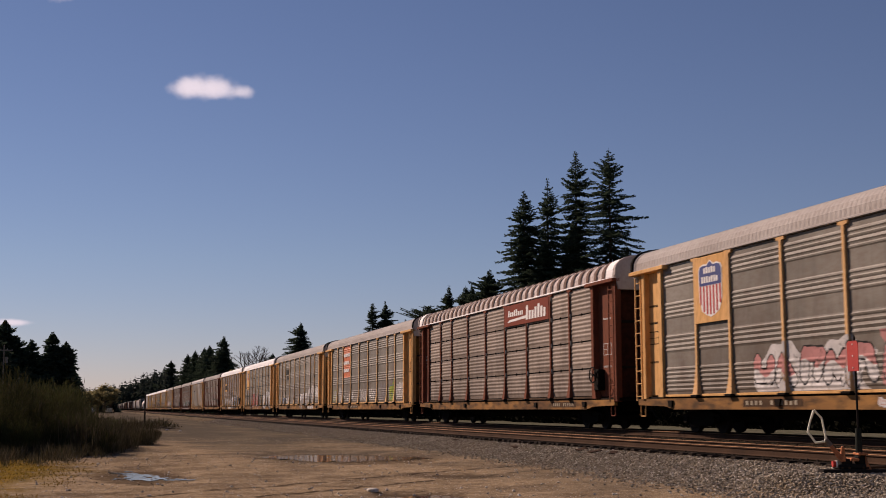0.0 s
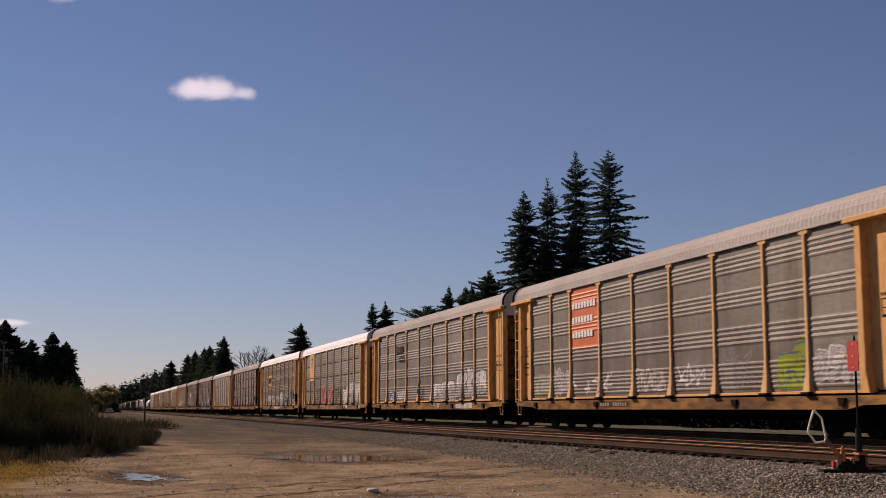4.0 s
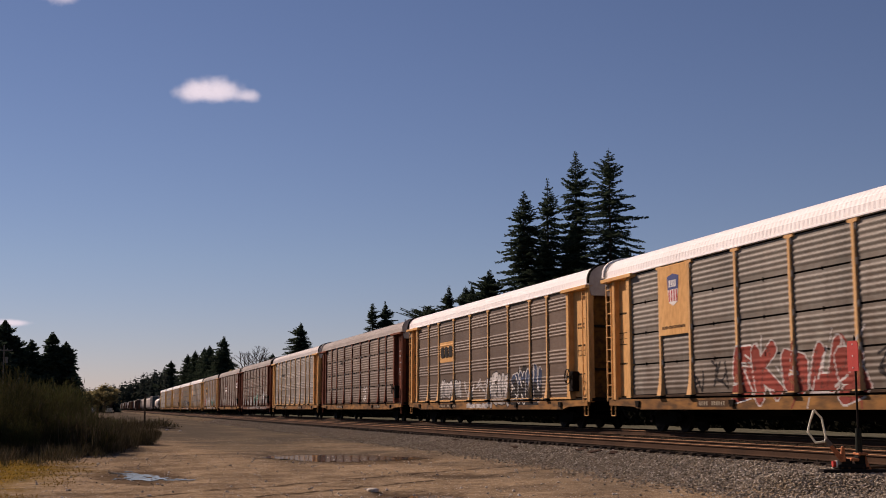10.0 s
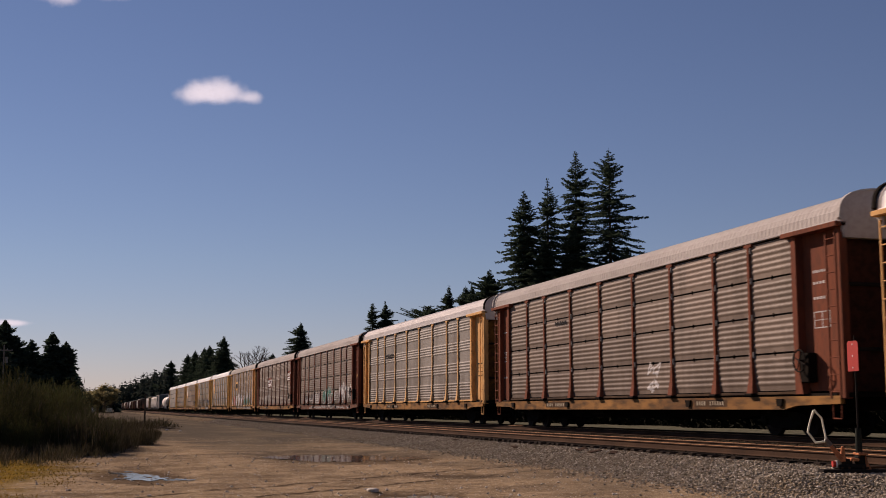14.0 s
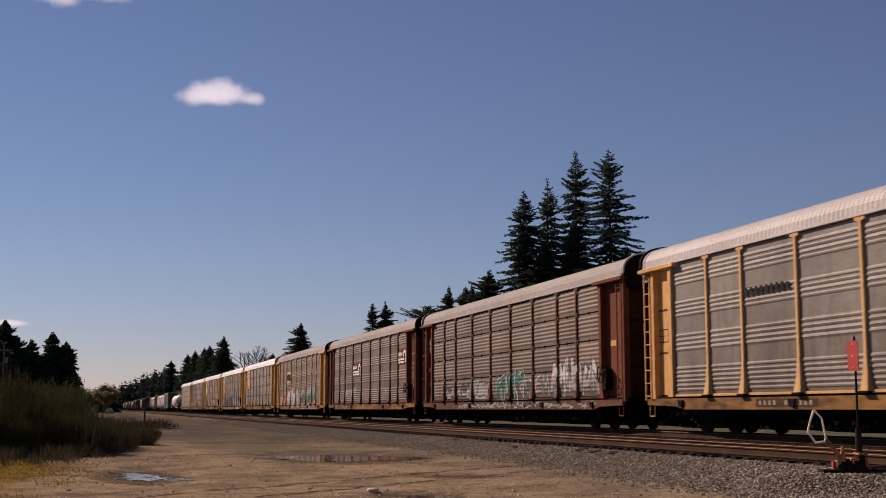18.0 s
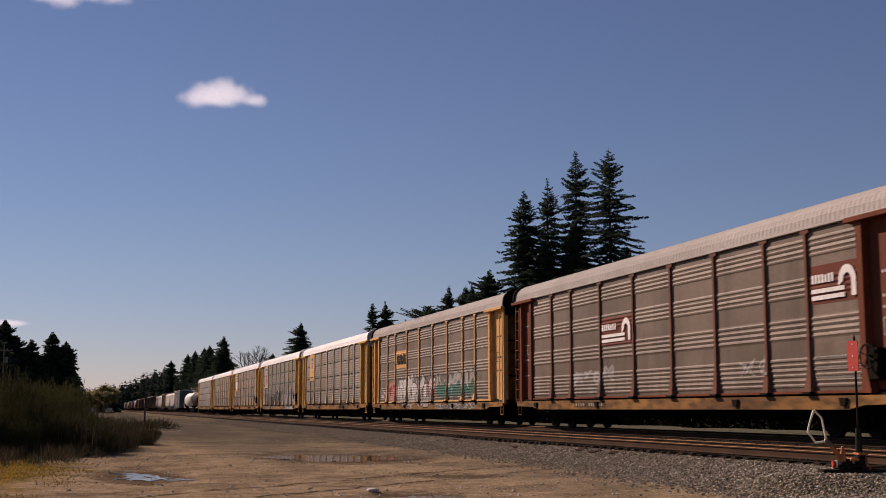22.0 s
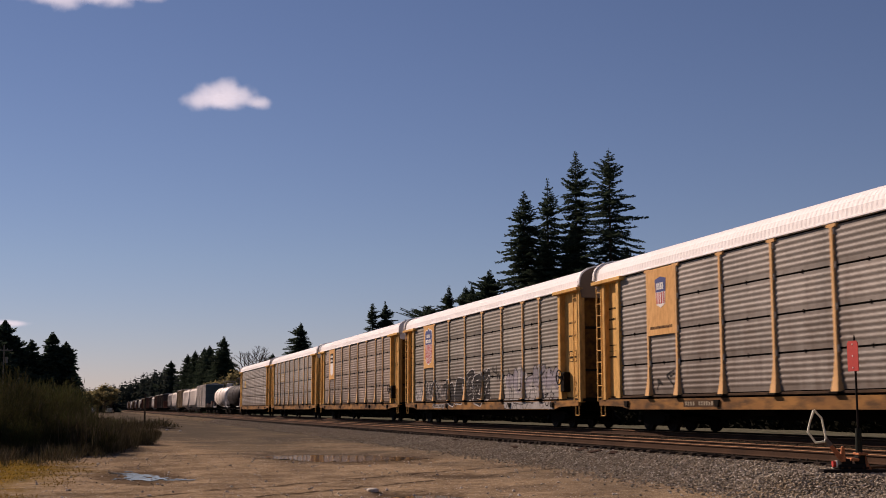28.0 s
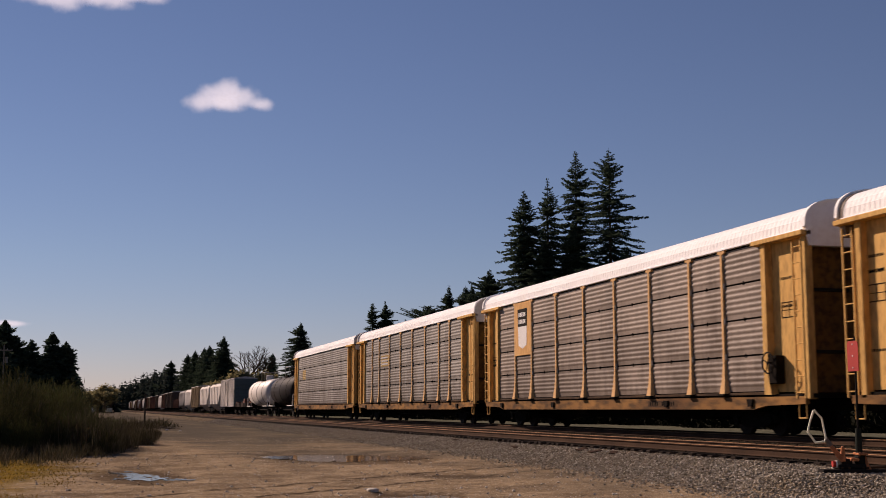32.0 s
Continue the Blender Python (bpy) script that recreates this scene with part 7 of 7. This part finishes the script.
def tank_car(place, length, material, label):
    car = tagged(new("tank_car"), label, "railcar", "freight cars behind the autoracks")
    MOVING.append((car, place))
    h = length / 2
    running_gear(car, h)
    hs = h - 0.9
    r = 1.5
    prof = [(-hs, 0.3), (-hs + 0.15, 0.85), (-hs + 0.4, 1.25), (-hs + 0.75, r), (hs - 0.75, r), (hs - 0.4, 1.25), (hs - 0.15, 0.85), (hs, 0.3)]
    part("tank", smooth(lathe(prof).mesh("tank")), material, car)
    for y in (-hs * 0.55, 0.0, hs * 0.55):
        one("band", ("tankband", r), lambda: lathe([(-0.06, r), (-0.06, r + 0.02), (0.06, r + 0.02), (0.06, r)]), M["under"], car, at=(0, y, 0))
    part("manway", MB().rod((0, 0, 2.55 + r - 0.1), (0, 0, 2.55 + r + 0.42), 0.42, n=16).rod((0, 0, 2.55 + r + 0.42), (0, 0, 2.55 + r + 0.5), 0.47, 0.3, n=16), material, car)
    rail = MB()
    for sx in (-0.75, 0.75):
        for sy in (-1.3, 1.3):
            rail.rod((sx, sy, 2.55 + 1.2), (sx, sy, 2.55 + r + 0.8), 0.03, n=6)
        rail.rod((sx, -1.3, 2.55 + r + 0.8), (sx, 1.3, 2.55 + r + 0.8), 0.03, n=6)
    for sy in (-1.3, 1.3):
        rail.rod((-0.75, sy, 2.55 + r + 0.8), (0.75, sy, 2.55 + r + 0.8), 0.03, n=6)
    part("safety_rail", rail, M["galv_light"], car)
    part("walkway", MB().bbox(-0.9, 0.9, -1.4, 1.4, 2.55 + r - 0.12, 2.55 + r - 0.06, 0.01), M["under"], car)
    for s in (-1, 1):
        for sx in (-1, 1):
            part("handrail", MB().rod((sx * 1.4, s * (h - 0.3), 1.1), (sx * 1.4, s * (h - 0.3), 2.1), 0.03, n=6).rod((sx * 1.4, s * (h - 0.3), 2.1), (sx * 0.2, s * (h - 0.3), 2.1), 0.03, n=6), M["white"], car)
        part("saddle", MB().bbox(-1.2, 1.2, *sorted((s * (h - 2.6), s * (h - 1.8))), 0.9, 1.5, 0.03), M["under"], car)
        part("side_walk", MB().bbox(-1.5, -1.25, *sorted((s * (h - 0.1), s * (h - 3.5))), 1.02, 1.1, 0.01), M["white"], car)
    return car


def boxcar(place, length, material, end_mat, label, top=4.75, doors=True):
    car = tagged(new("boxcar"), label, "railcar", "freight cars behind the autoracks")
    MOVING.append((car, place))
    h = length / 2
    running_gear(car, h)
    part("body", MB().bbox(-1.48, 1.48, -h + 0.45, h - 0.45, 1.05, top, 0.03), material, car)
    part("roof", MB().prism([(-1.56, top - 0.02), (1.56, top - 0.02), (1.5, top + 0.08), (0, top + 0.3), (-1.5, top + 0.08)], 1, -h + 0.4, h - 0.4), M["roof_grey"], car)
    for s in (-1, 1):
        y = s * (h - 0.4)
        part("end_wall", MB().bbox(-1.5, 1.5, *sorted((y, y + s * 0.06)), 1.05, top, 0.02), end_mat, car)
        for k in range(7):
            z = 1.4 + k * (top - 1.8) / 6
            one("end_rib", ("endrib",), lambda: MB().rod((-1.35, 0, 0), (1.35, 0, 0), 0.06, n=8), end_mat, car, at=(0, y + s * 0.06, z))
    ribs = int(length / 1.4)
    for k in range(ribs):
        y = -h + 1.0 + k * (length - 2.0) / (ribs - 1)
        one("side_rib", ("siderib", top), lambda: MB().bbox(-1.55, -1.48, -0.05, 0.05, 1.05, top - 0.05, 0.01), material, car, at=(0, y, 0))
    if doors:
        part("sliding_door", MB().bbox(-1.58, -1.5, -1.6, 1.6, 1.12, top - 0.12, 0.02), material, car)
        for y in (-1.3, 0, 1.3):
            part("door_rod", MB().rod((-1.6, y, 1.2), (-1.6, y, top - 0.2), 0.03, n=6), M["under"], car)
    return car


def covered_hopper(place, length, material, label, top=4.6):
    car = tagged(new("covered_hopper"), label, "railcar", "freight cars behind the autoracks")
    MOVING.append((car, place))
    h = length / 2
    running_gear(car, h)
    b = MB()
    cs = []
    for y, z0, hw in ((-h + 0.5, 3.0, 1.35), (-h + 2.6, 1.15, 1.5), (h - 2.6, 1.15, 1.5), (h - 0.5, 3.0, 1.35)):
        ring = [(-hw * 0.72, y, z0), (-hw, y, z0 + 0.35), (-hw * 1.02, y, (z0 + top) / 2), (-hw, y, top - 0.5), (-hw * 0.8, y, top - 0.1), (0, y, top + 0.06),
                (hw * 0.8, y, top - 0.1), (hw, y, top - 0.5), (hw * 1.02, y, (z0 + top) / 2), (hw, y, z0 + 0.35), (hw * 0.72, y, z0)]
        cs.append(len(b.v))
        b.v += ring
    n = 11
    for a, c in zip(cs, cs[1:]):
        for i in range(n):
            j = (i + 1) % n
            b.f.append((a + i, a + j, c + j, c + i))
    b.f += [tuple(range(n)), tuple(range(cs[-1], cs[-1] + n))]
    part("body", b, material, car)
    part("roof_walk", MB().bbox(-0.45, 0.45, -h + 0.6, h - 0.6, top + 0.1, top + 0.18, 0.01), M["galv_grey"], car)
    for k in range(4):
        y = -h + 4.0 + k * (length - 8.0) / 3
        one("outlet", "outlet", lambda: MB().prism([(-1.2, 1.2), (1.2, 1.2), (0.35, 0.5), (-0.35, 0.5)], 1, -0.8, 0.8), material, car, at=(0, y, 0))
        one("hatch", "hatch", lambda: MB().rod((0.7, 0, -0.02), (0.7, 0, 0.14), 0.35, n=12), M["galv_grey"], car, at=(0, y, top - 0.05))
    for s in (-1, 1):
        for sx in (-1.3, 1.3):
            one("end_stanchion", ("stanchion", sx), lambda: MB().rod((sx, 0, 1.1), (sx, 0, 3.6), 0.05, n=6), material, car, at=(0, s * (h - 0.35), 0))
    for k in range(6):
        y = -h + 2.8 + k * (length - 5.6) / 5
        one("side_rib", ("hrib", top), lambda: MB().bbox(-1.58, -1.5, -0.05, 0.05, 1.45, top - 0.5, 0.01), material, car, at=(0, y, 0))
    return car


def gondola(place, length, material, label, top=2.9):
    car = tagged(new("gondola_car"), label, "railcar", "freight cars behind the autoracks")
    MOVING.append((car, place))
    h = length / 2
    running_gear(car, h)
    for sx in (-1, 1):
        part("side_wall", MB().bbox(*sorted((sx * 1.5, sx * 1.42)), -h + 0.4, h - 0.4, 1.0, top, 0.02), material, car)
    for s in (-1, 1):
        part("end_wall", MB().bbox(-1.4, 1.4, *sorted((s * (h - 0.4), s * (h - 0.5))), 1.0, top, 0.02), material, car)
    part("floor_plate", MB().box(-1.41, 1.41, -h + 0.5, h - 0.5, 1.0, 1.1), M["under"], car)
    n = int(length / 1.5)
    for k in range(n):
        one("side_rib", ("grib", top), lambda: MB().bbox(-1.58, -1.5, -0.06, 0.06, 1.0, top, 0.01), material, car, at=(0, -h + 0.8 + k * (length - 1.6) / (n - 1), 0))
    load = MB()
    rs = random.Random(int(place))
    for k in range(40):
        y, x = rs.uniform(-h + 1, h - 1), rs.uniform(-1.2, 1.2)
        load.bbox(x - 0.25, x + 0.25, y - 0.6, y + 0.6, 1.1, top + rs.uniform(-0.5, 0.5), 0.05)
    tagged(part("scrap_load", load, M["car_rust"], car), kind="stuff")
    return car


def build_freight():
    y = place_of(15) + 0.5 * PITCH
    kinds = [("tank", 17.6, "tank_black", "black tank car with a railed manway"), ("tank", 19.0, "tank_white", "dirty white tank car"), ("flat", 13.0, "under", "empty dark flat car"),
             ("box", 20.0, "hopper_white", "pale grey boxcar with a dark end"), ("hop", 19.5, "hopper_white", "dirty white covered hopper car"), ("hop", 19.5, "hopper_white", "dirty white covered hopper car"),
             ("box", 18.5, "hopper_tan", "tan boxcar with rusty streaks"), ("hop", 19.0, "hopper_white", "dirty white covered hopper car"), ("hop", 18.0, "hopper_grey", "rounded grey covered hopper car"),
             ("gon", 18.5, "car_rust", "rusty gondola car with scrap"), ("box", 18.5, "car_dark", "dark brown boxcar"), ("box", 18.5, "car_dark", "dark brown boxcar"), ("box", 18.5, "car_rust", "rust-red boxcar"),
             ("hop", 18.5, "hopper_white", "dirty white covered hopper car"), ("box", 18.5, "car_dark", "dark brown boxcar"), ("gon", 18.5, "car_rust", "rusty gondola car with scrap"), ("box", 18.5, "car_rust", "rust-red boxcar"),
             ("box", 18.5, "hopper_tan", "tan boxcar with rusty streaks"), ("box", 18.5, "car_rust", "rust-red boxcar"), ("gon", 18.5, "car_dark", "dark gondola car with scrap"), ("hop", 18.5, "hopper_white", "dirty white covered hopper car"),
             ("box", 18.5, "car_dark", "dark brown boxcar"), ("gon", 18.5, "car_rust", "rusty gondola car with scrap"), ("hop", 18.5, "hopper_grey", "rounded grey covered hopper car"), ("box", 18.5, "car_rust", "rust-red boxcar"),
             ("box", 18.5, "hopper_tan", "tan boxcar with rusty streaks"), ("gon", 18.5, "car_dark", "dark gondola car with scrap"), ("hop", 18.5, "hopper_white", "dirty white covered hopper car"), ("box", 18.5, "car_dark", "dark brown boxcar"),
             ("hop", 18.5, "hopper_tan", "tan covered hopper car"), ("box", 18.5, "car_rust", "rust-red boxcar"), ("hop", 18.5, "hopper_white", "dirty white covered hopper car")]
    for kind, ln, m, label in kinds:
        at = y + ln / 2
        label = label + " in the long train"
        if kind == "tank":
            tank_car(at, ln - 1.0, M[m], label)
        elif kind == "hop":
            covered_hopper(at, ln - 1.0, M[m], label)
        elif kind == "box":
            boxcar(at, ln - 1.0, M[m], M["car_green"] if m == "hopper_white" else M[m], label)
        elif kind == "flat":
            gondola(at, ln - 1.0, M["car_dark"], label, 1.5)
        else:
            gondola(at, ln - 1.0, M[m], label)
        y += ln


build_freight()


# ---- far parked vehicles and loose things by the tracks ----
M["car_paint_white"] = mat("car_paint_white", (0.75, 0.75, 0.74), (0.68, 0.68, 0.67), 0.35, 0, 1, 10, 0.0)
M["car_paint_tan"] = mat("car_paint_tan", (0.5, 0.44, 0.3), (0.45, 0.4, 0.28), 0.35, 0, 1, 10, 0.0)
M["car_glass"] = mat("car_glass", (0.02, 0.022, 0.025), (0.02, 0.022, 0.025), 0.1, 0, 1, 10, 0.0)


def pickup(x, y, turn, paint, label):
    """A parked pickup truck."""
    v = tagged(new("pickup_truck"), label, "vehicle", "parked vehicles far off")
    v.matrix_basis = pose(x, y, 0, 0, 0, turn)
    part("body", MB().prism([(-2.6, 0.45), (2.6, 0.45), (2.6, 0.95), (1.1, 1.05), (0.6, 1.75), (-0.8, 1.78), (-1.0, 1.1), (-2.6, 1.1)], 1, -0.95, 0.95), paint, v)
    part("windscreen", MB().prism([(1.06, 1.1), (0.62, 1.7), (0.55, 1.7), (0.99, 1.1)], 1, -0.8, 0.8), M["car_glass"], v)
    for s in (-1, 1):
        part("side_window", MB().prism([(0.9, 1.12), (0.5, 1.68), (-0.7, 1.7), (-0.85, 1.12)], 1, s * 0.955, s * 0.96), M["car_glass"], v)
        for wx in (-1.7, 1.7):
            part("wheel", MB().rod((wx, s * 0.75, 0.38), (wx, s * 0.98, 0.38), 0.38, n=16), M["black"], v)
        part("headlight", MB().bbox(2.58, 2.63, s * 0.6 - 0.15, s * 0.6 + 0.15, 0.72, 0.9, 0.01), M["white"], v)
    part("bumper", MB().bbox(2.6, 2.72, -0.95, 0.95, 0.45, 0.62, 0.02), M["galv_light"], v)


pickup(-3.0, 330, 70, M["car_paint_white"], "white pickup truck parked far down the yard")
pickup(-1.6, 345, 100, M["car_paint_white"], "white pickup truck parked beside another vehicle")
pickup(4.4, 420, 80, M["car_paint_tan"], "tan pickup truck parked beside the tracks")


def debris(name, x, y, label, pieces, seed, material, r):
    """A few sticks and scraps lying together on the ground."""
    rs = random.Random(seed)
    t = tagged(new(name), label, "debris")
    t.location = (x, y, ground_height(x, y))
    for k in range(pieces):
        a, ln = rs.uniform(0, 6.28), rs.uniform(0.2, 0.7) * r
        px, py = rs.gauss(0, 0.35) * r, rs.gauss(0, 0.35) * r
        part("stick", MB().rod((px, py, 0.02), (px + ln * math.cos(a), py + ln * math.sin(a), 0.03 + rs.uniform(0, 0.1)), 0.018, 0.01, n=5), material, t)


debris("brushwood", 3.9, 93, "broken brushwood lying by the post", 22, 2, M["bark"], 2.0)
debris("brushwood", 4.3, 88, "broken brushwood lying by the post", 14, 3, M["bark"], 1.5)

# tie plates lying on the shoulder
for k, (x, y) in enumerate(((12.9, 30.6), (13.0, 31.8), (12.95, 29.5), (12.7, 36.5), (13.0, 44.0))):
    t = part("tie_plate", MB().bbox(-0.17, 0.17, -0.1, 0.1, 0, 0.03, 0.006), M["rail_side"], at=pose(x, y, ground_height(x, y) + 0.015, 4, -8, 30 * k))
    tagged(t, "rusty steel tie plate lying on the ballast", "tie plate", "loose tie plates")


# ---- what moves ----
def travelled(t):
    return 11.24 * t - 0.0044 * t * t


def motions():
    for car, place in MOVING:
        walk(car, [(t, pose(MAIN_X, place - travelled(t), MAIN_Z)) for t in (0, 4, 8, 12, 16, 20, 24, 28, 32)])
    for puff, a, b in CLOUDS:
        walk(puff, [(0, pose(*a)), (32, pose(*b))])
    rows = 32 * FPS
    for o, sets in WHEELS.items():
        walk(sets[0], [(k / FPS, pose(0, o, 0.42, math.degrees(travelled(k / FPS) / 0.42))) for k in range(rows + 1)])
        keys = sets[0].animation_data
        for w in sets[1:]:
            w.rotation_mode = "QUATERNION"
            own = w.animation_data_create()
            own.action, own.action_slot = keys.action, keys.action_slot


motions()
